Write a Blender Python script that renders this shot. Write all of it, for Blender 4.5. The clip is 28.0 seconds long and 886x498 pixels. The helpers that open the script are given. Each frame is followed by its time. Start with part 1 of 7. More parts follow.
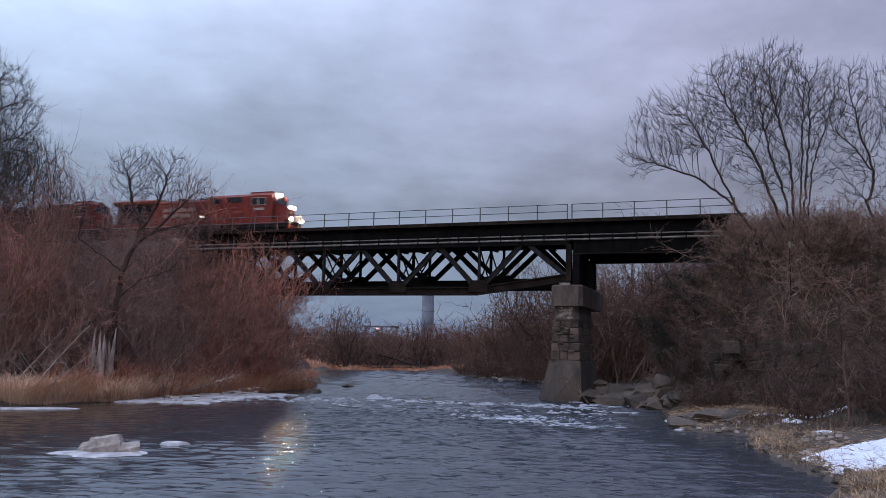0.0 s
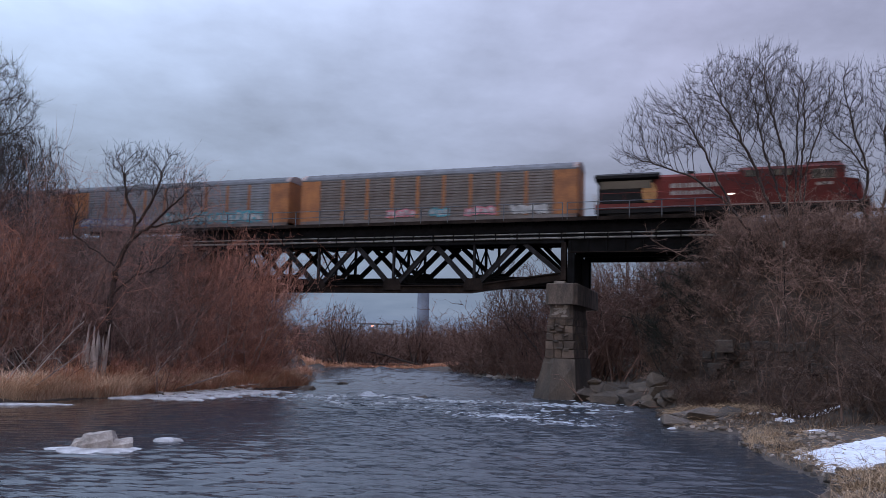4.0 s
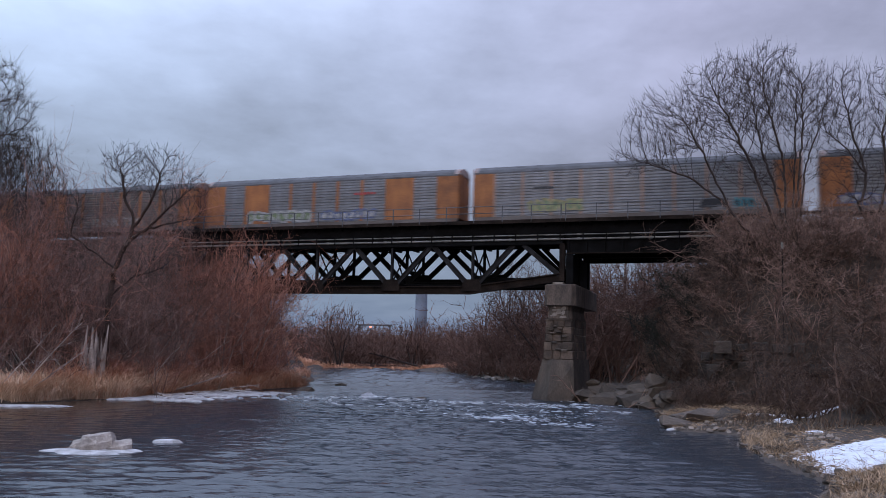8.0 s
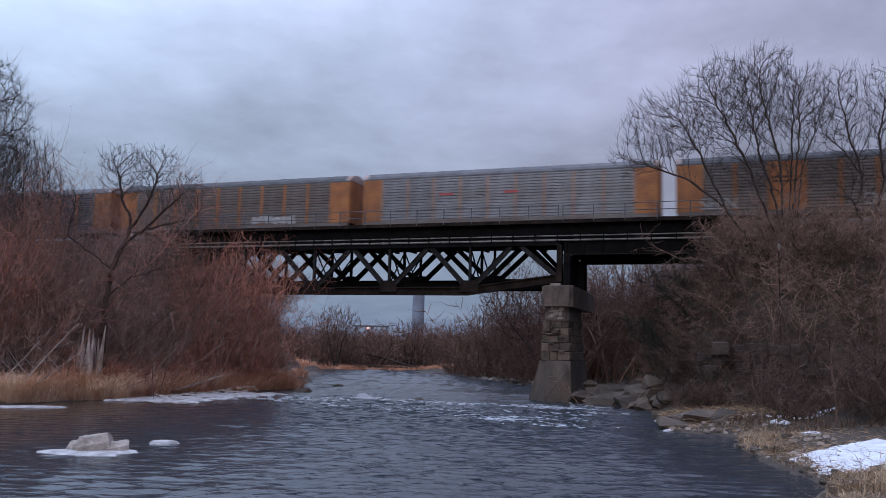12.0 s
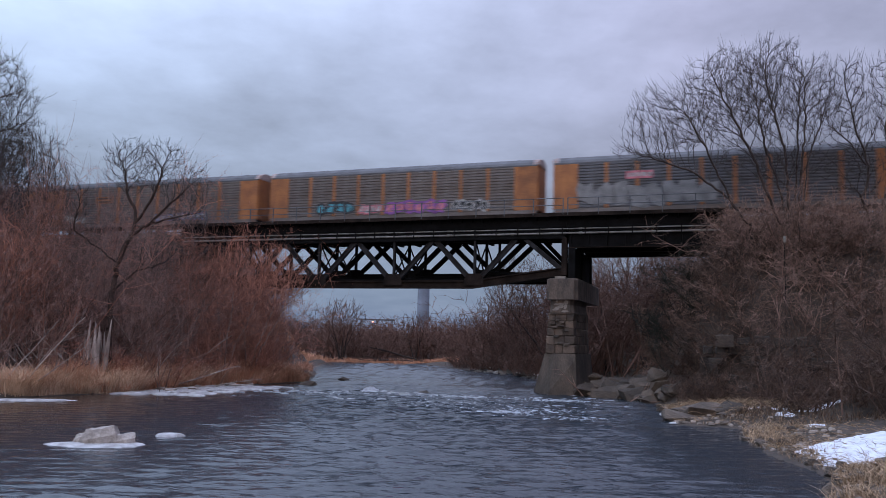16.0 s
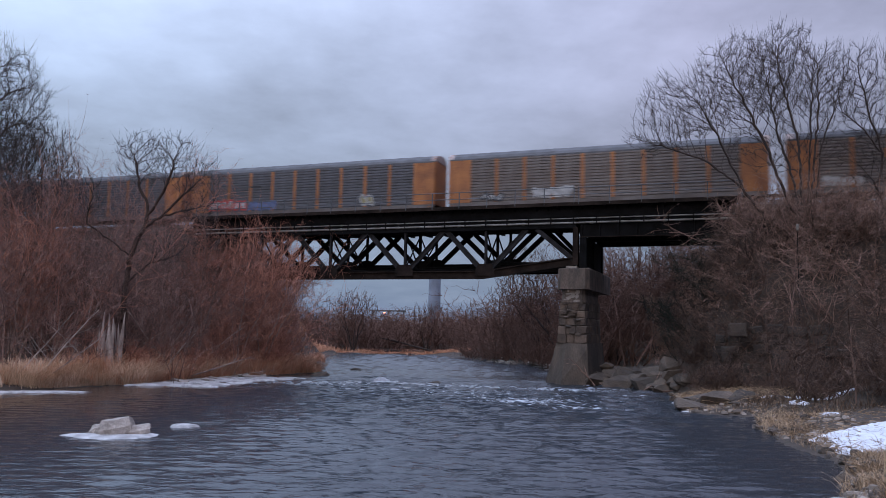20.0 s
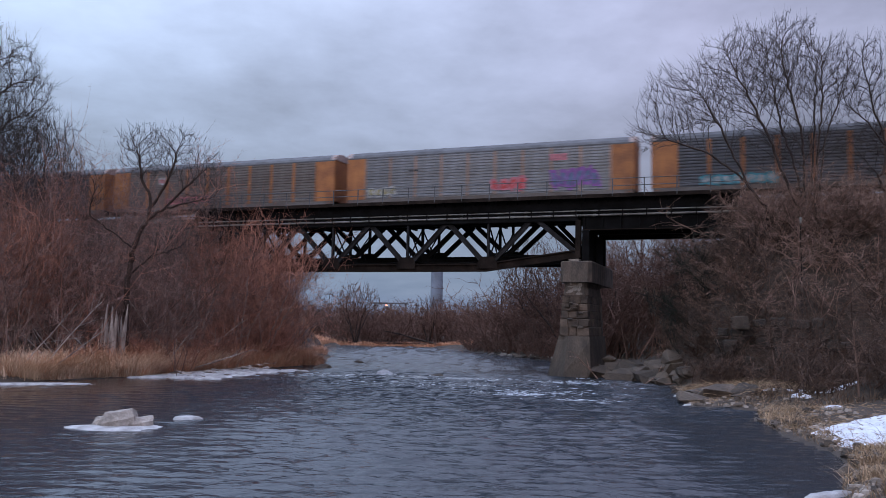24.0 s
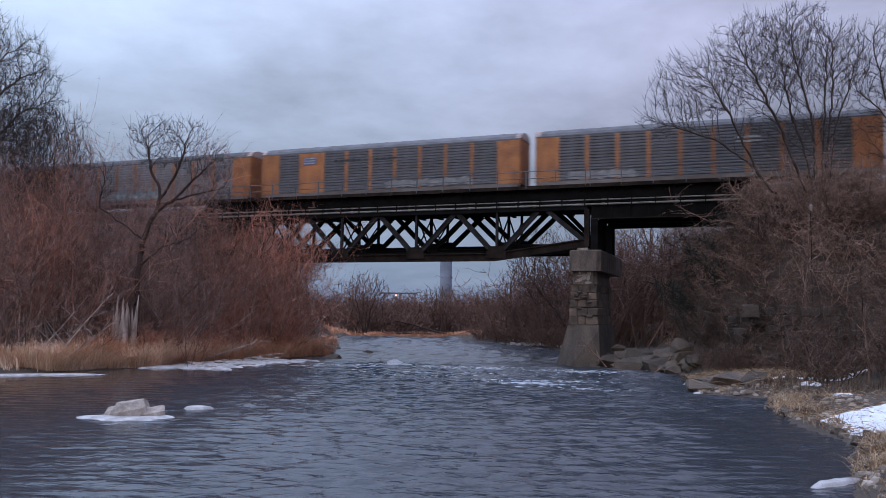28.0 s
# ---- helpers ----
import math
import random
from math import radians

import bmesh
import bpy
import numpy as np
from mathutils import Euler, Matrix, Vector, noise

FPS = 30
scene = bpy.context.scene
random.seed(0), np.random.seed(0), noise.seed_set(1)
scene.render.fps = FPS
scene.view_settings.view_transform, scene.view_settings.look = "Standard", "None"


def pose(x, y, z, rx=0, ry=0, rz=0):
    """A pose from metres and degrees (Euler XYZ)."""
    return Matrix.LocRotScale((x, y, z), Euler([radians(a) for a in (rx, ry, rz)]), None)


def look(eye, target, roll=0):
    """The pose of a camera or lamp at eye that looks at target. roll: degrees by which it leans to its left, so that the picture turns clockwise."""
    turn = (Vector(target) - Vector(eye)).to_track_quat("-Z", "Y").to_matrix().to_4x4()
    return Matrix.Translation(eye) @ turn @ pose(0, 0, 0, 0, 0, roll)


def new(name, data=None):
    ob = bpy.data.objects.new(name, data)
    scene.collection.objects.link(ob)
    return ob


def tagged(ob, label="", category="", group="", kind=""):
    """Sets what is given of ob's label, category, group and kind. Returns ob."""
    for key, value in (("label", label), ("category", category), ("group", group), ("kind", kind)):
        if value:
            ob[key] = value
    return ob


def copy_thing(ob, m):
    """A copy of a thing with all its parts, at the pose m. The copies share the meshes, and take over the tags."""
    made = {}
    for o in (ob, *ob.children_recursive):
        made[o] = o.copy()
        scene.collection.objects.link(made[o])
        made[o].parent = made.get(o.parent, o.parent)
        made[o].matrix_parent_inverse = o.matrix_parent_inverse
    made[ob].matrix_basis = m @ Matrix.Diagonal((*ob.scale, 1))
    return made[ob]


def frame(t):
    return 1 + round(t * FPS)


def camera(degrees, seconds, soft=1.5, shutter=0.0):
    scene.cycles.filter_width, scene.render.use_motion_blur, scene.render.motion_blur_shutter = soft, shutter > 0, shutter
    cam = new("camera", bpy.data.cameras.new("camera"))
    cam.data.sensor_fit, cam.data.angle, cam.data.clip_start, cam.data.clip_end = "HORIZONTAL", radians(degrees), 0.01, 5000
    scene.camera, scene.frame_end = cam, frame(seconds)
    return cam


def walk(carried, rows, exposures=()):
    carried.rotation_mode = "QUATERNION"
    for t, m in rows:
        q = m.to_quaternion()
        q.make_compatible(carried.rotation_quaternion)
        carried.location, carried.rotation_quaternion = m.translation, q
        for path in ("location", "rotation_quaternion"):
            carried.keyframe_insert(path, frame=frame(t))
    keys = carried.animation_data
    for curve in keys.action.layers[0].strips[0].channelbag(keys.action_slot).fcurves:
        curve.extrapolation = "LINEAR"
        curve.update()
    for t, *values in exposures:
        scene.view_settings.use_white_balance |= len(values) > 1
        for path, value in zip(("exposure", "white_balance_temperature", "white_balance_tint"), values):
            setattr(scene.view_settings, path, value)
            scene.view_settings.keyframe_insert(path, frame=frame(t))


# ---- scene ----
# ---------------------------------------------------------------- camera
cam = camera(57.8, 28.0, soft=0.8, shutter=0.6)


def view(turn, up, lean, dx, dy, dz):
    """A pose by heading to the left, tilt upwards and lean, in degrees, near the standing point."""
    return Matrix.Translation((dx, dy, 4.3 + dz)) @ pose(0, 0, 0, 0, 0, turn) @ pose(0, 0, 0, 90 + up) @ pose(0, 0, 0, 0, 0, lean)


PATH = [
    (0, 0.000, 6.985, 1.317, 0.000, 0.001, 0.001),
    (0.5, -0.005, 7.050, 1.356, -0.003, -0.013, 0.007),
    (1, -0.030, 7.073, 1.371, 0.003, -0.025, 0.006),
    (1.5, -0.076, 7.047, 1.399, 0.012, -0.034, 0.005),
    (2, -0.136, 6.998, 1.428, 0.020, -0.034, 0.006),
    (2.5, -0.197, 6.942, 1.460, 0.030, -0.024, 0.004),
    (3, -0.246, 6.891, 1.512, 0.034, -0.016, -0.001),
    (3.5, -0.284, 6.851, 1.563, 0.039, -0.011, -0.005),
    (5.5, -0.433, 6.819, 1.612, 0.011, 0.008, 0.001),
    (6, -0.470, 6.796, 1.639, -0.005, -0.032, -0.006),
    (6.5, -0.490, 6.765, 1.673, -0.009, -0.034, -0.000),
    (7, -0.490, 6.766, 1.669, -0.004, -0.021, 0.010),
    (7.5, -0.477, 6.817, 1.626, -0.006, -0.017, 0.014),
    (8, -0.461, 6.905, 1.565, -0.008, -0.017, 0.010),
    (8.5, -0.456, 6.991, 1.503, -0.001, -0.016, 0.008),
    (9, -0.468, 7.056, 1.465, 0.004, -0.011, 0.009),
    (9.5, -0.478, 7.123, 1.445, 0.003, -0.016, 0.000),
    (10, -0.491, 7.170, 1.439, 0.002, -0.030, -0.007),
    (10.5, -0.527, 7.154, 1.461, 0.004, -0.035, -0.007),
    (11, -0.566, 7.104, 1.507, -0.000, -0.034, -0.007),
    (11.5, -0.607, 7.051, 1.551, -0.007, -0.035, -0.003),
    (12, -0.658, 6.995, 1.590, -0.019, -0.038, -0.004),
    (12.5, -0.710, 6.942, 1.652, -0.039, -0.042, -0.018),
    (14.5, -0.509, 6.691, 1.625, -0.018, -0.029, -0.048),
    (15, -0.520, 6.636, 1.632, -0.011, -0.039, -0.046),
    (15.5, -0.455, 6.579, 1.598, -0.012, -0.037, -0.040),
    (16, -0.319, 6.527, 1.509, -0.007, -0.033, -0.029),
    (16.5, -0.172, 6.485, 1.401, -0.015, -0.030, -0.028),
    (17, -0.015, 6.430, 1.297, -0.032, -0.027, -0.036),
    (17.5, 0.159, 6.334, 1.212, -0.029, -0.024, -0.039),
    (18, 0.315, 6.211, 1.150, -0.022, -0.025, -0.041),
    (18.5, 0.396, 6.109, 1.126, -0.022, -0.037, -0.048),
    (19, 0.412, 6.030, 1.154, -0.018, -0.048, -0.055),
    (19.5, 0.426, 5.942, 1.178, -0.012, -0.047, -0.052),
    (20, 0.444, 5.845, 1.182, -0.019, -0.044, -0.049),
    (20.5, 0.457, 5.765, 1.205, -0.032, -0.040, -0.053),
    (21, 0.504, 5.687, 1.212, -0.036, -0.033, -0.055),
    (21.5, 0.594, 5.605, 1.163, -0.034, -0.039, -0.063),
    (23.5, 0.541, 5.376, 1.287, -0.031, -0.044, -0.057),
    (24, 0.592, 5.322, 1.264, -0.038, -0.020, -0.048),
    (24.5, 0.704, 5.258, 1.232, -0.044, -0.016, -0.057),
    (25, 0.845, 5.169, 1.179, -0.041, -0.022, -0.064),
    (25.5, 0.968, 5.062, 1.118, -0.029, -0.018, -0.066),
    (26, 1.084, 4.946, 1.050, -0.022, -0.025, -0.070),
    (26.5, 1.186, 4.824, 0.991, -0.022, -0.038, -0.073),
    (27, 1.234, 4.714, 0.968, -0.028, -0.032, -0.069),
    (27.5, 1.233, 4.639, 0.973, -0.025, -0.029, -0.064),
    (28, 1.221, 4.584, 0.986, -0.008, -0.051, -0.060),
]
walk(cam, [(r[0], view(*r[1:])) for r in PATH], exposures=((0, -0.07), (6, -0.04), (12, -0.03), (15, 0.04), (21, 0.03), (24, 0.05), (28, 0.13)))

# ---------------------------------------------------------------- world and sun
world = bpy.data.worlds.new("dusk_sky")
scene.world = world
world.use_nodes = True
wn, wl = world.node_tree.nodes, world.node_tree.links
wn.clear()


def wnode(kind, **kw):
    n = wn.new(kind)
    for k, v in kw.items():
        n.inputs[k.replace("_", " ")].default_value = v
    return n


w_out = wn.new("ShaderNodeOutputWorld")
w_bg = wn.new("ShaderNodeBackground")
w_bg.inputs["Strength"].default_value = 1.0
w_sky = wn.new("ShaderNodeTexSky")
w_sky.sky_type = "NISHITA"
w_sky.sun_disc = False
w_sky.sun_elevation = radians(4)
w_sky.sun_rotation = radians(215)
w_co = wn.new("ShaderNodeTexCoord")
w_sep = wn.new("ShaderNodeSeparateXYZ")
wl.new(w_co.outputs["Generated"], w_sep.inputs[0])


def wmath(op, a, b=None, clamp=False):
    n = wn.new("ShaderNodeMath")
    n.operation, n.use_clamp = op, clamp
    for i, v in enumerate((a, b)):
        if v is None:
            continue
        if isinstance(v, (int, float)):
            n.inputs[i].default_value = v
        else:
            wl.new(v, n.inputs[i])
    return n.outputs[0]


def wmix(fac, a, b):
    n = wn.new("ShaderNodeMix")
    n.data_type = "RGBA"
    for sock, v in ((n.inputs[0], fac), (n.inputs[6], a), (n.inputs[7], b)):
        if isinstance(v, (int, float)):
            sock.default_value = v
        elif isinstance(v, tuple):
            sock.default_value = (*v, 1)
        else:
            wl.new(v, sock)
    return n.outputs[2]


up = wmath("MAXIMUM", w_sep.outputs[2], 0.0)
# cloud sheet seen in perspective: layers flatten towards the horizon
den = wmath("ADD", up, 0.16)
cx = wmath("DIVIDE", w_sep.outputs[0], den)
cy = wmath("DIVIDE", w_sep.outputs[1], den)
w_vec = wn.new("ShaderNodeCombineXYZ")
wl.new(cx, w_vec.inputs[0]), wl.new(cy, w_vec.inputs[1])
clouds = []
for sc, det, seed, rough in ((0.85, 5, 3.1, 0.5), (2.1, 6, 11.7, 0.55), (4.6, 7, 6.3, 0.58)):
    n = wnode("ShaderNodeTexNoise", Scale=sc, Detail=det, Roughness=rough)
    n.noise_dimensions = "4D"
    n.inputs["W"].default_value = seed
    wl.new(w_vec.outputs[0], n.inputs["Vector"])
    clouds.append(n.outputs[0])
c_big = wmath("MULTIPLY_ADD", clouds[0], 5.2, True)
wn[-1].inputs[2].default_value = -2.15
c_small = wmath("MULTIPLY_ADD", clouds[1], 2.6, True)
wn[-1].inputs[2].default_value = -0.8
# left is bluer and paler, right a little lilac
side = wmath("MULTIPLY_ADD", w_sep.outputs[0], 1.35, True)
wn[-1].inputs[2].default_value = 0.63
pale = wmix(side, (0.50, 0.625, 0.88), (0.345, 0.36, 0.52))
grey = wmix(side, (0.31, 0.375, 0.52), (0.165, 0.17, 0.25))
cover = wmath("MULTIPLY_ADD", c_big, 0.52)
wl.new(wmath("MULTIPLY", c_small, 0.48), wn[-2].inputs[2])
shreds = wmath("MULTIPLY_ADD", clouds[2], 2.2)
wn[-1].inputs[2].default_value = -1.1
cover = wmath("ADD", cover, wmath("MULTIPLY", shreds, 0.38), True)
body = wmix(cover, grey, pale)
low = wmath("SUBTRACT", 1.2, wmath("MULTIPLY", up, 6.5), True)
low_c = wmix(c_small, (0.155, 0.265, 0.48), (0.255, 0.37, 0.59))
lower = wmix(wmath("MULTIPLY", low, 0.9), body, low_c)
bright = wmath("MULTIPLY_ADD", wmath("MULTIPLY", up, up), 5.9)
wn[-1].inputs[2].default_value = 0.74
gain = wn.new("ShaderNodeVectorMath")
gain.operation = "SCALE"
wl.new(lower, gain.inputs[0]), wl.new(bright, gain.inputs["Scale"])
sky_dim = wn.new("ShaderNodeVectorMath")
sky_dim.operation = "SCALE"
sky_dim.inputs["Scale"].default_value = 0.02
wl.new(w_sky.outputs[0], sky_dim.inputs[0])
total = wn.new("ShaderNodeVectorMath")
wl.new(gain.outputs[0], total.inputs[0]), wl.new(sky_dim.outputs[0], total.inputs[1])
wl.new(total.outputs[0], w_bg.inputs["Color"]), wl.new(w_bg.outputs[0], w_out.inputs[0])

sun = new("overcast_sun", bpy.data.lights.new("overcast_sun", "SUN"))
sun.data.energy, sun.data.angle, sun.data.color = 0.6, radians(30), (1.0, 0.80, 0.66)
sun.matrix_world = look((-35, -55, 42), (0, 40, 0))

# ---------------------------------------------------------------- materials


def material(name, base, rough=0.8, metal=0.0, scale=3.0, vary=0.35, bump=0.3, tint=None, each=0.0, stretch=(1, 1, 1), gloss=0.5, fine=9.0):
    """Two scales of mottling and relief round a base colour; each: spread from piece to piece."""
    m = bpy.data.materials.new(name)
    m.use_nodes = True
    nd, ln = m.node_tree.nodes, m.node_tree.links
    b = nd["Principled BSDF"]
    b.inputs["Roughness"].default_value, b.inputs["Metallic"].default_value = rough, metal
    b.inputs["Specular IOR Level"].default_value = gloss
    co, mp = nd.new("ShaderNodeTexCoord"), nd.new("ShaderNodeMapping")
    mp.inputs["Scale"].default_value = stretch
    ln.new(co.outputs["Object"], mp.inputs[0])
    n1, n2 = nd.new("ShaderNodeTexNoise"), nd.new("ShaderNodeTexNoise")
    for n, s, d in ((n1, scale, 4), (n2, scale * fine, 3)):
        n.inputs["Scale"].default_value, n.inputs["Detail"].default_value = s, d
        ln.new(mp.outputs[0], n.inputs["Vector"])
    r1 = nd.new("ShaderNodeValToRGB")
    t = tint or tuple(c * 0.55 for c in base)
    r1.color_ramp.elements[0].position, r1.color_ramp.elements[1].position = 0.33, 0.67
    r1.color_ramp.elements[0].color, r1.color_ramp.elements[1].color = (*t, 1), (*base, 1)
    ln.new(n1.outputs[0], r1.inputs[0])
    hv = nd.new("ShaderNodeHueSaturation")
    mul = nd.new("ShaderNodeMath")
    mul.operation = "MULTIPLY_ADD"
    mul.inputs[1].default_value, mul.inputs[2].default_value = vary * 2, 1 - vary
    ln.new(n2.outputs[0], mul.inputs[0])
    last = mul.outputs[0]
    if each:
        info, add = nd.new("ShaderNodeObjectInfo"), nd.new("ShaderNodeMath")
        add.operation = "MULTIPLY_ADD"
        add.inputs[1].default_value = each * 2
        ln.new(info.outputs["Random"], add.inputs[0])
        sub = nd.new("ShaderNodeMath")
        sub.operation = "SUBTRACT"
        sub.inputs[1].default_value = each
        ln.new(last, sub.inputs[0]), ln.new(sub.outputs[0], add.inputs[2])
        last = add.outputs[0]
    ln.new(last, hv.inputs["Value"]), ln.new(r1.outputs[0], hv.inputs["Color"])
    ln.new(hv.outputs[0], b.inputs["Base Color"])
    if bump:
        bp = nd.new("ShaderNodeBump")
        bp.inputs["Strength"].default_value, bp.inputs["Distance"].default_value = bump, 0.05
        ln.new(n2.outputs[0], bp.inputs["Height"]), ln.new(bp.outputs[0], b.inputs["Normal"])
    return m


def twig_material(name, base, each=0.25, along=None):
    m = bpy.data.materials.new(name)
    m.use_nodes = True
    nd, ln = m.node_tree.nodes, m.node_tree.links
    b = nd["Principled BSDF"]
    b.inputs["Roughness"].default_value = 0.85
    b.inputs["Specular IOR Level"].default_value = 0.2
    info, geo = nd.new("ShaderNodeObjectInfo"), nd.new("ShaderNodeNewGeometry")
    mix, hv = nd.new("ShaderNodeMix"), nd.new("ShaderNodeHueSaturation")
    mix.data_type = "RGBA"
    mix.inputs[6].default_value = (*base, 1)
    mix.inputs[7].default_value = (*(along or tuple(c * 0.5 for c in base)), 1)
    ln.new(geo.outputs["Random Per Island"], mix.inputs[0])
    mul = nd.new("ShaderNodeMath")
    mul.operation = "MULTIPLY_ADD"
    mul.inputs[1].default_value, mul.inputs[2].default_value = each * 2, 1 - each
    ln.new(info.outputs["Random"], mul.inputs[0]), ln.new(mul.outputs[0], hv.inputs["Value"])
    ln.new(mix.outputs[2], hv.inputs["Color"]), ln.new(hv.outputs[0], b.inputs["Base Color"])
    return m


def glowing(name, colour, strength):
    m = bpy.data.materials.new(name)
    m.use_nodes = True
    b = m.node_tree.nodes["Principled BSDF"]
    b.inputs["Base Color"].default_value = (*colour, 1)
    b.inputs["Emission Color"].default_value = (*colour, 1)
    b.inputs["Emission Strength"].default_value = strength
    return m


def water_material():
    m = bpy.data.materials.new("river_water")
    m.use_nodes = True
    nd, ln = m.node_tree.nodes, m.node_tree.links
    b = nd["Principled BSDF"]
    b.inputs["Base Color"].default_value = (0.034, 0.042, 0.052, 1)
    b.inputs["Roughness"].default_value = 0.05
    b.inputs["IOR"].default_value = 1.333
    co = nd.new("ShaderNodeTexCoord")
    total = None
    for sc, st, amp, seed in ((1.6, (0.45, 1.2, 1), 0.15, 0.0), (4.2, (0.45, 1.2, 1), 0.07, 5.0), (10.0, (0.5, 1.2, 1), 0.014, 9.0)):
        mp, n = nd.new("ShaderNodeMapping"), nd.new("ShaderNodeTexNoise")
        mp.inputs["Scale"].default_value, mp.inputs["Location"].default_value = st, (seed, seed, 0)
        n.inputs["Scale"].default_value, n.inputs["Detail"].default_value, n.inputs["Roughness"].default_value = sc, 3, 0.55
        n.inputs["Distortion"].default_value = 0.25
        ln.new(co.outputs["Object"], mp.inputs[0]), ln.new(mp.outputs[0], n.inputs["Vector"])
        a = nd.new("ShaderNodeMath")
        a.operation = "MULTIPLY_ADD"
        a.inputs[1].default_value = amp
        ln.new(n.outputs[0], a.inputs[0])
        if total:
            ln.new(total, a.inputs[2])
        else:
            a.inputs[2].default_value = 0
        total = a.outputs[0]
    def mth(op, a, bb, c=None):
        n = nd.new("ShaderNodeMath")
        n.operation, n.use_clamp = op, op == "MAXIMUM"
        for i, v in enumerate((a, bb, c)):
            if isinstance(v, (int, float)):
                n.inputs[i].default_value = v
            elif v is not None:
                ln.new(v, n.inputs[i])
        return n.outputs[0]

    bp = nd.new("ShaderNodeBump")
    bp.inputs["Distance"].default_value = 0.8
    # slack water off the left-hand bank lies smoother
    sp, calm = nd.new("ShaderNodeSeparateXYZ"), nd.new("ShaderNodeMapRange")
    for k, v in (("From Min", -9.0), ("From Max", -1.0), ("To Min", 0.18), ("To Max", 1.0)):
        calm.inputs[k].default_value = v
    ln.new(co.outputs["Object"], sp.inputs[0])
    lee = nd.new("ShaderNodeMath")
    lee.operation = "MULTIPLY_ADD"
    lee.inputs[1].default_value = 0.10
    ln.new(sp.outputs[1], lee.inputs[0]), ln.new(sp.outputs[0], lee.inputs[2]), ln.new(lee.outputs[0], calm.inputs["Value"])
    rim = nd.new("ShaderNodeMapRange")
    for k, v in (("From Min", 10.5), ("From Max", 6.0), ("To Min", 0.45), ("To Max", 1.0)):
        rim.inputs[k].default_value = v
    ln.new(sp.outputs[0], rim.inputs["Value"])
    place, split, open_, most = nd.new("ShaderNodeNewGeometry"), nd.new("ShaderNodeSeparateXYZ"), nd.new("ShaderNodeMapRange"), nd.new("ShaderNodeMath")
    for k, v in (("From Min", 40.0), ("From Max", 22.0), ("To Min", 0.0), ("To Max", 0.5)):
        open_.inputs[k].default_value = v
    most.operation = "MAXIMUM"
    ln.new(place.outputs["Position"], split.inputs[0]), ln.new(split.outputs[1], open_.inputs["Value"])
    ln.new(calm.outputs[0], most.inputs[0]), ln.new(open_.outputs[0], most.inputs[1]), ln.new(mth("MULTIPLY", most.outputs[0], mth("MAXIMUM", rim.outputs[0], mth("MULTIPLY_ADD", sp.outputs[1], 0.2, -9.0))), bp.inputs["Strength"])
    ln.new(total, bp.inputs["Height"]), ln.new(bp.outputs[0], b.inputs["Normal"])

    # torn foam, carried by the current, where the rapids stand
    geo, near = nd.new("ShaderNodeNewGeometry"), 0.0
    for x, y, rx, ry, amt in ((4.5, 50.4, 4.6, 2.2, 1.0), (8.0, 47.0, 4.0, 1.6, 0.8), (9.5, 61.5, 6.0, 3.6, 0.95), (1.5, 63.5, 7.5, 2.8, 0.85), (-9.0, 63.5, 7.0, 3.0, 0.7), (-5.4, 66.4, 1.6, 1.2, 1.1), (-14.0, 59.0, 6.0, 4.0, 0.5), (1.0, 57.0, 14.0, 7.0, 0.5), (6.0, 52.0, 8.0, 3.4, 0.75)):
        mp, ln_ = nd.new("ShaderNodeMapping"), nd.new("ShaderNodeVectorMath")
        mp.inputs["Scale"].default_value, mp.inputs["Location"].default_value = (1 / rx, 1 / ry, 0), (-x / rx, -y / ry, 0)
        ln_.operation = "LENGTH"
        ln.new(geo.outputs["Position"], mp.inputs[0]), ln.new(mp.outputs[0], ln_.inputs[0])
        near = mth("MAXIMUM", near, mth("MULTIPLY_ADD", ln_.outputs["Value"], -amt, amt))
    mp, n = nd.new("ShaderNodeMapping"), nd.new("ShaderNodeTexNoise")
    mp.inputs["Scale"].default_value = (0.5, 1.5, 1)
    n.inputs["Scale"].default_value, n.inputs["Detail"].default_value, n.inputs["Roughness"].default_value = 3.6, 8, 0.72
    ln.new(co.outputs["Object"], mp.inputs[0]), ln.new(mp.outputs[0], n.inputs["Vector"])
    foam_ = nd.new("ShaderNodeMapRange")
    for k, v in (("From Min", 0.63), ("From Max", 0.74), ("To Min", 0.0), ("To Max", 1.0)):
        foam_.inputs[k].default_value = v
    ln.new(mth("MULTIPLY_ADD", near, 0.21, mth("MULTIPLY_ADD", mth("MINIMUM", mth("MULTIPLY", near, 6.0), 1.0), 0.3, mth("SUBTRACT", n.outputs[0], 0.3))), foam_.inputs["Value"])
    mx = nd.new("ShaderNodeMix")
    mx.data_type = "RGBA"
    mx.inputs[7].default_value = (0.42, 0.46, 0.51, 1)
    # brown silt shows in the slack shallows
    silt, murk, blot = nd.new("ShaderNodeMix"), nd.new("ShaderNodeMapRange"), nd.new("ShaderNodeTexNoise")
    silt.data_type = "RGBA"
    silt.inputs[6].default_value, silt.inputs[7].default_value = (0.026, 0.032, 0.040, 1), (0.040, 0.028, 0.019, 1)
    for k, v in (("From Min", -24.0), ("From Max", -9.0), ("To Min", 0.9), ("To Max", -0.2)):
        murk.inputs[k].default_value = v
    blot.inputs["Scale"].default_value, blot.inputs["Detail"].default_value = 0.16, 3
    ln.new(geo.outputs["Position"], blot.inputs["Vector"]), ln.new(sp.outputs[0], murk.inputs["Value"])
    ln.new(mth("MAXIMUM", mth("MULTIPLY_ADD", blot.outputs[0], 0.8, mth("SUBTRACT", murk.outputs[0], 0.5)), 0.0), silt.inputs[0])
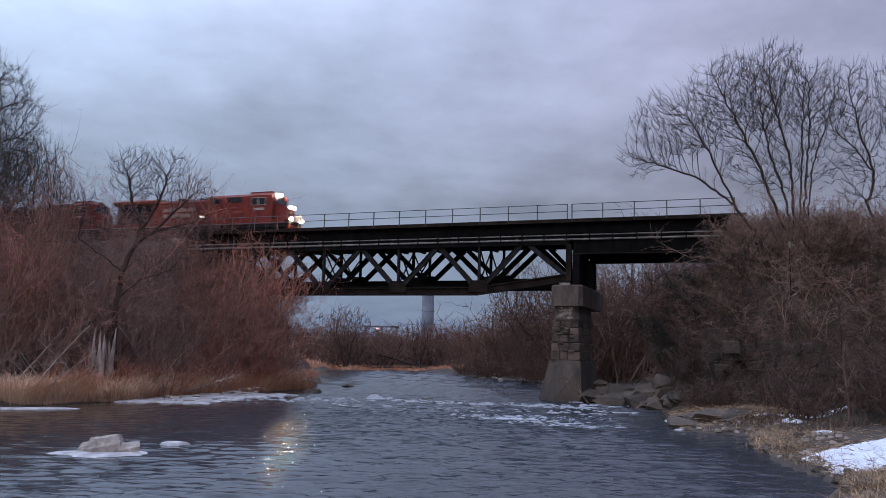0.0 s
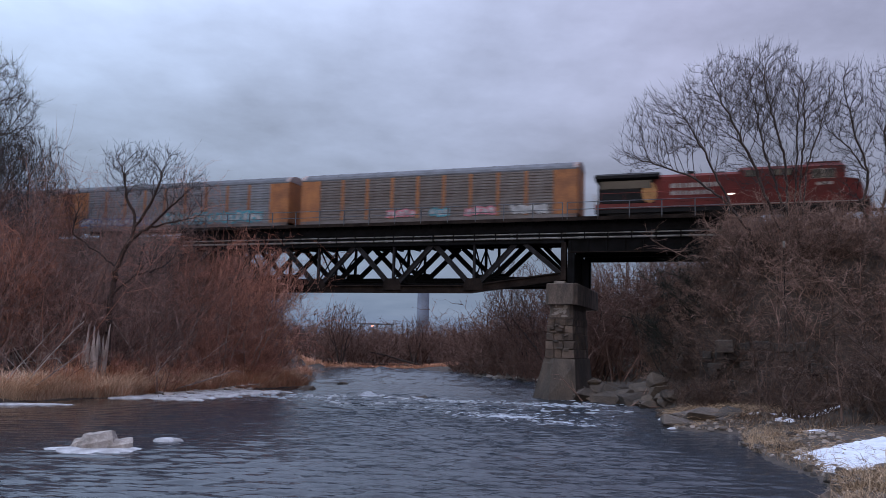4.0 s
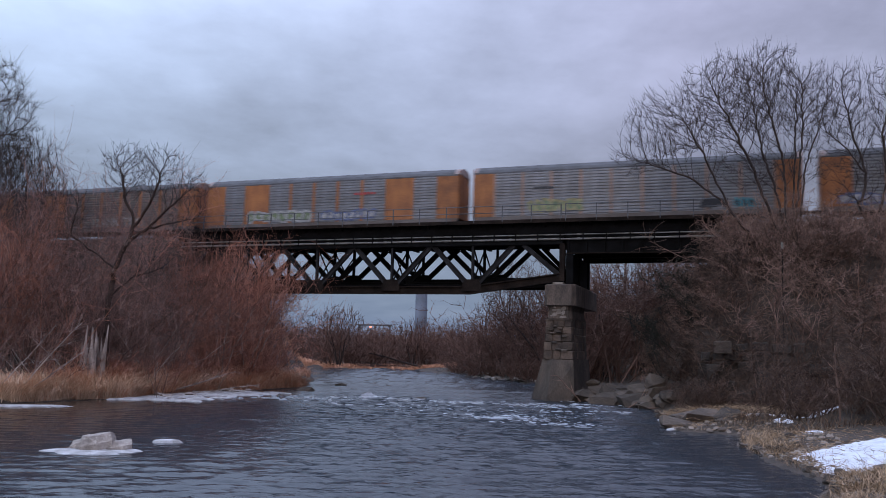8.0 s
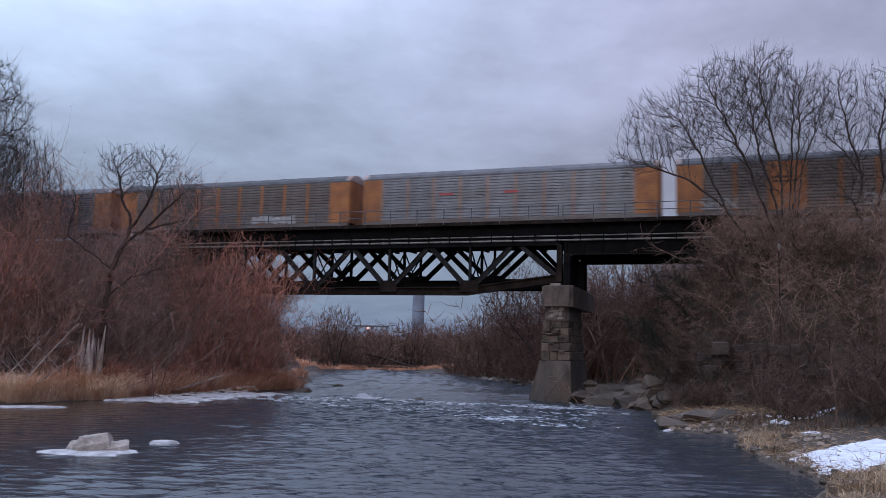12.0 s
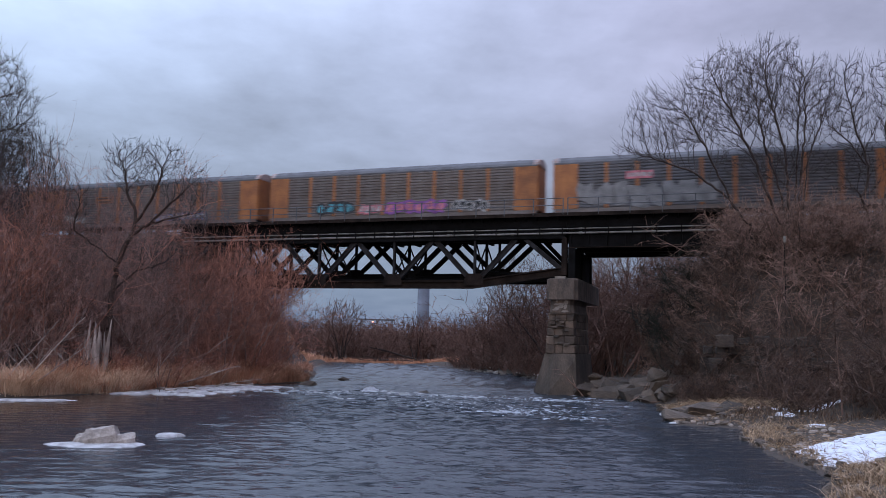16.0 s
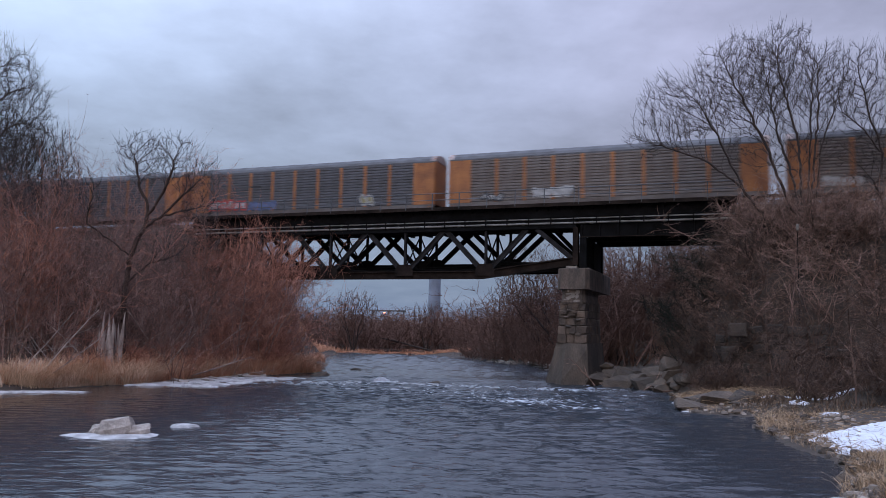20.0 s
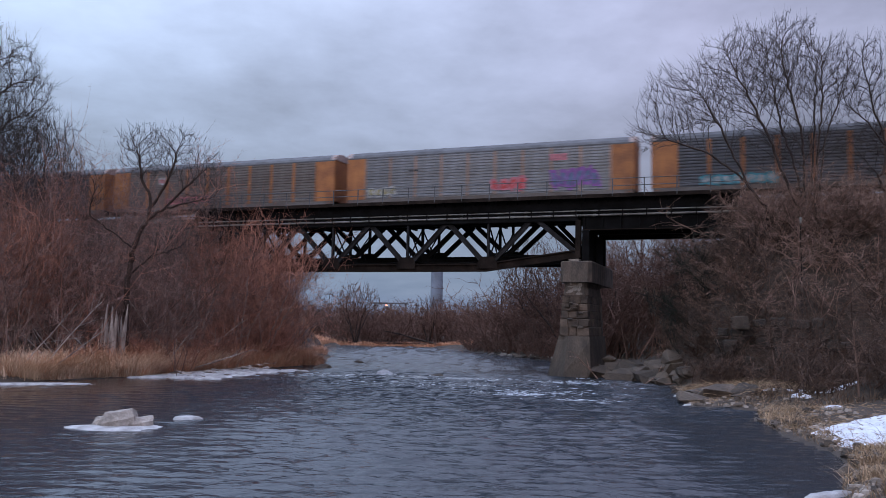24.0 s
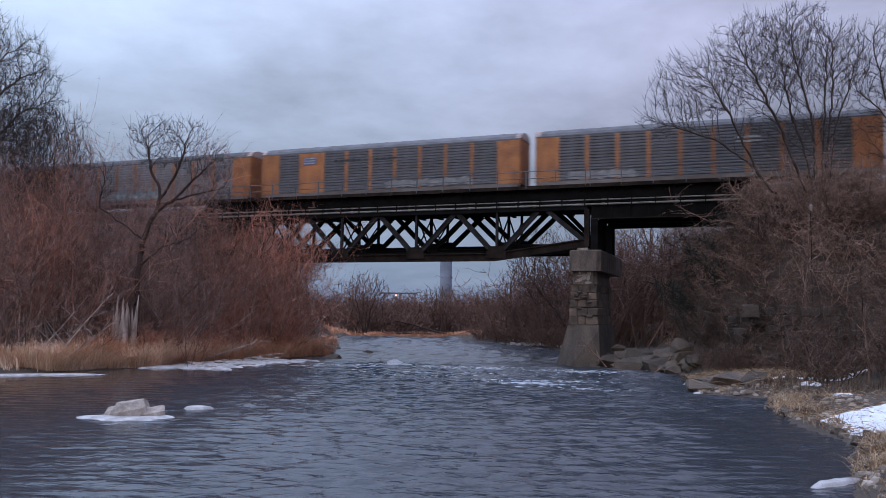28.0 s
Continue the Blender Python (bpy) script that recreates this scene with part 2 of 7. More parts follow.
    ln.new(silt.outputs[2], mx.inputs[6])
    ln.new(foam_.outputs[0], mx.inputs[0]), ln.new(mx.outputs[2], b.inputs["Base Color"])
    ln.new(mth("MULTIPLY_ADD", foam_.outputs[0], 0.55, 0.05), b.inputs["Roughness"])
    return m


M_WATER = water_material()
M_SOIL = material("bank_soil", (0.062, 0.045, 0.034), 0.95, scale=1.4, vary=0.6, bump=1.0, tint=(0.026, 0.020, 0.016))
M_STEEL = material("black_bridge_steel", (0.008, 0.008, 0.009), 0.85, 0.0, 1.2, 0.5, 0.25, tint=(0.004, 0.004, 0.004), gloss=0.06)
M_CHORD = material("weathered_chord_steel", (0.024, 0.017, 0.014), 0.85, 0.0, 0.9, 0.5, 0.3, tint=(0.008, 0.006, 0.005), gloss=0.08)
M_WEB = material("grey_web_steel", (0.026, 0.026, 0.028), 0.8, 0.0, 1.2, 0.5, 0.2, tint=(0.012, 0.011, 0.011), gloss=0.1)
M_RAIL = material("galvanised_handrail", (0.085, 0.092, 0.105), 0.6, 0.2, 2.0, 0.3, 0.1)
M_PIPE = material("pale_conduit", (0.22, 0.215, 0.20), 0.65, 0.0, 1.0, 0.5, 0.1, tint=(0.10, 0.095, 0.085))
M_WALK = material("walkway_timber", (0.10, 0.10, 0.105), 0.85, 0, 1.5, 0.4, 0.3)
M_TIE = material("creosoted_tie", (0.030, 0.026, 0.023), 0.9, 0, 2.0, 0.4, 0.4, each=0.2)
M_STONE = material("pier_limestone", (0.105, 0.074, 0.055), 0.9, 0, 1.1, 0.6, 1.0, tint=(0.034, 0.026, 0.021), each=0.3)
M_CONC = material("pier_concrete", (0.118, 0.088, 0.069), 0.9, 0, 1.5, 0.6, 1.0, tint=(0.042, 0.034, 0.029), stretch=(1, 1, 0.4))
M_BASE = material("pier_base_concrete", (0.088, 0.068, 0.053), 0.9, 0, 1.0, 0.6, 1.0, tint=(0.036, 0.029, 0.024), stretch=(1, 1, 0.5))
M_PALECONC = material("bearing_block_concrete", (0.25, 0.215, 0.185), 0.9, 0, 2.0, 0.4, 0.4)
M_ROCK = material("grey_boulder", (0.098, 0.074, 0.057), 0.9, 0, 1.8, 0.6, 1.0, tint=(0.045, 0.036, 0.030), each=0.4)
M_PALEROCK = material("pale_river_rock", (0.37, 0.325, 0.29), 0.9, 0, 1.6, 0.5, 0.9, tint=(0.15, 0.125, 0.11), each=0.1)
M_DARKROCK = material("dark_wall_stone", (0.044, 0.037, 0.031), 0.95, 0, 1.5, 0.6, 1.0, tint=(0.024, 0.021, 0.019), each=0.3)
M_SNOW = material("old_snow", (0.66, 0.69, 0.75), 0.7, 0, 2.5, 0.2, 0.8, tint=(0.50, 0.53, 0.60))
M_ICE = material("grey_ice", (0.43, 0.425, 0.435), 0.5, 0, 2.2, 0.4, 0.8, tint=(0.21, 0.20, 0.20))
M_FOAM = material("white_water", (0.50, 0.54, 0.60), 0.6, 0, 4.0, 0.3, 0.6, tint=(0.28, 0.31, 0.36))
M_BARK = twig_material("dark_bark", (0.062, 0.047, 0.042), 0.15)
M_BROWNBARK = twig_material("brown_bark", (0.062, 0.040, 0.033), 0.15, (0.034, 0.022, 0.018))
M_BARKTWIG = twig_material("fine_dark_twigs", (0.052, 0.042, 0.042), 0.15)
M_REDTWIG = twig_material("red_brown_twigs", (0.41, 0.185, 0.126), 0.5, (0.13, 0.058, 0.043))
M_BROWNTWIG = twig_material("dull_brown_twigs", (0.29, 0.180, 0.150), 0.55, (0.085, 0.053, 0.045))
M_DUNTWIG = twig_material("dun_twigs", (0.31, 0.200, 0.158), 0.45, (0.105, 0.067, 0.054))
# grey-brown, lowered to carry the shade deep in the slope's brush
M_SHADETWIG = twig_material("shaded_grey_brown_twigs", (0.125, 0.080, 0.062), 0.4, (0.048, 0.032, 0.026))
M_FARTWIG = twig_material("far_mauve_twigs", (0.150, 0.085, 0.065), 0.3, (0.062, 0.036, 0.029))
M_BANKGRASS = twig_material("withered_bank_grass", (0.43, 0.295, 0.185), 0.1, (0.065, 0.045, 0.030))
M_LITTER = twig_material("leaf_litter", (0.15, 0.100, 0.072), 0.1, (0.042, 0.031, 0.024))
M_PALEWOOD = material("bleached_wood", (0.46, 0.39, 0.35), 0.9, 0, 3.0, 0.4, 0.6, tint=(0.16, 0.13, 0.12), stretch=(1, 1, 0.2))
M_REED = twig_material("dry_reeds", (0.78, 0.42, 0.26), 0.1, (0.38, 0.175, 0.105))
M_PALEBARK = twig_material("pale_branch_bark", (0.30, 0.21, 0.18), 0.15, (0.15, 0.10, 0.085))
M_PEBBLE = twig_material("shore_pebble", (0.36, 0.31, 0.27), 0.1, (0.06, 0.048, 0.040))
# black-green, taken nearly to black so the colour holds the hollow's shade
M_HOLLOWTWIG = twig_material("black_green_shade_twigs", (0.024, 0.025, 0.018), 0.2, (0.010, 0.010, 0.008))
M_STRAW = twig_material("straw_grass", (0.90, 0.69, 0.50), 0.1, (0.48, 0.31, 0.215))
M_RED = material("loco_red_paint", (0.185, 0.024, 0.014), 0.55, 0, 0.8, 0.4, 0.05, tint=(0.095, 0.014, 0.010), gloss=0.2)
M_REDDIRTY = material("grimy_red_paint", (0.14, 0.022, 0.017), 0.65, 0, 0.7, 0.4, 0.1, tint=(0.085, 0.018, 0.015), gloss=0.2)
M_BLACK = material("black_underframe", (0.014, 0.013, 0.013), 0.75, 0, 1.5, 0.4, 0.2, gloss=0.15)
M_DARKGLASS = material("cab_glass", (0.012, 0.014, 0.017), 0.12, 0, 1.0, 0.1, 0.0, gloss=0.25)
M_LETTER = material("cream_lettering", (0.36, 0.31, 0.27), 0.6, 0, 3.0, 0.3, 0.0)
M_GOLD = material("faded_gold_emblem", (0.42, 0.20, 0.06), 0.7, 0, 2.0, 0.3, 0.0)
M_WHEEL = material("wheel_steel", (0.055, 0.048, 0.042), 0.6, 0.4, 3.0, 0.3, 0.2)
M_LAMP = glowing("headlight_glow", (1.0, 0.86, 0.66), 1600.0)
M_DITCH = glowing("ditch_light_glow", (1.0, 0.60, 0.34), 3600.0)
M_MARK = glowing("marker_glow", (1.0, 0.92, 0.78), 4.0)
M_ORANGE = material("rail_orange_paint", (0.32, 0.122, 0.036), 0.7, 0, 0.7, 0.4, 0.1, tint=(0.19, 0.070, 0.026), each=0.14)
M_ROOF = material("rack_roof_zinc", (0.095, 0.097, 0.108), 0.75, 0.0, 0.8, 0.3, 0.1, tint=(0.060, 0.061, 0.067), each=0.35)
M_HOOD = material("pale_end_hood", (0.34, 0.27, 0.25), 0.7, 0.0, 0.8, 0.3, 0.1, tint=(0.20, 0.15, 0.14), each=0.25)
M_PANELS = [
    material("rusty_grey_panel", (0.125, 0.110, 0.105), 0.6, 0.1, 0.5, 0.45, 0.1, tint=(0.082, 0.064, 0.056), each=0.08),
    material("galvanised_panel", (0.180, 0.190, 0.212), 0.5, 0.2, 0.5, 0.45, 0.1, tint=(0.115, 0.115, 0.122), each=0.08),
    material("slate_panel", (0.082, 0.084, 0.096), 0.65, 0.1, 0.5, 0.4, 0.1, tint=(0.055, 0.055, 0.060), each=0.08),
]
M_POSTS = [M_ORANGE,
           material("faded_post_paint", (0.30, 0.185, 0.135), 0.7, 0, 0.8, 0.3, 0.1, each=0.1)]
PAINTS = {
    "white": material("white_spray", (0.36, 0.36, 0.36), 0.7, 0, 2.0, 0.4, 0.0),
    "teal": material("teal_spray", (0.06, 0.26, 0.32), 0.7, 0, 2.0, 0.4, 0.0),
    "green": material("green_spray", (0.17, 0.22, 0.12), 0.7, 0, 2.0, 0.4, 0.0),
    "yellow": material("yellow_spray", (0.28, 0.25, 0.13), 0.7, 0, 2.0, 0.4, 0.0),
    "purple": material("purple_spray", (0.22, 0.08, 0.30), 0.7, 0, 2.0, 0.4, 0.0),
    "red": material("red_spray", (0.45, 0.05, 0.05), 0.7, 0, 2.0, 0.4, 0.0),
    "blue": material("blue_spray", (0.10, 0.13, 0.25), 0.7, 0, 2.0, 0.4, 0.0),
    "grey": material("grey_spray", (0.19, 0.19, 0.195), 0.7, 0, 1.2, 0.5, 0.0),
    "black": material("black_spray", (0.018, 0.020, 0.025), 0.7, 0, 2.0, 0.4, 0.0),
    "pink": material("pink_spray", (0.50, 0.16, 0.20), 0.7, 0, 2.0, 0.4, 0.0),
}
M_STACK = material("far_stack_concrete", (0.20, 0.235, 0.30), 0.9, 0, 0.05, 0.1, 0.0)
# distance haze is mixed into this concrete as a pale blue tint
M_HAZECONC = material("hazed_overpass_concrete", (0.17, 0.19, 0.23), 0.9, 0, 0.1, 0.2, 0.0)
M_STREET = glowing("sodium_lamp_glow", (1.0, 0.27, 0.14), 3.2)

# ---------------------------------------------------------------- mesh helpers


def part(name, bm, mat, parent=None, label="", m=None):
    """Links a bmesh as one mesh object, under a thing or a part if given."""
    me = bpy.data.meshes.new(name)
    bm.to_mesh(me)
    bm.free()
    me.materials.append(mat)
    ob = new(name, me)
    if parent is not None:
        ob.parent = parent
    if m is not None:
        ob.matrix_basis = m
    if label:
        tagged(ob, label)
    return ob


def again(ob, m, parent=None):
    """One more piece on the same mesh."""
    o = ob.copy()
    scene.collection.objects.link(o)
    o.parent = parent if parent is not None else ob.parent
    o.matrix_basis = m
    return o


def thing(name, m, label, category, group=""):
    e = new(name)
    e.empty_display_size = 0.3
    e.matrix_basis = m
    return tagged(e, label, category, group)


def raw(name, verts, faces, mat, parent=None, smooth=False):
    me = bpy.data.meshes.new(name)
    me.from_pydata(verts if isinstance(verts, list) else verts.tolist(), [], faces if isinstance(faces, list) else faces.tolist())
    me.materials.append(mat)
    if smooth:
        me.polygons.foreach_set("use_smooth", [True] * len(me.polygons))
    me.update()
    ob = new(name, me)
    if parent is not None:
        ob.parent = parent
    return ob


def box(x0, x1, y0, y1, z0, z1, bevel=0.0, bm=None):
    bm = bm or bmesh.new()
    vs = [bm.verts.new((x, y, z)) for x in (x0, x1) for y in (y0, y1) for z in (z0, z1)]
    fs = [bm.faces.new([vs[i] for i in q]) for q in ((0, 1, 3, 2), (4, 6, 7, 5), (0, 4, 5, 1), (2, 3, 7, 6), (0, 2, 6, 4), (1, 5, 7, 3))]
    if bevel:
        es = list({e for f in fs for e in f.edges})
        bmesh.ops.bevel(bm, geom=es, offset=bevel, segments=1, affect="EDGES", profile=0.5)
    return bm


def prism(rings, bm=None, caps=True):
    """Skin over rings of equal count."""
    bm = bm or bmesh.new()
    vr = [[bm.verts.new(p) for p in r] for r in rings]
    n = len(vr[0])
    for a, b in zip(vr, vr[1:]):
        for i in range(n):
            bm.faces.new((a[i], a[(i + 1) % n], b[(i + 1) % n], b[i]))
    if caps:
        bm.faces.new(vr[0][::-1])
        bm.faces.new(vr[-1])
    bmesh.ops.recalc_face_normals(bm, faces=bm.faces)
    return bm


def rod(p, q, r0, r1=None, n=8, bm=None):
    p, q = Vector(p), Vector(q)
    r1 = r0 if r1 is None else r1
    d = (q - p).normalized()
    a = d.orthogonal().normalized()
    b = d.cross(a)
    ring = lambda c, r: [c + (a * math.cos(2 * math.pi * i / n) + b * math.sin(2 * math.pi * i / n)) * r for i in range(n)]
    return prism([ring(p, r0), ring(q, r1)], bm)


def beam(p, q, w, d, bm=None):
    """A bar of width w across the x-z plane and depth d along y, from p to q in one x-z plane."""
    p, q = Vector(p), Vector(q)
    t = (q - p).normalized()
    s = Vector((-t.z, 0, t.x)) * (w / 2)
    y = Vector((0, d / 2, 0))
    return prism([[c + s + y, c - s + y, c - s - y, c + s - y] for c in (p, q)], bm)


def ashlar(x0, x1, y0, y1, z0, z1, rg_, jit=0.03):
    """A weathered squared stone: chipped corners, none quite true."""
    bm = box(x0, x1, y0, y1, z0, z1)
    for v in bm.verts:
        v.co += Vector((rg_.uniform(-jit, jit), rg_.uniform(-jit, jit), rg_.uniform(-jit, jit)))
    bmesh.ops.bevel(bm, geom=list(bm.edges), offset=rg_.uniform(0.03, 0.07), segments=1, affect="EDGES", profile=0.5)
    return bm


# ---------------------------------------------------------------- the plan
TRACK_TURN = -20.6
B = pose(0, 74.8, 0, 0, 0, TRACK_TURN)      # along the track, across it (away from the standing point), up
BI = B.inverted()
RAIL = 15.22


def at_track(u, off, z):
    return B @ pose(u, off, z)


def chain(points, y):
    ys, xs = zip(*points)
    return float(np.interp(y, ys, xs))


LEFT = ((44, -230), (48, -60), (50, -27.5), (52.5, -25.5), (55, -24), (58, -21.9), (64, -20.3), (69, -18), (72, -15.2), (77.5, -12.4), (80, -12.2), (96, -14.4), (119, -19.2), (131, -19.8), (141, -19.5))
RIGHT = ((10, 8.5), (20, 9.8), (22.6, 10.8), (25, 12.2), (28.8, 13.8), (32.2, 13.8), (36.5, 14.2), (40, 15.2), (43.6, 16.6), (45.2, 13.2), (51.9, 14.6), (60, 16.6), (66, 15.5), (68.5, 12.8), (74.3, 11.4), (87.7, 11.6), (100, 11.2), (108.5, 8.2), (120, 4.4), (131, 1.0), (141, -4))


def rivers_edge(x, y):
    """Distance past the water's edge: (left, right, near, far) land."""
    return chain(LEFT, y) - x, x - chain(RIGHT, y), 12 - y, y - 140.5


def ground_height(x, y):
    dl, dr, dn, df = rivers_edge(x, y)
    d = max(dl, dr, dn, df)
    n = noise.noise(Vector((x * 0.22, y * 0.22, 0))) * 0.28 + noise.noise(Vector((x * 0.9, y * 0.9, 3))) * 0.10
    if d < 0:
        return -min(1.0, 0.16 * -d) - 0.02
    if d == dl:
        h = 0.05 + min(d, 3) * 0.13 + max(0, min(d - 3, 18)) * 0.10 + max(0, min(y - 84, 30)) * 0.02
    elif d == dr:
        h = 0.06 + (0.16 if y < 34 else 0) * min(d, 1) + min(d, 5) * 0.13 + max(0, min(d - 8, 12)) * (0.34 if y < 80 else 0.22) + max(0, d - 17) * 0.05
    elif d == dn:
        h = 0.05 + min(d, 9) * 0.31
    else:
        h = 0.05 + min(d, 60) * 0.02
    p = BI @ Vector((x, y, 0))
    if y > 12:
        end = max(0, 26.0 - p.x) if p.x > -2 else max(0, p.x + 29.6)
        bankside = 14.75 - max(0, abs(p.y - 3.6) - 7.6) * 0.66 - end * 2.2 if p.y < 3.6 else 14.75 - max(0, abs(p.y - 3.6) - 7.6) * 0.8 - end * 2.2
        if p.y < 3.6:
            bankside = 14.75 - max(0, (-p.y) - 2.6) * 0.9 - max(0, (-p.y) - 8.6) * 1.6 - end * 2.05
        h = max(h, bankside)
    return h + n * min(1, d * 0.4)


def spread(lo, hi, core_lo, core_hi, step, ratio=1.22):
    mid = list(np.arange(core_lo, core_hi + 0.01, step))
    a, s = [], step
    v = core_lo
    while v > lo:
        s *= ratio
        v -= s
        a.append(max(v, lo))
    b, s = [], step
    v = core_hi
    while v < hi:
        s *= ratio
        v += s
        b.append(min(v, hi))
    return a[::-1] + mid + b


gx, gy = spread(-2500, 2500, -62, 56, 1.0), spread(-900, 3500, 10, 140, 1.0)
gv = [(x, y, ground_height(x, y)) for y in gy for x in gx]
W_ = len(gx)
gf = [(j * W_ + i, j * W_ + i + 1, (j + 1) * W_ + i + 1, (j + 1) * W_ + i) for j in range(len(gy) - 1) for i in range(W_ - 1)]
tagged(raw("ground", gv, gf, M_SOIL, smooth=True), "bare brown river banks, flats and rail embankment", "ground", kind="structure")

# river: a rippled sheet, longer than the reach, so that it can slide downstream
rng = np.random.default_rng(5)
wx = np.concatenate([np.linspace(-110, -34, 30)[:-1], np.linspace(-34, 24, 150), np.linspace(24, 40, 9)[1:]])
wy = np.concatenate([np.linspace(-30, 10, 20)[:-1], np.linspace(10, 44, 400)[:-1], np.linspace(44, 78, 210)[:-1], np.linspace(78, 160, 100)])
X, Y = np.meshgrid(wx, wy)
Z = np.zeros_like(X)
for _ in range(56):
    ang, wl_ = rng.normal(math.pi / 2, 0.30), 0.28 + 0.95 * rng.random() ** 1.5
    ph = (X * np.cos(ang) + Y * np.sin(ang)) * 2 * math.pi / wl_ + rng.uniform(0, 6.3) + 1.2 * np.sin(X * rng.uniform(0.8, 2.6) + Y * rng.uniform(0.2, 0.9) + rng.uniform(0, 6))
    lull = 0.6 + 0.6 * np.sin(X * rng.uniform(0.1, 0.7) + Y * rng.uniform(0.05, 0.4) + rng.uniform(0, 6))
    Z += 0.0125 * wl_ * lull * (np.sin(ph) + 0.28 * np.cos(2 * ph))
# beyond the bridge the current stands in longer waves
swell = np.zeros_like(X)
for _ in range(14):
    ang, wl_ = rng.normal(math.pi / 2, 0.35), rng.uniform(2.0, 3.8)
    swell += 0.017 * wl_ * np.sin((X * np.cos(ang) + Y * np.sin(ang)) * 2 * math.pi / wl_ + rng.uniform(0, 6.3) + np.sin(X * rng.uniform(0.3, 0.9) + rng.uniform(0, 6)))
Z += swell * np.clip((Y - 72) / 16, 0, 1)
# slack water off the left-hand bank
Z *= 0.20 + 0.80 / (1 + np.exp(-np.maximum(X + 0.1 * Y + 3.5, (22 - Y) * 0.6) * 0.6))
Z *= 0.25 + 0.75 / (1 + np.exp(np.minimum(X - 9.5, (46 - Y)) * 1.2))
nwx = len(wx)
wv = np.stack([X.ravel(), Y.ravel(), Z.ravel()], 1)
ji = np.arange(len(wy) - 1)[:, None] * nwx + np.arange(nwx - 1)[None, :]
wf = np.stack([ji, ji + 1, ji + nwx + 1, ji + nwx], -1).reshape(-1, 4)
river = tagged(raw("river_water", wv, wf, M_WATER, smooth=True), "dark blue-grey rippled river water", "water", kind="structure")

# ---------------------------------------------------------------- the bridge
NODES = [11.9 - 7.97 * i for i in range(6)]           # panel points of the truss, right to left
Z_BOT, Z_TOP = 9.40, 13.75


def truss_line(bridge, y, z_low, chord_h, far=False):
    """One truss: chords, web members, gussets; every member is a part."""
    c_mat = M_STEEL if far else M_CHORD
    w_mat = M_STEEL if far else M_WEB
    flat = NODES[1:5]
    # bottom chord: level in the middle, rising to the bearings
    path = [(NODES[0] + 0.1, 10.55), (flat[0] - 0.3, z_low), (flat[-1] + 0.3, z_low), (NODES[5] - 0.1, 10.55)]
    for a, b, nm in zip(path, path[1:], ("rising_chord", "bottom_chord", "rising_chord")):
        ext = 0.12
        d = Vector((b[0] - a[0], 0, b[1] - a[1])).normalized() * ext
        bm = bmesh.new()
        # a built-up section: two flanges and a recessed web
        p, q = Vector((a[0], y, a[1])) - d, Vector((b[0], y, b[1])) + d
        beam(p, q, chord_h * 0.82, 0.28, bm)
        s = Vector((-d.z, 0, d.x)).normalized() * (chord_h * 0.5 - 0.05)
        for k in (-1, 1):
            beam(p + s * k, q + s * k, 0.10, 0.62, bm)
        part(nm, bm, c_mat, bridge)
    top = z_low + chord_h / 2
    low_top = 13.42 if y < 0 else 13.42 + 0.085 * (y + 1)
    part("top_chord", box(NODES[5] - 0.3, NODES[0] + 0.3, y - 0.28, y + 0.28, low_top, 14.12, 0.02), M_STEEL, bridge)
    mids = [(a + b) / 2 for a, b in zip(NODES, NODES[1:])]
    for i, nx in enumerate(NODES):
        low = z_low if 0 < i < 5 else 10.55
        if 0 < i < 5:
            stand = part("post", box(nx - 0.10, nx + 0.10, y - 0.16, y + 0.16, low, low_top + 0.05), w_mat, bridge)
            g = [(-0.92, low - 0.1), (0.92, low - 0.1), (0.92, low + 0.42), (0.62, low + 0.98), (-0.62, low + 0.98), (-0.92, low + 0.42)]
            part("gusset_plate", prism([[(nx + gx_, y + k, gz) for gx_, gz in g] for k in (-0.33, -0.29)]), c_mat if not far else M_STEEL, stand)
        for mx, sgn in ((nx - 3.985, -1), (nx + 3.985, 1)):
            if NODES[5] < mx < NODES[0] and 0 < i < 5:
                bm = bmesh.new()
                p, q = Vector((nx + sgn * 0.25, y, low + 0.3)), Vector((mx - sgn * 0.15, y, low_top + 0.05))
                beam(p, q, 0.42, 0.14, bm)
                for k in (-0.19, 0.19):
                    t = (q - p).normalized()
                    s = Vector((-t.z, 0, t.x)) * k
                    beam(p + s, q + s, 0.05, 0.34, bm)
                part("diagonal", bm, w_mat, bridge)
    for e, s in ((NODES[0], -1), (NODES[5], 1)):
        part("diagonal", beam((e, y, 10.7), (e + s * 3.3, y, low_top + 0.05), 0.40, 0.30), w_mat, bridge)
        part("end_post", box(min(e - s * 0.02, e - s * 0.48), max(e - s * 0.02, e - s * 0.48), y - 0.3, y + 0.3, 10.2, 13.5, 0.02), M_CHORD if not far else M_STEEL, bridge)


bridge = thing("railway_truss_bridge", B.copy(), "black steel deck truss railway bridge with rusty lower chord", "bridge")
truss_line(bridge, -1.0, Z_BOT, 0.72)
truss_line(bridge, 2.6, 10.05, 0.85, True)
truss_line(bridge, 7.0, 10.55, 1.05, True)
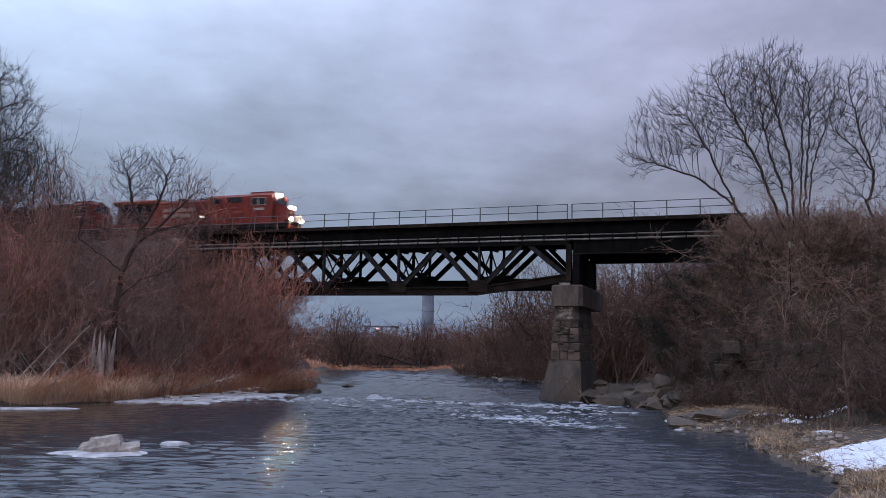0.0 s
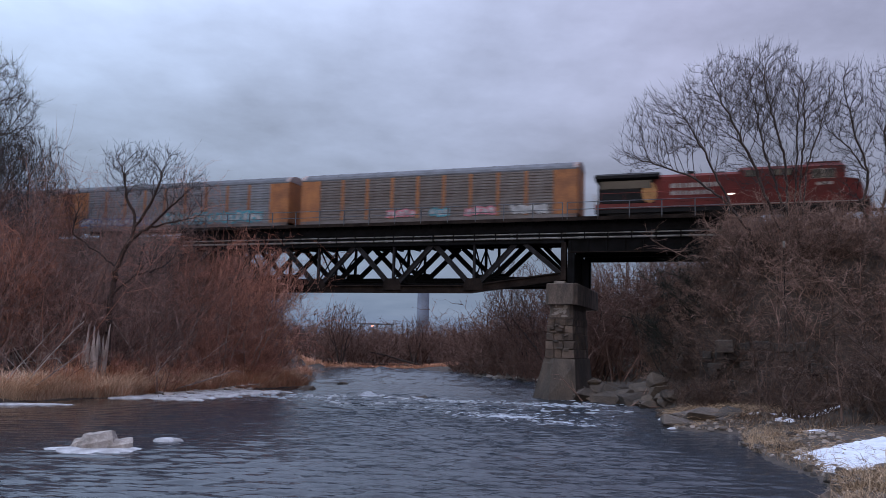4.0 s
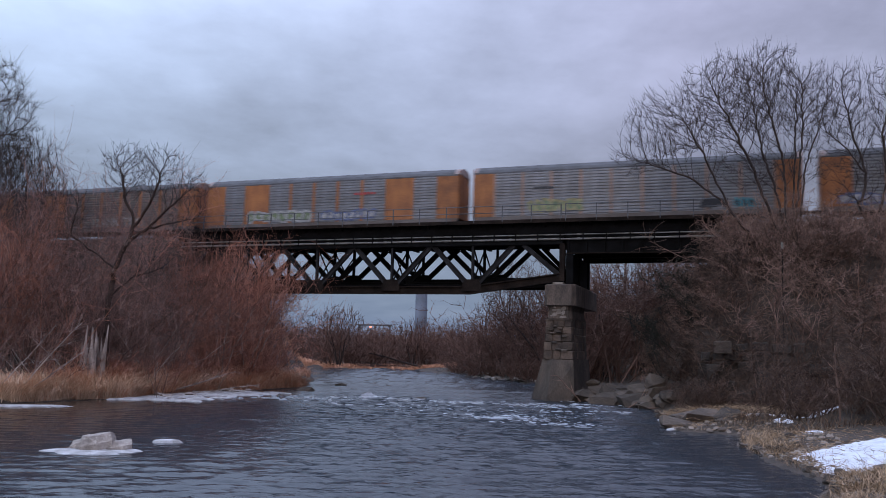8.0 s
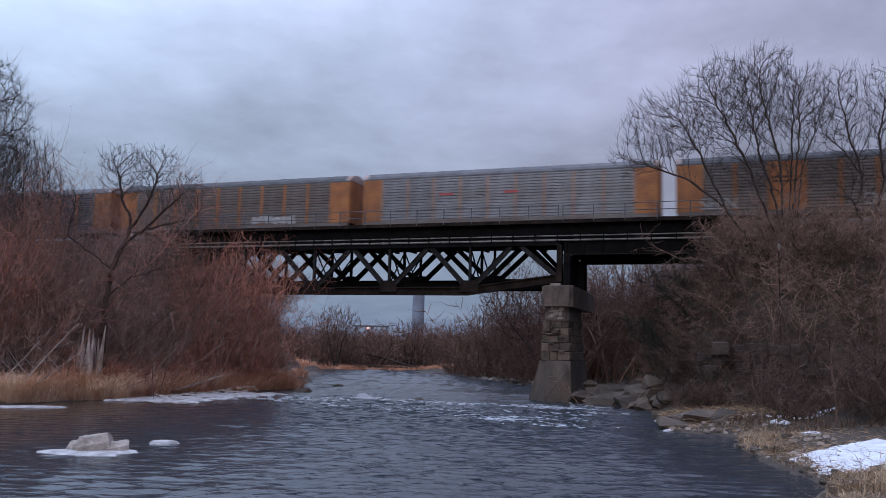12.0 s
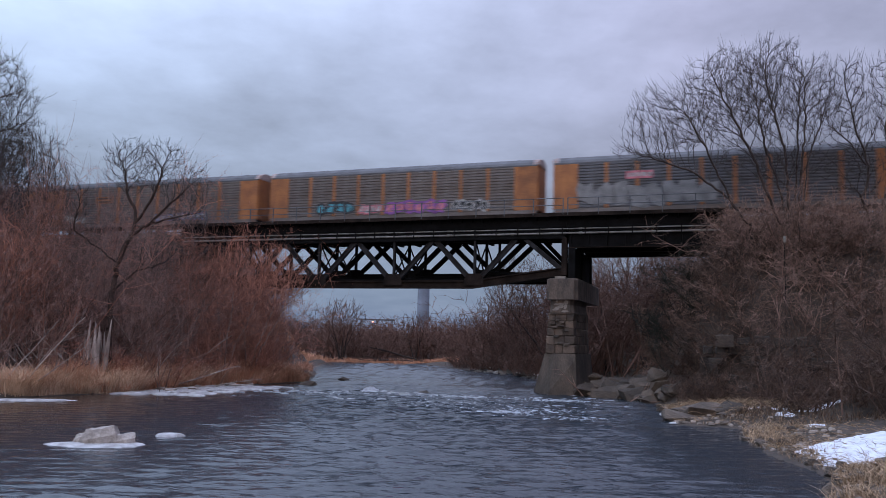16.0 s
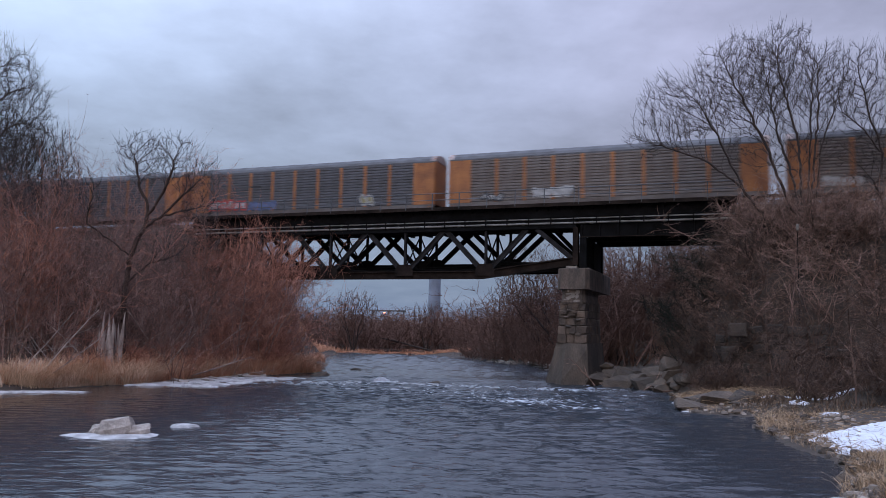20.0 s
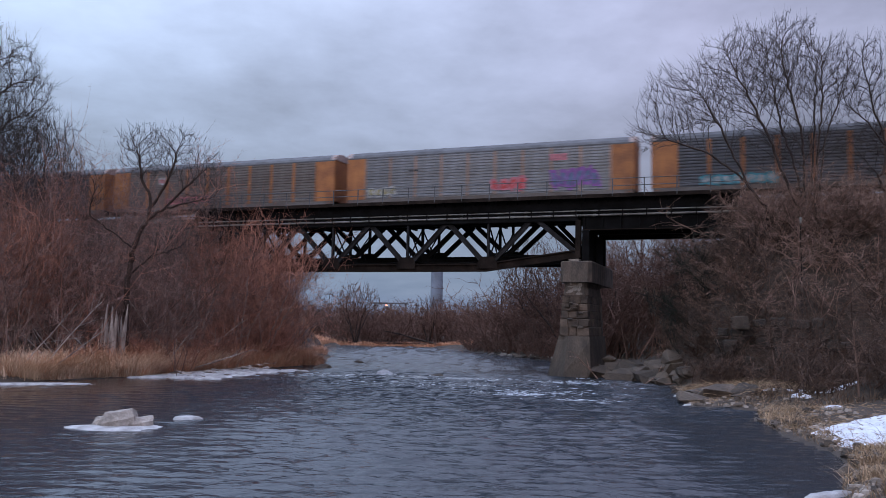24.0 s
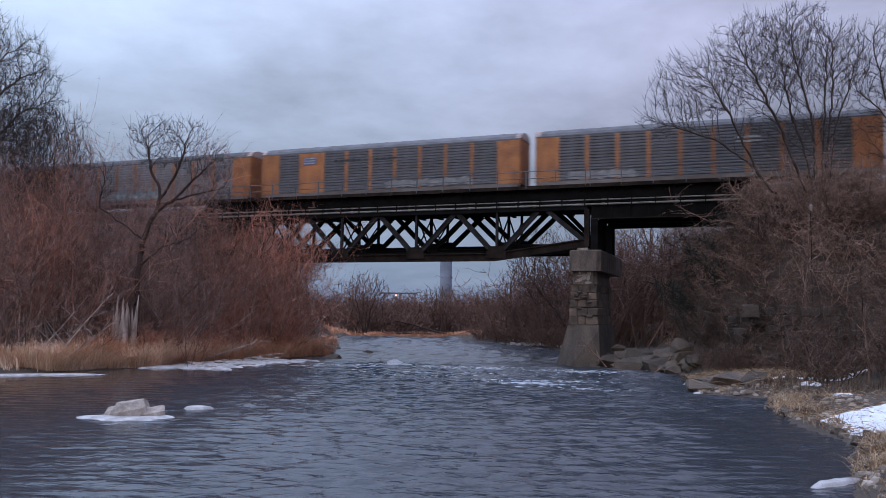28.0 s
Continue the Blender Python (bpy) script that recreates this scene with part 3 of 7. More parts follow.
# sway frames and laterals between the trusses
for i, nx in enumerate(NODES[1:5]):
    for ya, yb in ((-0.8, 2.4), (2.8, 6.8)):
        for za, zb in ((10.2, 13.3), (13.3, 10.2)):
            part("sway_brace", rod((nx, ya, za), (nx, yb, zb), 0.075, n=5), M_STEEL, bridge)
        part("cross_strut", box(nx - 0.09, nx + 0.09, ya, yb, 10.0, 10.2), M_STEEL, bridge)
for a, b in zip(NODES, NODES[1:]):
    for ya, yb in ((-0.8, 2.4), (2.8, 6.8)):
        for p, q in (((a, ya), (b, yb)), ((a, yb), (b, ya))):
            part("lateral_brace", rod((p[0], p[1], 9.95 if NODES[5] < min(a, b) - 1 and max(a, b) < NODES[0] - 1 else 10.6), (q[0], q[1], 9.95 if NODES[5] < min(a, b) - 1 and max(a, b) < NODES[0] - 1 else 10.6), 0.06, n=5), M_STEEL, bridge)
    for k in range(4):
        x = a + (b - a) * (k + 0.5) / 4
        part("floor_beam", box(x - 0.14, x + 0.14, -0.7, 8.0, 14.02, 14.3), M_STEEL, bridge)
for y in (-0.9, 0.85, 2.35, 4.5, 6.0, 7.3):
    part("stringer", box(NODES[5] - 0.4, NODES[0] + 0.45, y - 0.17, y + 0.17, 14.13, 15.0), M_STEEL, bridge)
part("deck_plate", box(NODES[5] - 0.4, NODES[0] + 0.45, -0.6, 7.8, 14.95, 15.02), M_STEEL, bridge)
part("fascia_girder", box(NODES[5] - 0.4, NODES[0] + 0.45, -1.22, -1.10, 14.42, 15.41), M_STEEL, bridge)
# brackets that carry the footway
for i in range(40):
    x = NODES[0] - 0.2 - i * 1.0
    if i == 0:
        bracket = part("footway_bracket", prism([[(k, -1.78, 15.28), (k, -1.78, 15.40), (k, -0.72, 15.40), (k, -0.72, 14.75)] for k in (-0.05, 0.05)]), M_STEEL, bridge, m=pose(x, 0, 0))
    else:
        again(bracket, pose(x, 0, 0))

# plate girder span to the right-hand bank
girder = thing("plate_girder_span", B.copy(), "dark riveted plate girder span beyond the pier", "bridge")
for y in (-1.0, 2.6, 7.0):
    part("girder_web", box(12.5, 25.4, y - 0.05, y + 0.05, 12.67, 14.05), M_STEEL, girder)
    part("top_flange", box(12.5, 25.4, y - 0.26, y + 0.26, 14.05, 14.12), M_STEEL, girder)
    part("bottom_flange", box(12.5, 25.4, y - 0.26, y + 0.26, 12.60, 12.67), M_CHORD if y < 0 else M_STEEL, girder)
    for i in range(9):
        x = 12.7 + i * 1.55
        st = part("stiffener", box(x - 0.06, x + 0.06, y - 0.2, y - 0.05, 12.67, 14.05), M_STEEL, girder)
for y in (-0.9, 0.85, 2.35, 4.5, 6.0, 7.3):
    part("stringer", box(12.45, 25.4, y - 0.17, y + 0.17, 14.13, 15.0), M_STEEL, girder)
part("deck_plate", box(12.45, 25.4, -0.6, 7.8, 14.95, 15.02), M_STEEL, girder)
part("fascia_girder", box(12.36, 25.4, -1.22, -1.10, 14.42, 15.41), M_STEEL, girder)
for i in range(13):
    again(bracket, pose(12.7 + i * 1.0, 0, 0), girder)
for y in (-0.9, 2.6, 7.0):
    part("bearing_column", box(12.5, 13.12, y - 0.35, y + 0.35, 9.92, 12.58, 0.03), M_STEEL, girder)
# solid plate added between the columns, standing in for bearing steel in shadow
part("bent_plate", box(12.62, 13.0, -0.5, 7.2, 10.0, 12.58), M_STEEL, girder)

# footway along the near side, with its handrail
footway = thing("footway", B.copy(), "narrow planked footway bracketed off the bridge deck", "walkway")
for i in range(27):
    x0 = -30 + i * 2.1
    part("plank_panel", box(x0 + 0.01, x0 + 2.09, -1.80, -0.62, 15.42, 15.55, 0.01), M_WALK, footway)
part("edge_angle", box(-30, 26.7, -1.86, -1.80, 15.30, 15.62), M_CHORD, footway)
handrail = thing("handrail", B.copy(), "grey pipe handrail with two rails and slim posts", "railing")
posts = [12.15, 12.56] + [12.15 - 2.65 * k for k in range(1, 16)] + [12.56 + 2.65 * k for k in range(1, 6)]
p0 = part("post", box(-0.045, 0.045, -0.03, 0.03, 15.40, 16.92), M_RAIL, handrail, m=pose(posts[0], -1.83, 0))
for x in posts[1:]:
    again(p0, pose(x, -1.83, 0))
for xa, xb in ((-27.6, 12.15), (12.56, 25.8)):
    for z in (16.90, 16.28):
        part("rail", rod((xa, -1.83, z), (xb, -1.83, z), 0.034, n=6), M_RAIL, handrail)
far_rail = thing("handrail", B @ pose(0, 10.4, 0), "grey pipe handrail on the far side of the deck", "railing")
for x in posts:
    again(p0, pose(x, -1.83, 0), far_rail)
for z in (16.90, 16.28):
    part("rail", rod((-27.6, -1.83, z), (25.8, -1.83, z), 0.034, n=6), M_RAIL, far_rail)

conduit = thing("conduit_pair", B.copy(), "two pale pipes clamped along the bridge below the deck", "pipe")
for z, r in ((14.27, 0.055), (13.88, 0.085)):
    prev = -29.0
    for u in np.append(np.arange(-23, 24, 6.1), 25.3):
        part("pipe", rod((prev, -1.32, z), (u - 0.02, -1.32, z), r), M_PIPE, conduit)
        part("coupling", rod((u - 0.15, -1.32, z), (u + 0.12, -1.32, z), r * 1.35), M_PIPE, conduit)
        prev = float(u)
for u in np.arange(-28, 25.2, 2.0):
    part("clamp", box(u - 0.05, u + 0.05, -1.42, -1.26, 13.72, 14.40), M_STEEL, conduit)

track = tagged(new("railway_track"), "worn steel rails on dark timber ties", "track")
track.matrix_basis = B.copy()
for y in (0.88, 2.32):
    part("rail", box(-330, 330, y - 0.035, y + 0.035, 15.10, RAIL, 0.008), M_WHEEL, track)
t0 = part("tie", box(-0.115, 0.115, 0.2, 3.0, 15.03, 15.10), M_TIE, track, m=pose(-30, 0, 0))
for i in range(1, 102):
    again(t0, pose(-30 + i * 0.55, 0, 0))

# ---------------------------------------------------------------- piers and abutments
pier = thing("stone_pier", B @ pose(12.1, 0, 0), "weathered stone bridge pier with concrete cap and flared base", "pier")


def plan_ring(w0, w1, y0, y1, z, nose):
    """A pier outline: blunt wedge towards the standing point."""
    return [(w0 + nose, y0, z), (w1 - nose, y0, z), (w1, y0 + nose * 1.2, z), (w1, y1, z), (w0, y1, z), (w0, y0 + nose * 1.2, z)]


bm = prism([plan_ring(-1.30, 1.40, -2.2, 9.0, 8.05, 0.32), plan_ring(-1.30, 1.40, -2.2, 9.0, 9.78, 0.32), plan_ring(-1.22, 1.32, -2.1, 8.9, 9.86, 0.30)])
part("cap", bm, M_CONC, pier, "square concrete cap stained by water")
part("neck", prism([plan_ring(-1.10, 1.05, -1.9, 4.7, 6.85, 0.25), plan_ring(-1.0, 0.95, -1.85, 4.6, 7.6, 0.25), plan_ring(-1.06, 1.02, -1.9, 4.7, 8.05, 0.25)]), M_CONC, pier, "stained patched concrete neck")
part("core", prism([plan_ring(-1.2, 1.15, -1.95, 4.7, 3.2, 0.3), plan_ring(-1.0, 0.92, -1.72, 4.6, 6.86, 0.28)]), M_STONE, pier)
part("base", prism([[(-2.75, -1.2, -1.0), (-0.75, -3.4, -1.0), (1.5, -2.4, -1.0), (1.6, 5.4, -1.0), (-2.75, 5.4, -1.0)],
                    [(-2.45, -1.2, 0.35), (-0.7, -3.2, 0.35), (1.45, -2.4, 0.35), (1.55, 5.3, 0.35), (-2.45, 5.3, 0.35)],
                    [(-1.62, -1.5, 3.0), (-0.5, -2.45, 3.0), (1.3, -2.2, 3.0), (1.35, 5.1, 3.0), (-1.62, 5.1, 3.0)],
                    [(-1.5, -1.5, 3.45), (-0.45, -2.3, 3.45), (1.25, -2.1, 3.45), (1.3, 5.0, 3.45), (-1.5, 5.0, 3.45)]]), M_BASE, pier, "flared concrete base with a cutwater edge")
part("ledge", prism([plan_ring(-1.16, 1.10, -1.98, 4.7, 6.80, 0.26), plan_ring(-1.18, 1.12, -2.0, 4.7, 6.95, 0.26)]), M_STONE, pier, "dark drip ledge under the neck")
rs = random.Random(8)
for i in range(16):       # lime that seeped from the joints under the cap
    x, z = rs.uniform(-0.72, 0.62), rs.uniform(7.0, 7.95)
    w, h = rs.uniform(0.10, 0.34), rs.uniform(0.05, 0.16)
    bm = prism([[(x + w * math.cos(k * 0.698) * rs.uniform(0.6, 1.1), y, z + h * math.sin(k * 0.698) * rs.uniform(0.6, 1.1)) for k in range(9)] for y in (-1.935, -1.86)])
    part("lime_crust", bm, M_PALECONC, pier, "pale lime crust")
z = 3.45
for c in range(5):
    hgt = (0.78, 0.7, 0.66, 0.64, 0.62)[c]
    f = (z - 3.45) / 3.4
    w0, w1, y0 = -1.34 + 0.26 * f, 1.22 - 0.20 * f, -2.08 + 0.22 * f
    cut = [w0, w0 + (w1 - w0) * rs.uniform(0.25, 0.4), w0 + (w1 - w0) * rs.uniform(0.55, 0.75), w1]
    for a, b in zip(cut, cut[1:]):
        k = rs.uniform(-0.05, 0.04)
        part("stone", ashlar(a + 0.005, b - 0.005, y0 + k, y0 + 0.7, z + 0.005, z + hgt - 0.005, rs, 0.06), M_STONE, pier)
    y = y0 + 0.72
    while y < 4.4:
        ln_ = rs.uniform(0.9, 1.5)
        for xa, xb in ((w1 - 0.55, w1 + rs.uniform(-0.03, 0.05)), (w0 - rs.uniform(-0.03, 0.05), w0 + 0.55)):
            part("stone", ashlar(xa, xb, y + 0.005, min(y + ln_, 4.9) - 0.005, z + 0.005, z + hgt - 0.005, rs), M_STONE, pier)
        y += ln_
    z += hgt
for i in range(9):       # weathered-out stones and repairs on the shaft's face
    x, z = rs.uniform(-0.9, 0.5), rs.uniform(3.7, 6.5)
    part("patch_stone", ashlar(x, x + rs.uniform(0.25, 0.5), -2.16, -1.8, z, z + rs.uniform(0.12, 0.25), rs, 0.03), M_BASE if i % 2 else M_STONE, pier)
for y in (-1.0, 2.6, 7.0):
    part("bearing_block", box(-0.72, 0.22, y - 0.42, y + 0.42, 9.86, 10.1, 0.02), M_PALECONC, pier, "pale bearing block under the truss end")
part("bearing_block", box(0.4, 1.25, -1.3, 8.0, 9.84, 9.93), M_CONC, pier)

for u, nm in ((27.4, 1), (-29.9, -1)):
    ab = thing("abutment", B @ pose(u, 0, 0), "dark coursed stone abutment at the embankment's end", "abutment")
    part("core", box(-1.9, 1.9, -2.2, 9.2, -1, 14.1), M_DARKROCK, ab)
    z = 3.0
    while z < 13.6:
        y = -2.3
        while y < 9.0:
            ln_ = rs.uniform(1.0, 1.7)
            x = -1.9 * nm
            part("stone", box(min(x, x - 0.18 * nm), max(x, x - 0.18 * nm), y + 0.02, min(y + ln_, 9.2) - 0.02, z + 0.02, z + 0.68, 0.04), M_DARKROCK, ab)
            y += ln_
        z += 0.72
    for i in range(15):
        for j in range(3):
            part("stone", box(-1.85 + j * 1.25, -0.65 + j * 1.25, -2.34, -2.2, 3 + i * 0.72, 3.66 + i * 0.72, 0.03), M_DARKROCK, ab)
    part("seat", box(-2.0, 2.0, -2.3, 9.3, 14.1, 14.45, 0.04), M_CONC, ab)

# ---------------------------------------------------------------- plants


def tube_mesh(name, segs, mat, sides=4, parent=None):
    """Tapered tubes from (p, q, r0, r1) rows; r1 = 0 ends in a point."""
    a = np.array([(*s[0], *s[1], s[2], s[3]) for s in segs])
    p, q, r0, r1 = a[:, 0:3], a[:, 3:6], a[:, 6:7], a[:, 7:8]
    d = q - p
    d /= np.linalg.norm(d, axis=1, keepdims=True) + 1e-9
    ref = np.where(np.abs(d[:, 2:3]) > 0.8, np.array([[1.0, 0, 0]]), np.array([[0, 0, 1.0]]))
    s = np.cross(d, ref)
    s /= np.linalg.norm(s, axis=1, keepdims=True) + 1e-9
    t = np.cross(d, s)
    ang = [2 * math.pi * i / sides for i in range(sides)]
    low = np.stack([p + (s * math.cos(g) + t * math.sin(g)) * r0 for g in ang], 1)
    verts, faces, base = [], [], 0
    cone = (r1[:, 0] <= 1e-6)
    tl, tp = low[~cone], np.stack([q + (s * math.cos(g) + t * math.sin(g)) * r1 for g in ang], 1)[~cone]
    n = len(tl)
    if n:
        verts.append(np.concatenate([tl, tp], 1).reshape(-1, 3))
        k = np.arange(n)[:, None] * sides * 2
        faces += np.concatenate([np.stack([k[:, 0] + i, k[:, 0] + (i + 1) % sides, k[:, 0] + sides + (i + 1) % sides, k[:, 0] + sides + i], 1) for i in range(sides)]).tolist()
        base = n * sides * 2
    cl, cq = low[cone], q[cone]
    n = len(cl)
    if n:
        verts.append(np.concatenate([cl, cq[:, None, :]], 1).reshape(-1, 3))
        k = np.arange(n) * (sides + 1) + base
        faces += np.concatenate([np.stack([k + i, k + (i + 1) % sides, k + sides], 1) for i in range(sides)]).tolist()
    return raw(name, np.concatenate(verts), faces, mat, parent)


def rand_dir(rg):
    v = Vector((rg.gauss(0, 1), rg.gauss(0, 1), rg.gauss(0, 1)))
    return v.normalized()


def grow(rg, p, d, length, r, level, spec, out):
    """spec per level: steps, wiggle, lift, children, child length, child angle, tip taper."""
    steps, wiggle, lift, kids, klen, kang, tip = spec[level]
    p, d = Vector(p), Vector(d).normalized()
    last = level == len(spec) - 1
    for i in range(steps):
        d = (d + rand_dir(rg) * wiggle + Vector((0, 0, lift))).normalized()
        q = p + d * (length / steps)
        ra = r * (1 - (1 - tip) * i / steps)
        rb = 0.0 if (last and i == steps - 1) else r * (1 - (1 - tip) * (i + 1) / steps)
        out[level].append((p.copy(), q.copy(), ra, rb))
        if not last and i >= (1 if steps > 2 and level == 0 else 0):
            for _ in range(int(kids) + (rg.random() < kids % 1)):
                side = (rand_dir(rg) - d * rand_dir(rg).dot(d)).normalized()
                side = (side - d * side.dot(d)).normalized()
                ang = kang * rg.uniform(0.7, 1.3)
                cd = d * math.cos(ang) + side * math.sin(ang)
                grow(rg, p.lerp(q, rg.random()), cd, length * klen * rg.uniform(0.6, 1.15) * (1 - 0.45 * i / steps), max(rb, ra * 0.5) * rg.uniform(0.45, 0.65), level + 1, spec, out)
        p = q
    return p


def ground_at(x, y, sink=0.15):
    return ground_height(x, y) - sink


def colonise(seed, stems, clouds, step, reach, kill, lift, dense):
    """Branches that grow from given stems towards points strewn through the crown."""
    nr = np.random.default_rng(seed)
    pos, par, own = [], [], []
    for k, stem in enumerate(stems):
        pts = [np.array(p, float) for p in stem]
        if k and pos:
            d = np.linalg.norm(np.array(pos) - pts[0], axis=1)
            j = int(d.argmin())
            prev = j if d[j] < 0.8 else -1
        else:
            prev = -1
        for a, b in zip(pts, pts[1:]):
            n = max(1, int(np.linalg.norm(b - a) / step))
            for i in range(n + 1 if prev == -1 else n):
                f = i / n if prev == -1 else (i + 1) / n
                pos.append(a + (b - a) * f + nr.normal(0, 0.07 * step ** 0.5, 3) * (f > 0))
                par.append(prev)
                own.append(k)
                prev = len(pos) - 1
    base = len(pos)
    foot = np.mean([s[0] for s in stems if s[0][2] < stems[0][0][2] + 2], axis=0)
    aim = []
    for cx_, cy_, cz_, rx, ry, rz, n in clouds:
        n = int(n * dense)
        v = nr.normal(0, 1, (n, 3))
        v /= np.linalg.norm(v, axis=1, keepdims=True)
        aim.append(v * (nr.random((n, 1)) ** 0.42) * (rx, ry, rz) + (cx_, cy_, cz_))
    aim = np.concatenate(aim)
    P = np.array(pos)
    dist = np.linalg.norm(aim[:, None] - P[None], axis=2)
    near, nd_ = dist.argmin(1), dist.min(1)
    heads, kids = [v for v in P], {}
    for _ in range(90):
        act = np.nonzero(nd_ < reach)[0]
        if not len(act):
            break
        pull = {}
        for i in act:
            pull.setdefault(int(near[i]), []).append(i)
        fresh = []
        for j, ids in pull.items():
            kids[j] = kids.get(j, 0) + 1
            if kids[j] > (2 if j >= base else 3):       # a knot: its points are given up
                nd_[ids] = 0.0
                continue
            v = aim[ids] - heads[j]
            v /= np.linalg.norm(v, axis=1, keepdims=True) + 1e-6
            g = v.sum(0) / len(ids) + nr.normal(0, 0.09, 3)
            if par[j] >= 0:
                g += (heads[j] - heads[par[j]]) / step * 0.85
            out = heads[j] - foot
            g += out / (np.linalg.norm(out) + 1e-6) * 0.35
            g[2] += lift
            g /= np.linalg.norm(g) + 1e-6
            fresh.append(heads[j] + g * step)
            par.append(j)
            own.append(own[j])
        if not fresh:
            keep = nd_ > kill
            aim, near, nd_ = aim[keep], near[keep], nd_[keep]
            continue
        heads += fresh
        F = np.array(fresh)
        dd = np.linalg.norm(aim[:, None] - F[None], axis=2)
        m, mi = dd.min(1), dd.argmin(1)
        hit = m < nd_
        near[hit], nd_[hit] = mi[hit] + len(heads) - len(fresh), m[hit]
        keep = nd_ > kill
        aim, near, nd_ = aim[keep], near[keep], nd_[keep]
        if not len(aim):
            break
    return np.array(heads), par, own, base, foot


def bare_tree(name, x, y, seed, stems, clouds, label, step=0.45, reach=5.0, kill=0.42, lift=0.1, dense=3.0, tip=0.010, power=2.4, trunk=0.3, twigs=2.2, twig_len=0.7, bark=None, twig=None):
    """A leafless tree: stems and crown are given from the foot sideways, with heights above the river."""
    rg = random.Random(seed)
    g = ground_at(x, y, 0.3)
    t = thing(name, pose(x, y, g), label, "tree")
    low = lambda p: (p[0], p[1], p[2] - g)
    stems = [[low(p) for p in s] for s in stems]
    P, par, own, base, foot = colonise(seed, stems, [(a, b, c - g, *r) for a, b, c, *r in clouds], step, reach, kill, lift, dense)
    n = len(P)
    acc, rad = [0.0] * n, [0.0] * n
    for i in range(n - 1, -1, -1):
        rad[i] = max(tip, acc[i] ** (1 / power)) if acc[i] else tip
        if par[i] >= 0:
            acc[par[i]] += rad[i] ** power
    rad = [min(r, trunk) for r in rad]
    bags, fine = {}, []
    for i in range(n):
        j = par[i]
        if j < 0:
            continue
        p, q = Vector(P[j]), Vector(P[i])
        row = (p, q, min(rad[j], rad[i] * 1.2), rad[i])
        if i < base:
            bags.setdefault(("trunk", own[i]), []).append(row)
        elif rad[i] > 4.2 * tip:
            bags.setdefault(("limb", own[i]), []).append(row)
        else:
            fine.append(row)
        if rad[i] < 3.4 * tip:
            d = ((q - p).normalized() + (q - Vector(foot)).normalized() * 0.7).normalized()
            for _ in range(int(twigs) + (rg.random() < twigs % 1)):
                e = (d + rand_dir(rg) * 0.55 + Vector((0, 0, lift))).normalized()
                a = p.lerp(q, rg.random())
                k = twig_len * rg.uniform(0.35, 1.0)
                b = a + e * k
                fine.append((a, b, tip * 0.85, 0.0))
                if rg.random() < 0.6:
                    c = a.lerp(b, rg.uniform(0.3, 0.6))
                    fine.append((c, c + (e + rand_dir(rg) * 0.7).normalized() * k * 0.6, tip * 0.7, 0.0))
    for i in set(range(base, n)) - set(par):       # last year's shoots stand out of the crown
        q = Vector(P[i])
        d = ((q - Vector(foot)).normalized() * 0.9 + (q - Vector(P[par[i]])).normalized() * 0.5 + rand_dir(rg) * 0.28 + Vector((0, 0, lift * 2))).normalized()
        k = twig_len * rg.uniform(0.7, 2.2)
        mid = q + d * k * 0.55
        e = (d + rand_dir(rg) * 0.2 + Vector((0, 0, 0.12))).normalized()
        fine += [(q, mid, tip * 0.95, tip * 0.75), (mid, mid + e * k * 0.45, tip * 0.75, 0.0)]
        for _ in range(2):
            a = q.lerp(mid, rg.random())
            fine.append((a, a + (d + rand_dir(rg) * 0.6).normalized() * k * 0.4, tip * 0.7, 0.0))
    for (nm, k), rows in bags.items():
        tube_mesh(nm, rows, bark or M_BARK, 7 if nm == "trunk" else 5, t)
    tagged(tube_mesh("crown", fine, twig or M_BARKTWIG, 3, t), kind="stuff")
    return t


def dome_tree(x, y, seed, top, wide, label, stems=4, lean=0.0, flat=0.5, n=420, **kw):
    """A round-headed tree: stems fan out from the foot into a domed crown."""
    rg = random.Random(seed)
    g = ground_height(x, y)
    h = top - g
    rows = []
    for i in range(stems):
        a = 2 * math.pi * (i + rg.random() * 0.6) / stems
        dx, dy = math.cos(a) * wide * 0.30, math.sin(a) * wide * 0.25
        rows.append([(0.15 * math.cos(a), 0.15 * math.sin(a), g - 0.2), (dx * 0.35 + lean * h * 0.15, dy * 0.35, g + h * 0.22), (dx + lean * h * 0.45, dy, g + h * 0.55)])
    cloud = [(lean * h * 0.6, 0, g + h * (1 - flat / 2 - 0.03), wide / 2, wide * 0.42, h * flat / 2 + 0.2, n), (lean * h * 0.4, 0, g + h * 0.42, wide * 0.34, wide * 0.3, h * 0.22, n // 4)]
    return bare_tree("bare_tree", x, y, seed, rows, cloud, label, **kw)


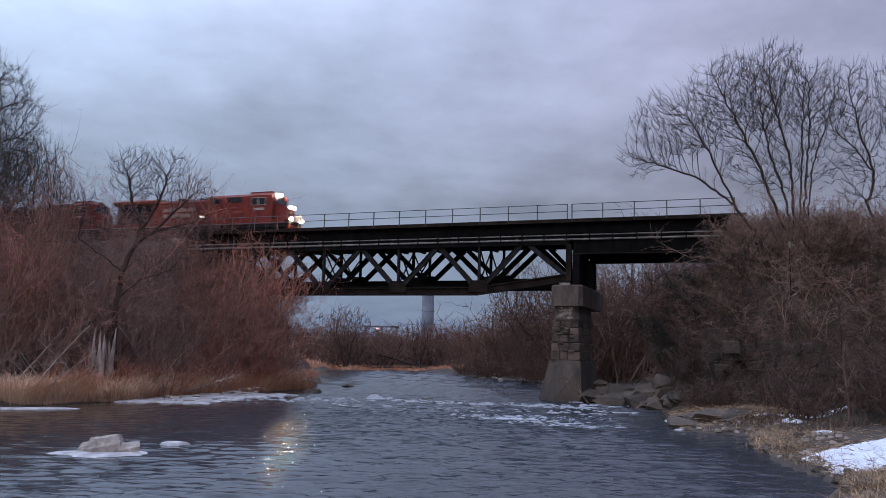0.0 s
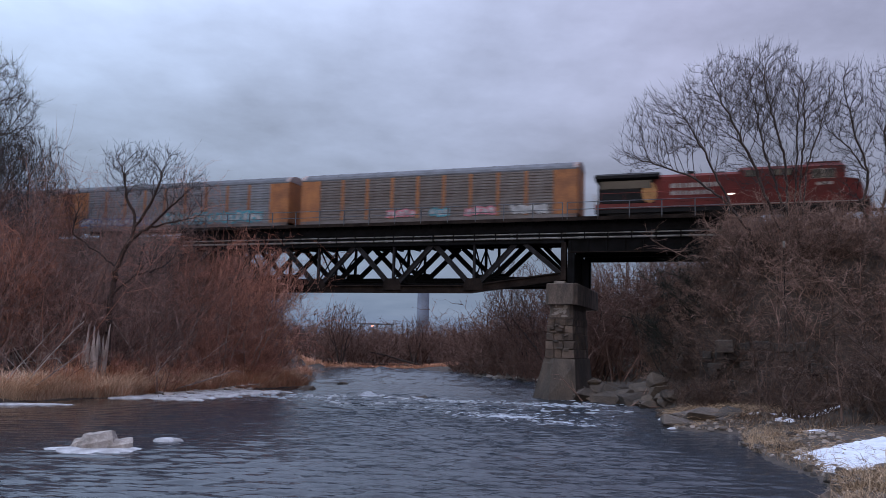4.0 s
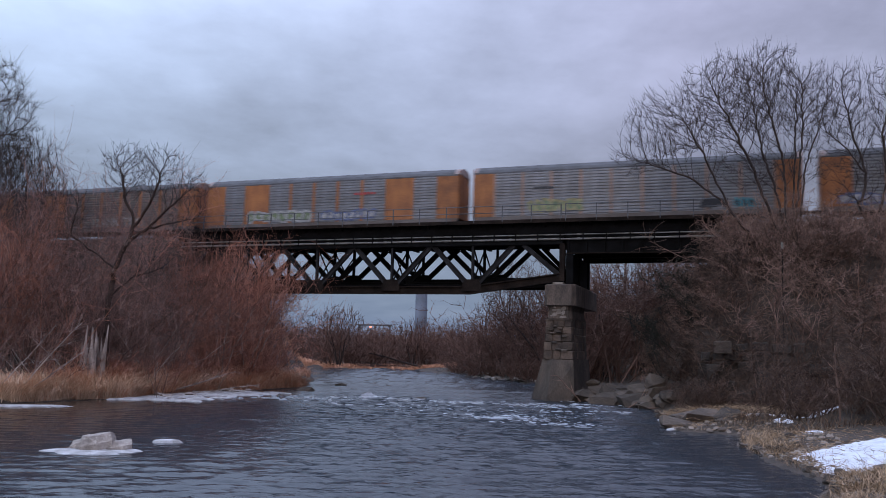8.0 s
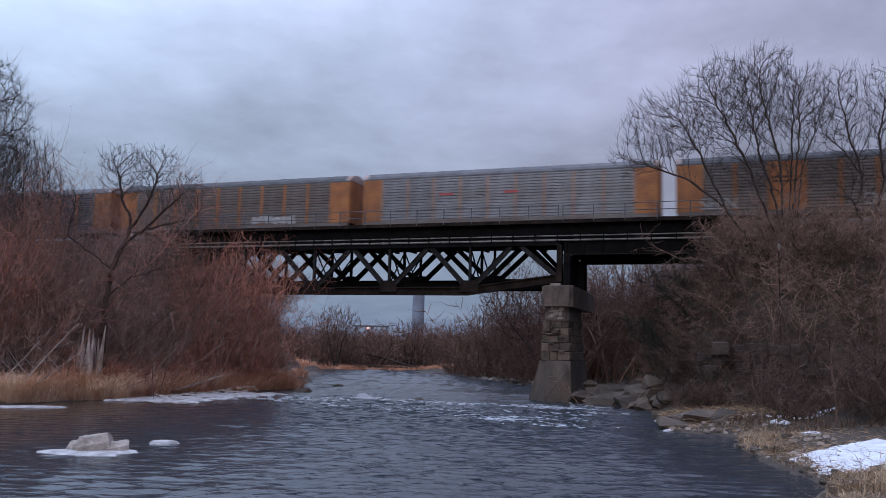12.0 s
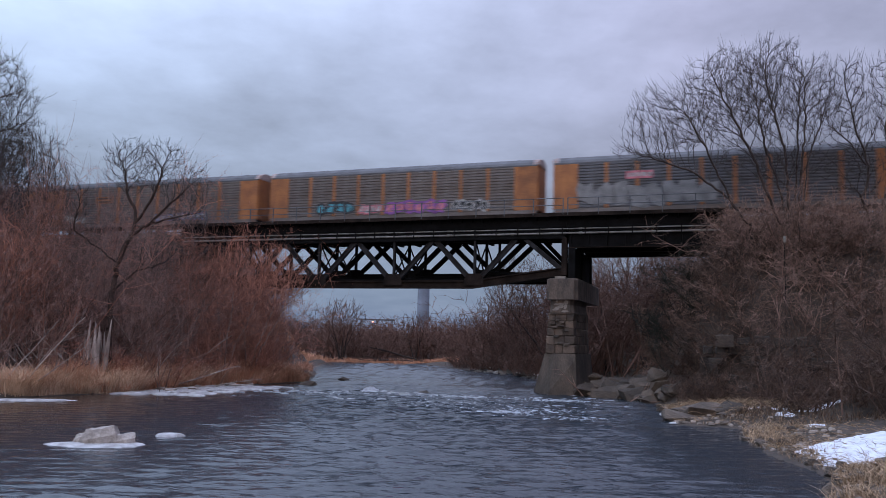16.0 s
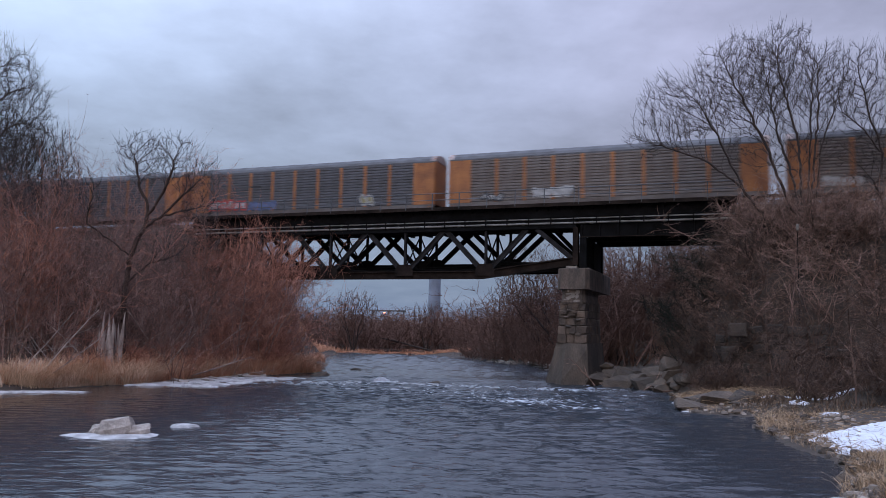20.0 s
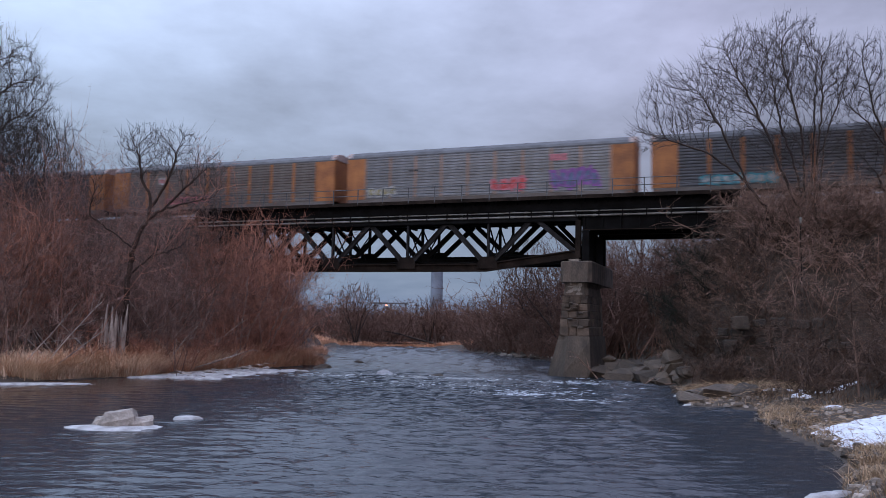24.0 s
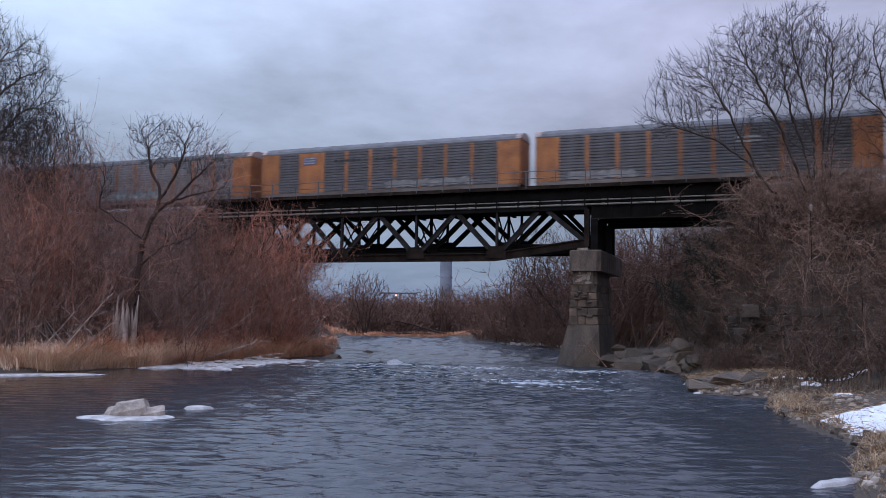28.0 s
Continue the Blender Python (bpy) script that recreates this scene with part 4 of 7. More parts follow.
# the big many-stemmed tree on the embankment slope
bare_tree("bare_tree", 26.3, 60.0, 33, [
    [(-2.7, -0.4, 11.6), (-3.1, -0.9, 13.2), (-4.8, -1.4, 15.3), (-6.5, -1.9, 18.6), (-8.1, -2.4, 21.1)],
    [(-4.6, -1.3, 15.2), (-7.3, -0.5, 17.5), (-10.2, 0.3, 18.7), (-12.0, 0.8, 19.3)],
    [(-0.1, -0.5, 12.4), (-1.8, -1.1, 15.7), (-3.2, -1.6, 18.7), (-5.0, -2.2, 21.9), (-6.9, -2.7, 25.1)],
    [(0.4, 0.4, 12.4), (0.1, 1.0, 16.1), (-0.8, 1.6, 20.0), (-1.5, 2.2, 25.3), (-2.3, 2.8, 28.2)],
    [(0.2, -0.2, 12.4), (-0.2, -0.6, 19.1), (-1.8, -1.0, 24.7), (-1.6, -1.4, 27.8)],
    [(0.8, 0.6, 12.4), (1.6, 1.3, 20.0), (2.1, 1.9, 25.1), (1.5, 2.6, 27.8)],
    [(0.8, 0.2, 12.4), (1.3, -0.6, 20.5), (1.0, -1.5, 24.7), (1.8, -2.3, 26.2)],
    [(0.9, -0.3, 12.4), (1.9, 0.2, 19.0), (3.6, 0.7, 23.1), (4.6, 1.2, 25.0)]],
    [(-8.2, -0.8, 21.1, 3.9, 3.0, 2.6, 390), (-4.7, -1.2, 22.8, 3.4, 3.6, 3.5, 440), (-0.9, 0.4, 24.2, 2.9, 3.4, 3.7, 520), (2.1, 0.4, 23.4, 2.2, 3.0, 2.8, 350), (-10.2, 0.3, 19.0, 2.4, 1.8, 1.3, 115), (-1.0, 0, 18.5, 4.5, 3.0, 2.2, 90)],
    "tall leafless many-stemmed tree on the embankment slope", step=0.42, reach=3.2, kill=0.40, lift=0.2, dense=3.3, tip=0.0095, trunk=0.23, twigs=2.0, twig_len=0.75)
bare_tree("bare_tree", 32.3, 59.0, 22, [
    [(0.2, 0, 12.5), (-0.6, 0, 15.5), (0.0, 0.2, 18.2), (-0.8, 0.3, 21.0), (-1.3, 0.4, 23.6)], [(0.3, 0, 12.5), (0.9, 0, 15.0), (1.3, -0.3, 17.8), (1.0, -0.5, 21.1), (1.6, -0.7, 24.0)],
    [(0.0, 0.2, 18.0), (-1.4, 0, 19.9), (-2.9, 0, 21.2)]],
    [(-1.2, 0, 22.6, 2.5, 2.2, 3.6, 260), (1.8, -0.4, 22.4, 2.4, 2.2, 4.0, 240), (-0.5, 0, 17.5, 2.6, 1.6, 2.2, 70)],
    "leafless tree with crooked grey stems in brush", step=0.42, reach=3.2, kill=0.40, lift=0.08, tip=0.0105, trunk=0.15, twigs=2.0)
bare_tree("bare_tree", -24.5, 61.5, 23, [
    [(-0.1, 0, 0.4), (-0.4, 0, 6.4), (-0.1, 0, 9.6), (0.7, 0, 11.6), (1.1, 0, 12.8)], [(1.1, 0, 12.8), (0.8, 0.2, 14.0), (0.1, 0.3, 15.0), (-0.3, 0.6, 16.8), (-0.9, 0.8, 18.2)],
    [(1.1, 0, 12.8), (2.1, -0.2, 14.3), (2.8, -0.5, 15.6), (3.2, -0.8, 17.2)], [(0.7, 0, 11.6), (1.9, 0.3, 12.6), (3.8, 0.6, 13.3), (5.6, 0.8, 13.7)],
    [(1.9, 0.3, 12.6), (3.8, -0.2, 14.3), (5.2, -0.6, 15.6)], [(-0.1, 0, 9.6), (-2.1, -0.3, 11.0), (-3.5, -0.4, 12.0), (-3.2, -0.4, 14.6)], [(-0.3, 0, 7.5), (1.6, -0.4, 9.0), (3.6, -0.5, 9.6)]],
    [(0.2, 0.4, 17.0, 1.9, 2.0, 2.1, 190), (3.0, -0.4, 16.6, 2.1, 2.0, 2.2, 200), (5.2, 0, 15.2, 1.6, 1.7, 1.7, 130), (4.8, 0.6, 13.0, 1.7, 1.4, 0.9, 60), (-3.3, -0.4, 13.8, 0.9, 0.9, 1.6, 40), (3.0, -0.4, 9.8, 2.0, 1.3, 1.2, 50)],
    "gnarled leafless tree with a dark brown trunk and domed crown", step=0.36, reach=3.0, kill=0.36, lift=0.05, tip=0.010, power=2.0, trunk=0.44, twigs=1.5, twig_len=0.6, bark=M_BROWNBARK)
bare_tree("bare_tree", -36.5, 56.0, 24, [
    [(0, 0, 1.0), (0.3, 0, 9), (0.2, 0.2, 16), (0.6, 0.2, 22), (1.2, 0, 26)], [(0.3, 0, 12), (2.4, 0.2, 15.5), (4.6, 0.4, 18.2), (6.4, 0.4, 19.0)], [(0.3, 0, 15), (2.6, -0.4, 18.6), (5.0, -0.6, 20.4), (6.8, -0.8, 21.0)],
    [(0.5, 0.2, 19), (2.4, 0.4, 21.6), (4.4, 0.6, 23.4)], [(0.2, 0, 10), (-2.6, 0.4, 15), (-4.0, 0.4, 20)]],
    [(3.3, 0, 19.8, 4.2, 3.2, 4.2, 700), (0.4, 0, 24.0, 3.0, 2.6, 2.4, 170), (-3, 0, 21, 3.6, 3.4, 5.0, 220), (4.0, 0, 16.4, 3.2, 2.4, 2.2, 240)],
    "very tall leafless tree at the river bank", step=0.40, reach=3.0, kill=0.36, lift=0.05, dense=3.3, tip=0.0105, trunk=0.4, twigs=2.0, twig_len=0.85)
for x, y, s, top, wd, lb, kw in (
        (-43.5, 80.0, 25, 25.6, 11.5, "leafless tree behind the embankment thicket", dict(n=620, flat=0.62, tip=0.013)),
        (-40.3, 77.0, 26, 24.4, 9.0, "leafless tree behind the embankment thicket", dict(n=420, flat=0.62, tip=0.012)),
        (-50.5, 86.0, 27, 26.5, 12.0, "leafless tree behind the embankment thicket", dict(n=520, flat=0.6, tip=0.013)),
        (-22.6, 103.0, 28, 10.6, 9.5, "pale leafless tree beyond the bridge", dict(n=300, flat=0.6, tip=0.014, bark=M_BARK)),
        (-16.8, 144.0, 29, 10.9, 7.6, "leafless fan-shaped tree on the far grassy bank", dict(n=260, flat=0.6, tip=0.018, step=0.55, stems=5)),
        (-4.0, 148.0, 34, 8.8, 5.4, "leafless tree on the far grassy bank", dict(n=140, flat=0.6, tip=0.018, step=0.55)),
        (14.8, 101.0, 30, 15.4, 12.0, "dark leafless tree leaning over the river", dict(n=340, flat=0.62, lean=-0.35, tip=0.015, bark=M_BARK)),
        (20.5, 97.0, 31, 15.2, 9.0, "leafless tree beyond the plate girder span", dict(n=300, flat=0.7, tip=0.014)),
        (27.5, 93.0, 32, 15.8, 9.0, "leafless tree beyond the plate girder span", dict(n=300, flat=0.7, tip=0.014)),
        (17.6, 95.0, 36, 15.6, 8.0, "leafless tree beyond the plate girder span", dict(n=260, flat=0.7, tip=0.014)),
        (23.5, 91.0, 37, 16.4, 8.0, "leafless tree beyond the plate girder span", dict(n=260, flat=0.7, tip=0.014)),
        (34.0, 90.0, 38, 17.0, 9.0, "leafless tree beyond the plate girder span", dict(n=260, flat=0.7, tip=0.014)),
        (13.0, 108.0, 39, 14.2, 10.0, "leafless tree leaning over the far shore", dict(n=260, flat=0.7, tip=0.015, lean=-0.2)),
        (9.4, 121.0, 35, 11.4, 8.0, "leafless tree over the far shore", dict(n=220, flat=0.65, tip=0.017, step=0.5))):
    kw.setdefault("twig", M_FARTWIG if y > 90 else None)
    kw.setdefault("dense", 2.3 if y > 90 else 3.2)
    kw.setdefault("twigs", 1.6)
    dome_tree(x, y, s, top, wd, lb, twig_len=0.8, **kw)


rt = random.Random(9)
for i in range(11):
    y = rt.uniform(57, 69)
    x = chain(LEFT, y) - (rt.uniform(2.0, 6.0) if i % 2 else rt.uniform(6.0, 13.0))
    if abs(x + 0.405 * y) < 2.6:
        x -= 5.0
    dome_tree(x, y, 200 + i, rt.uniform(8.0, 12.5), rt.uniform(4.5, 7.5), "small leafless tree with pale crooked limbs in the thicket", stems=3, lean=rt.uniform(-0.3, 0.35), flat=0.66, n=90, dense=3.0, kill=0.45, tip=0.0115, twig_len=0.8, twigs=1.4, bark=M_PALEBARK, twig=M_REDTWIG if i % 3 else M_BROWNTWIG)
for i in range(3):      # and at the point, before the truss end
    y = (68.5, 71.5, 73.5)[i]
    dome_tree(chain(LEFT, y) - (3.6, 3.0, 2.6)[i], y, 240 + i, (12.6, 13.4, 12.2)[i], 7.0, "small leafless reddish tree arching before the bridge", stems=3, lean=0.2, flat=0.5, n=110, dense=3.0, kill=0.45, tip=0.0115, twig_len=0.8, twigs=1.6, bark=M_PALEBARK, twig=M_REDTWIG)

# shrubs: a few shapes in three sizes, set out many times
def shrub_mesh(seed, mat, high, canes, wide, boughs, sprays, r, whole=False):
    """A shrub of given height: bent canes, each with boughs that end in sprays of fine twigs."""
    rg = random.Random(seed)
    e = None if whole else new("shrub")
    rows = []
    for i in range(canes):
        a, t = 2 * math.pi * (i + rg.random()) / canes, radians(wide) * rg.uniform(0.15, 1.0)
        p = Vector((rg.uniform(-0.09, 0.09) * high, rg.uniform(-0.09, 0.09) * high, 0))
        d = Vector((math.sin(t) * math.cos(a), math.sin(t) * math.sin(a), math.cos(t)))
        ln_ = high * rg.uniform(0.62, 1.0)
        bend = Vector((rg.uniform(-0.2, 0.2), rg.uniform(-0.2, 0.2), rg.uniform(-0.10, 0.14)))
        line = [p]
        for k in range(4):
            d = (d + bend + rand_dir(rg) * 0.22).normalized()
            line.append(line[-1] + d * ln_ / 4)
        for k in range(4):
            rows.append((line[k], line[k + 1], r * (2.6 - 0.5 * k), 0.0 if k == 3 else r * (2.1 - 0.5 * k)))
        for _ in range(boughs):
            f = rg.random() ** 0.75 * 3.4 + 0.5
            k = min(3, int(f))
            s = line[k].lerp(line[k + 1], f - k)
            dd = (line[k + 1] - line[k]).normalized()
            g = (dd * 0.6 + rand_dir(rg) * 1.05 + Vector((0, 0, 0.08))).normalized()
            bl = ln_ * rg.uniform(0.12, 0.30)
            mid = s + g * bl * 0.5
            g2 = (g + rand_dir(rg) * 0.35 + Vector((0, 0, rg.uniform(-0.12, 0.25)))).normalized()
            tip = mid + g2 * bl * 0.5
            rows += [(s, mid, r * 1.15, r * 0.9), (mid, tip, r * 0.9, 0.0)]
            for _ in range(sprays):
                u = rg.random()
                o = s.lerp(mid, u * 2) if u < 0.5 else mid.lerp(tip, u * 2 - 1)
                h = (g2 * 0.7 + rand_dir(rg) * 0.9).normalized()
                rows.append((o, o + h * rg.uniform(0.3, 0.85) * (0.45 + 0.06 * high), r * 0.72, 0.0))
        if not whole:
            tube_mesh("branch", rows, mat, 3, e)
            rows = []
    return tube_mesh("shrub", rows, mat, 3) if whole else e


SIZES = {"red": (2.6, 5.5, 10.0, 16.0), "brown": (2.6, 5.5, 10.0, 16.0), "dun": (1.6, 3.2, 6.0), "grey": (1.6, 3.2, 6.0), "dark": (3.2,), "mid": (2.6, 7.0), "far": (3.0, 7.0)}
SHRUBS = {}
for kind_, seed_, mat_, wide_ in (("red", 100, M_REDTWIG, 44), ("brown", 130, M_BROWNTWIG, 44), ("dun", 140, M_DUNTWIG, 56), ("grey", 110, M_SHADETWIG, 58), ("dark", 170, M_HOLLOWTWIG, 62), ("mid", 160, M_FARTWIG, 50), ("far", 120, M_FARTWIG, 50)):
    for j, high_ in enumerate(SIZES[kind_]):
        off = kind_ in ("mid", "far")
        SHRUBS[kind_, high_] = [shrub_mesh(seed_ + 7 * j + i, mat_, high_, 5 if off else 7, wide_, ((7, 12) if off else (18,) if kind_ == "dark" else (9, 13, 17, 24))[j], 4 if off else 5, {"mid": 0.014, "far": 0.019}.get(kind_, 0.0105), off) for i in range(3)]
used = set()
FAR, TANGLE = [], {"dun": [], "grey": [], "brown": [], "red": []}


def shrub(kind, x, y, h, seed, label, group, squash=1.0, tangle=False):
    rg = random.Random(seed)
    size = min(SIZES[kind], key=lambda v: abs(math.log(v * 0.80 / h)))
    src = rg.choice(SHRUBS[kind, size])
    s = h / (size * 0.80)
    m = Matrix.Translation((x, y, ground_at(x, y, 0.1))) @ pose(0, 0, 0, rg.uniform(-5, 5), rg.uniform(-5, 5), rg.uniform(0, 360)) @ Matrix.Diagonal((s * squash, s * squash, s, 1))
    if kind in ("mid", "far"):
        FAR.append((src, m))
        return None
    if tangle:
        TANGLE[kind].append((src, m))
        return None
    if src.name in used:
        ob = copy_thing(src, Matrix.Identity(4))
    else:
        ob = src
        used.add(src.name)
    ob.matrix_basis = m
    return tagged(ob, label, "shrub", group)


rg = random.Random(77)
for i in range(96):      # left-hand thicket between the reeds and the embankment
    y = rg.uniform(51, 86)
    d = rg.uniform(3.2, 22) if y < 74 else rg.uniform(3.0, 14)
    x = chain(LEFT, y) - d
    if y < 56:
        x = -29 - rg.uniform(0, 14)
    h = rg.uniform(2.6, 4.5) if d < 4.5 else rg.uniform(7.5, 12.2)
    if y < 63 and abs(x + 0.408 * y) < 2.7:       # the split stump and the gnarled trunk stand clear
        x, y = x - 1.5, y + 6.0
    red = x / y > -0.31
    shrub("red" if red else "brown", x, y, h, i, "leafless reddish-brown shrub in the bank thicket" if red else "leafless dull brown shrub in the bank thicket", "bank thicket", 1.0)
for i in range(44):       # taller saplings, thin enough to see the train through
    y = rg.uniform(57, 72)
    x = chain(LEFT, y) - rg.uniform(4, 20)
    if y < 63 and abs(x + 0.40 * y) < 2.4:
        x += 5.0
    shrub("red" if i % 3 == 0 else "brown", x, y, rg.uniform(12.0, 15.8), 500 + i, "tall thin leafless sapling in the bank thicket", "bank thicket", 0.75)
for i in range(84):       # right-hand slope and embankment
    y = rg.uniform(42, 71)
    x = chain(RIGHT, y) + (rg.uniform(5.5 if y < 52 else 8.5, 27) if y < 66 else rg.uniform(6.5, 12))
    p = BI @ Vector((x, y, 0))
    h = rg.uniform(3.0, 6.5)
    if p.y > -10 and p.x > 9:
        h = min(h, max(1.2, (11.6 if p.x < 25 else 14.6) - ground_height(x, y)))
        if p.y > -1.5 and p.x > 24:
            y -= 8
    # low brush takes the darker twigs: shade at the slope's foot is in their colour
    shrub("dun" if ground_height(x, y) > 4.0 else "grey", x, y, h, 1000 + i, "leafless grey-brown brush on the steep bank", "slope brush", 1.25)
for i in range(72):       # the slope round the abutment and in front of the old wall
    u, off = (rg.uniform(18.5, 26), rg.uniform(-10.5, 0.5)) if i < 34 else ((rg.uniform(26, 36), rg.uniform(-15.0, -12.8)) if i < 52 else (rg.uniform(23, 36), rg.uniform(-12.5, -5)))
    q = B @ Vector((u, off, 0))
    g = ground_height(q.x, q.y)
    h = rg.uniform(0.8, 1.8) if 34 <= i < 52 else rg.uniform(2.4, 4.5)
    if q.x / q.y < 0.305 and q.y < 71:       # the riprap lies open
        if g < 1.5:
            continue
        h = rg.uniform(1.2, 2.2)
    if off > -9:
        h = min(h, max(1.2, (11.4 if u < 25 else 14.4) - g))
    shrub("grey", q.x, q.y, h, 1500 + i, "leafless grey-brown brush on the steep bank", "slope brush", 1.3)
for i in range(34):       # weeds and brush on the shoulder of the embankment
    u, off = rg.uniform(25.5, 39), rg.uniform(-7.5, -2.8)
    q = B @ Vector((u, off, 0))
    g = ground_height(q.x, q.y)
    shrub("dun", q.x, q.y, max(1.3, rg.uniform(14.6, 16.3) - g), 1700 + i, "", "", 1.3, True)
for i in range(46):       # brown growth over the spill slope beside the girder span
    u, off = rg.uniform(18.0, 26.0), rg.uniform(-9.5, 2.5)
    q = B @ Vector((u, off, 0))
    g = ground_height(q.x, q.y)
    if g < 1.2:
        continue
    shrub("dun" if i % 3 == 0 else "grey", q.x, q.y, min(rg.uniform(1.6, 2.8), max(1.2, 11.2 - g)), 1900 + i, "", "", 1.4, True)
for i in range(18):       # taller brush round the feet of the big tree
    y = rg.uniform(56.5, 61)
    x = y * rg.uniform(0.33, 0.52)
    g = ground_height(x, y)
    shrub("dun" if i % 2 else "grey", x, y, max(2.0, rg.uniform(10.0, 12.8) - g), 2100 + i, "leafless grey-brown brush on the steep bank", "slope brush", 1.1)
for i in range(18):       # brush on the far abutment's shoulder
    u, off = rg.uniform(-50, -31), rg.uniform(-8, -3)
    q = B @ Vector((u, off, 0))
    shrub("brown", q.x, q.y, max(1.5, rg.uniform(14.5, 16.2) - ground_height(q.x, q.y)), 2200 + i, "", "", 1.1, True)
for i in range(7):        # a dense bush over the hollow behind the riprap; near-black twigs paint its shade
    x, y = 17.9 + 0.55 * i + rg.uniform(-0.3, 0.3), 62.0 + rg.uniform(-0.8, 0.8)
    shrub("dark", x, y, rg.uniform(3.0, 4.6), 2600 + i, "dense black-green leafless bush, darkened for a hollow's shade", "dark bushes", 1.15)
for i in range(30):       # scrub on the bare middle of the slope
    u, off = rg.uniform(23.5, 37), rg.uniform(-11.2, -6.5)
    q = B @ Vector((u, off, 0))
    shrub("dun" if i % 3 else "grey", q.x, q.y, rg.uniform(1.8, 3.4), 2300 + i, "", "", 1.4, True)
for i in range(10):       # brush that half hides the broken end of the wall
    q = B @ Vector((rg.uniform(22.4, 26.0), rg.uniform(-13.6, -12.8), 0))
    shrub("grey", q.x, q.y, rg.uniform(1.6, 3.0), 2700 + i, "leafless brush, darkened for shade, over a ruined wall's end", "slope brush", 1.2)
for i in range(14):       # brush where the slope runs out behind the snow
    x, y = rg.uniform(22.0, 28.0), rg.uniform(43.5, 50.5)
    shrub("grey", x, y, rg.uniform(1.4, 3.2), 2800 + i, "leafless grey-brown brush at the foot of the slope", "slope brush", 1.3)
for i in range(6):       # low growth at the foot of the old wall
    u, off = rg.uniform(22.5, 33), rg.uniform(-14.0, -12.6)
    q = B @ Vector((u, off, 0))
    shrub("grey", q.x, q.y, rg.uniform(0.8, 1.7), 1800 + i, "low leafless brush before the ruined wall", "slope brush", 1.5)
for i in range(26):       # low red fringe behind the reeds
    y = rg.uniform(59, 77)
    shrub("red", chain(LEFT, y) - rg.uniform(1.6, 4.2), y, rg.uniform(1.8, 4.2), 760 + i, "low leafless red-brown shrub behind the reeds", "bank thicket", 1.25)
for i in range(12):       # tall reddish growth at the point, before the truss end
    y = rg.uniform(68, 77)
    shrub("red", chain(LEFT, y) - rg.uniform(1.2, 5.5), y, rg.uniform(9.0, 13.0), 700 + i, "tall leafless reddish-brown shrub at the point", "bank thicket", 0.8)
for i in range(190):       # beyond the bridge, right-hand side
    y = rg.uniform(88, 132)
    x = chain(RIGHT, y) + rg.uniform(2.0, 28)
    h = rg.uniform(6.5, 10.5) + min(4.5, 0.25 * max(0, x - 13))
    if i % 4 == 0:
        x, h = chain(RIGHT, y) + rg.uniform(0.6, 4.0), rg.uniform(2.2, 4.0)
    shrub("mid" if y < 112 else "far", x, y, h, 2000 + i, "leafless mauve-brown brush beyond the bridge", "far brush", 1.2)
for i in range(230):       # far bank at the river's bend and left side beyond the bridge
    if i < 180:
        x, y = rg.uniform(-48, 12), rg.uniform(146, 174)
        h = rg.uniform(6.0, 9.4)
        h = rg.uniform(5.0, 6.2) if -0.087 < x / y < -0.069 else h      # lower before the street lamp
        h = rg.uniform(7.0, 8.4) if -0.068 < x / y < -0.03 else h
    else:
        y = rg.uniform(90, 125)
        x = chain(LEFT, y) - rg.uniform(3, 26)
        h = rg.uniform(4.0, 7.0)
    shrub("mid" if y < 112 else "far", x, y, h, 3000 + i, "leafless mauve-brown brush on the far bank", "far brush", 1.5)

# all brush beyond the bridge, past counting, is one tangle
def joined(rows):
    pv, pf, n0 = [], [], 0
    for src, m in rows:
        for ob in ([src] if src.data else src.children):
            me = ob.data
            co = np.empty(len(me.vertices) * 3)
            me.vertices.foreach_get("co", co)
            mm = np.array(m)
            co = co.reshape(-1, 3) @ mm[:3, :3].T + mm[:3, 3]
            pv.append(co)
            pf += [[k + n0 for k in p.vertices] for p in me.polygons]
            n0 += len(co)
    return np.concatenate(pv), pf


for k, mt, lb in (("dun", M_DUNTWIG, "dense dun brush covering the embankment slope"), ("grey", M_SHADETWIG, "dense shade-darkened brush low on the embankment slope"), ("brown", M_BROWNTWIG, "dense brown brush on the far embankment shoulder"), ("red", M_REDTWIG, "dense red-brown brush low in the bank thicket")):
    if TANGLE[k]:
        tagged(raw("slope_brush", *joined(TANGLE[k]), mt), lb, "brush", kind="stuff")
tagged(raw("far_brush", *joined(FAR), M_FARTWIG), "leafless mauve-brown brush beyond the bridge", "brush", kind="stuff")
for src in [o for k in SHRUBS.values() for o in k]:       # shapes that stand nowhere by themselves
    if src.name not in used:
        for o in [*src.children, src]:
            bpy.data.objects.remove(o)

# far woods along the horizon
segs = []
for i in range(3600):
    x, y = rg.uniform(-420, 420), rg.uniform(230, 520)
    z = ground_height(x, y)
    h = rg.uniform(7, 13)
    if -0.10 < x / y < -0.01:
        h = max(2.0, min(h, 4.6 + 0.018 * y - z))
    p = Vector((x, y, z))
    q = p + Vector((rg.uniform(-1.5, 1.5), rg.uniform(-1, 1), h * 0.6))
    segs.append((p, q, 0.16, 0.08))
    for _ in range(6):
        segs.append((p.lerp(q, rg.uniform(0.3, 1)), q + Vector((rg.uniform(-3, 3), rg.uniform(-2, 2), rg.uniform(-0.1, 0.45) * h)), 0.07, 0.0))
tagged(tube_mesh("far_woods", segs, M_FARTWIG, 3), "distant leafless woods along the horizon", "woods", kind="stuff")


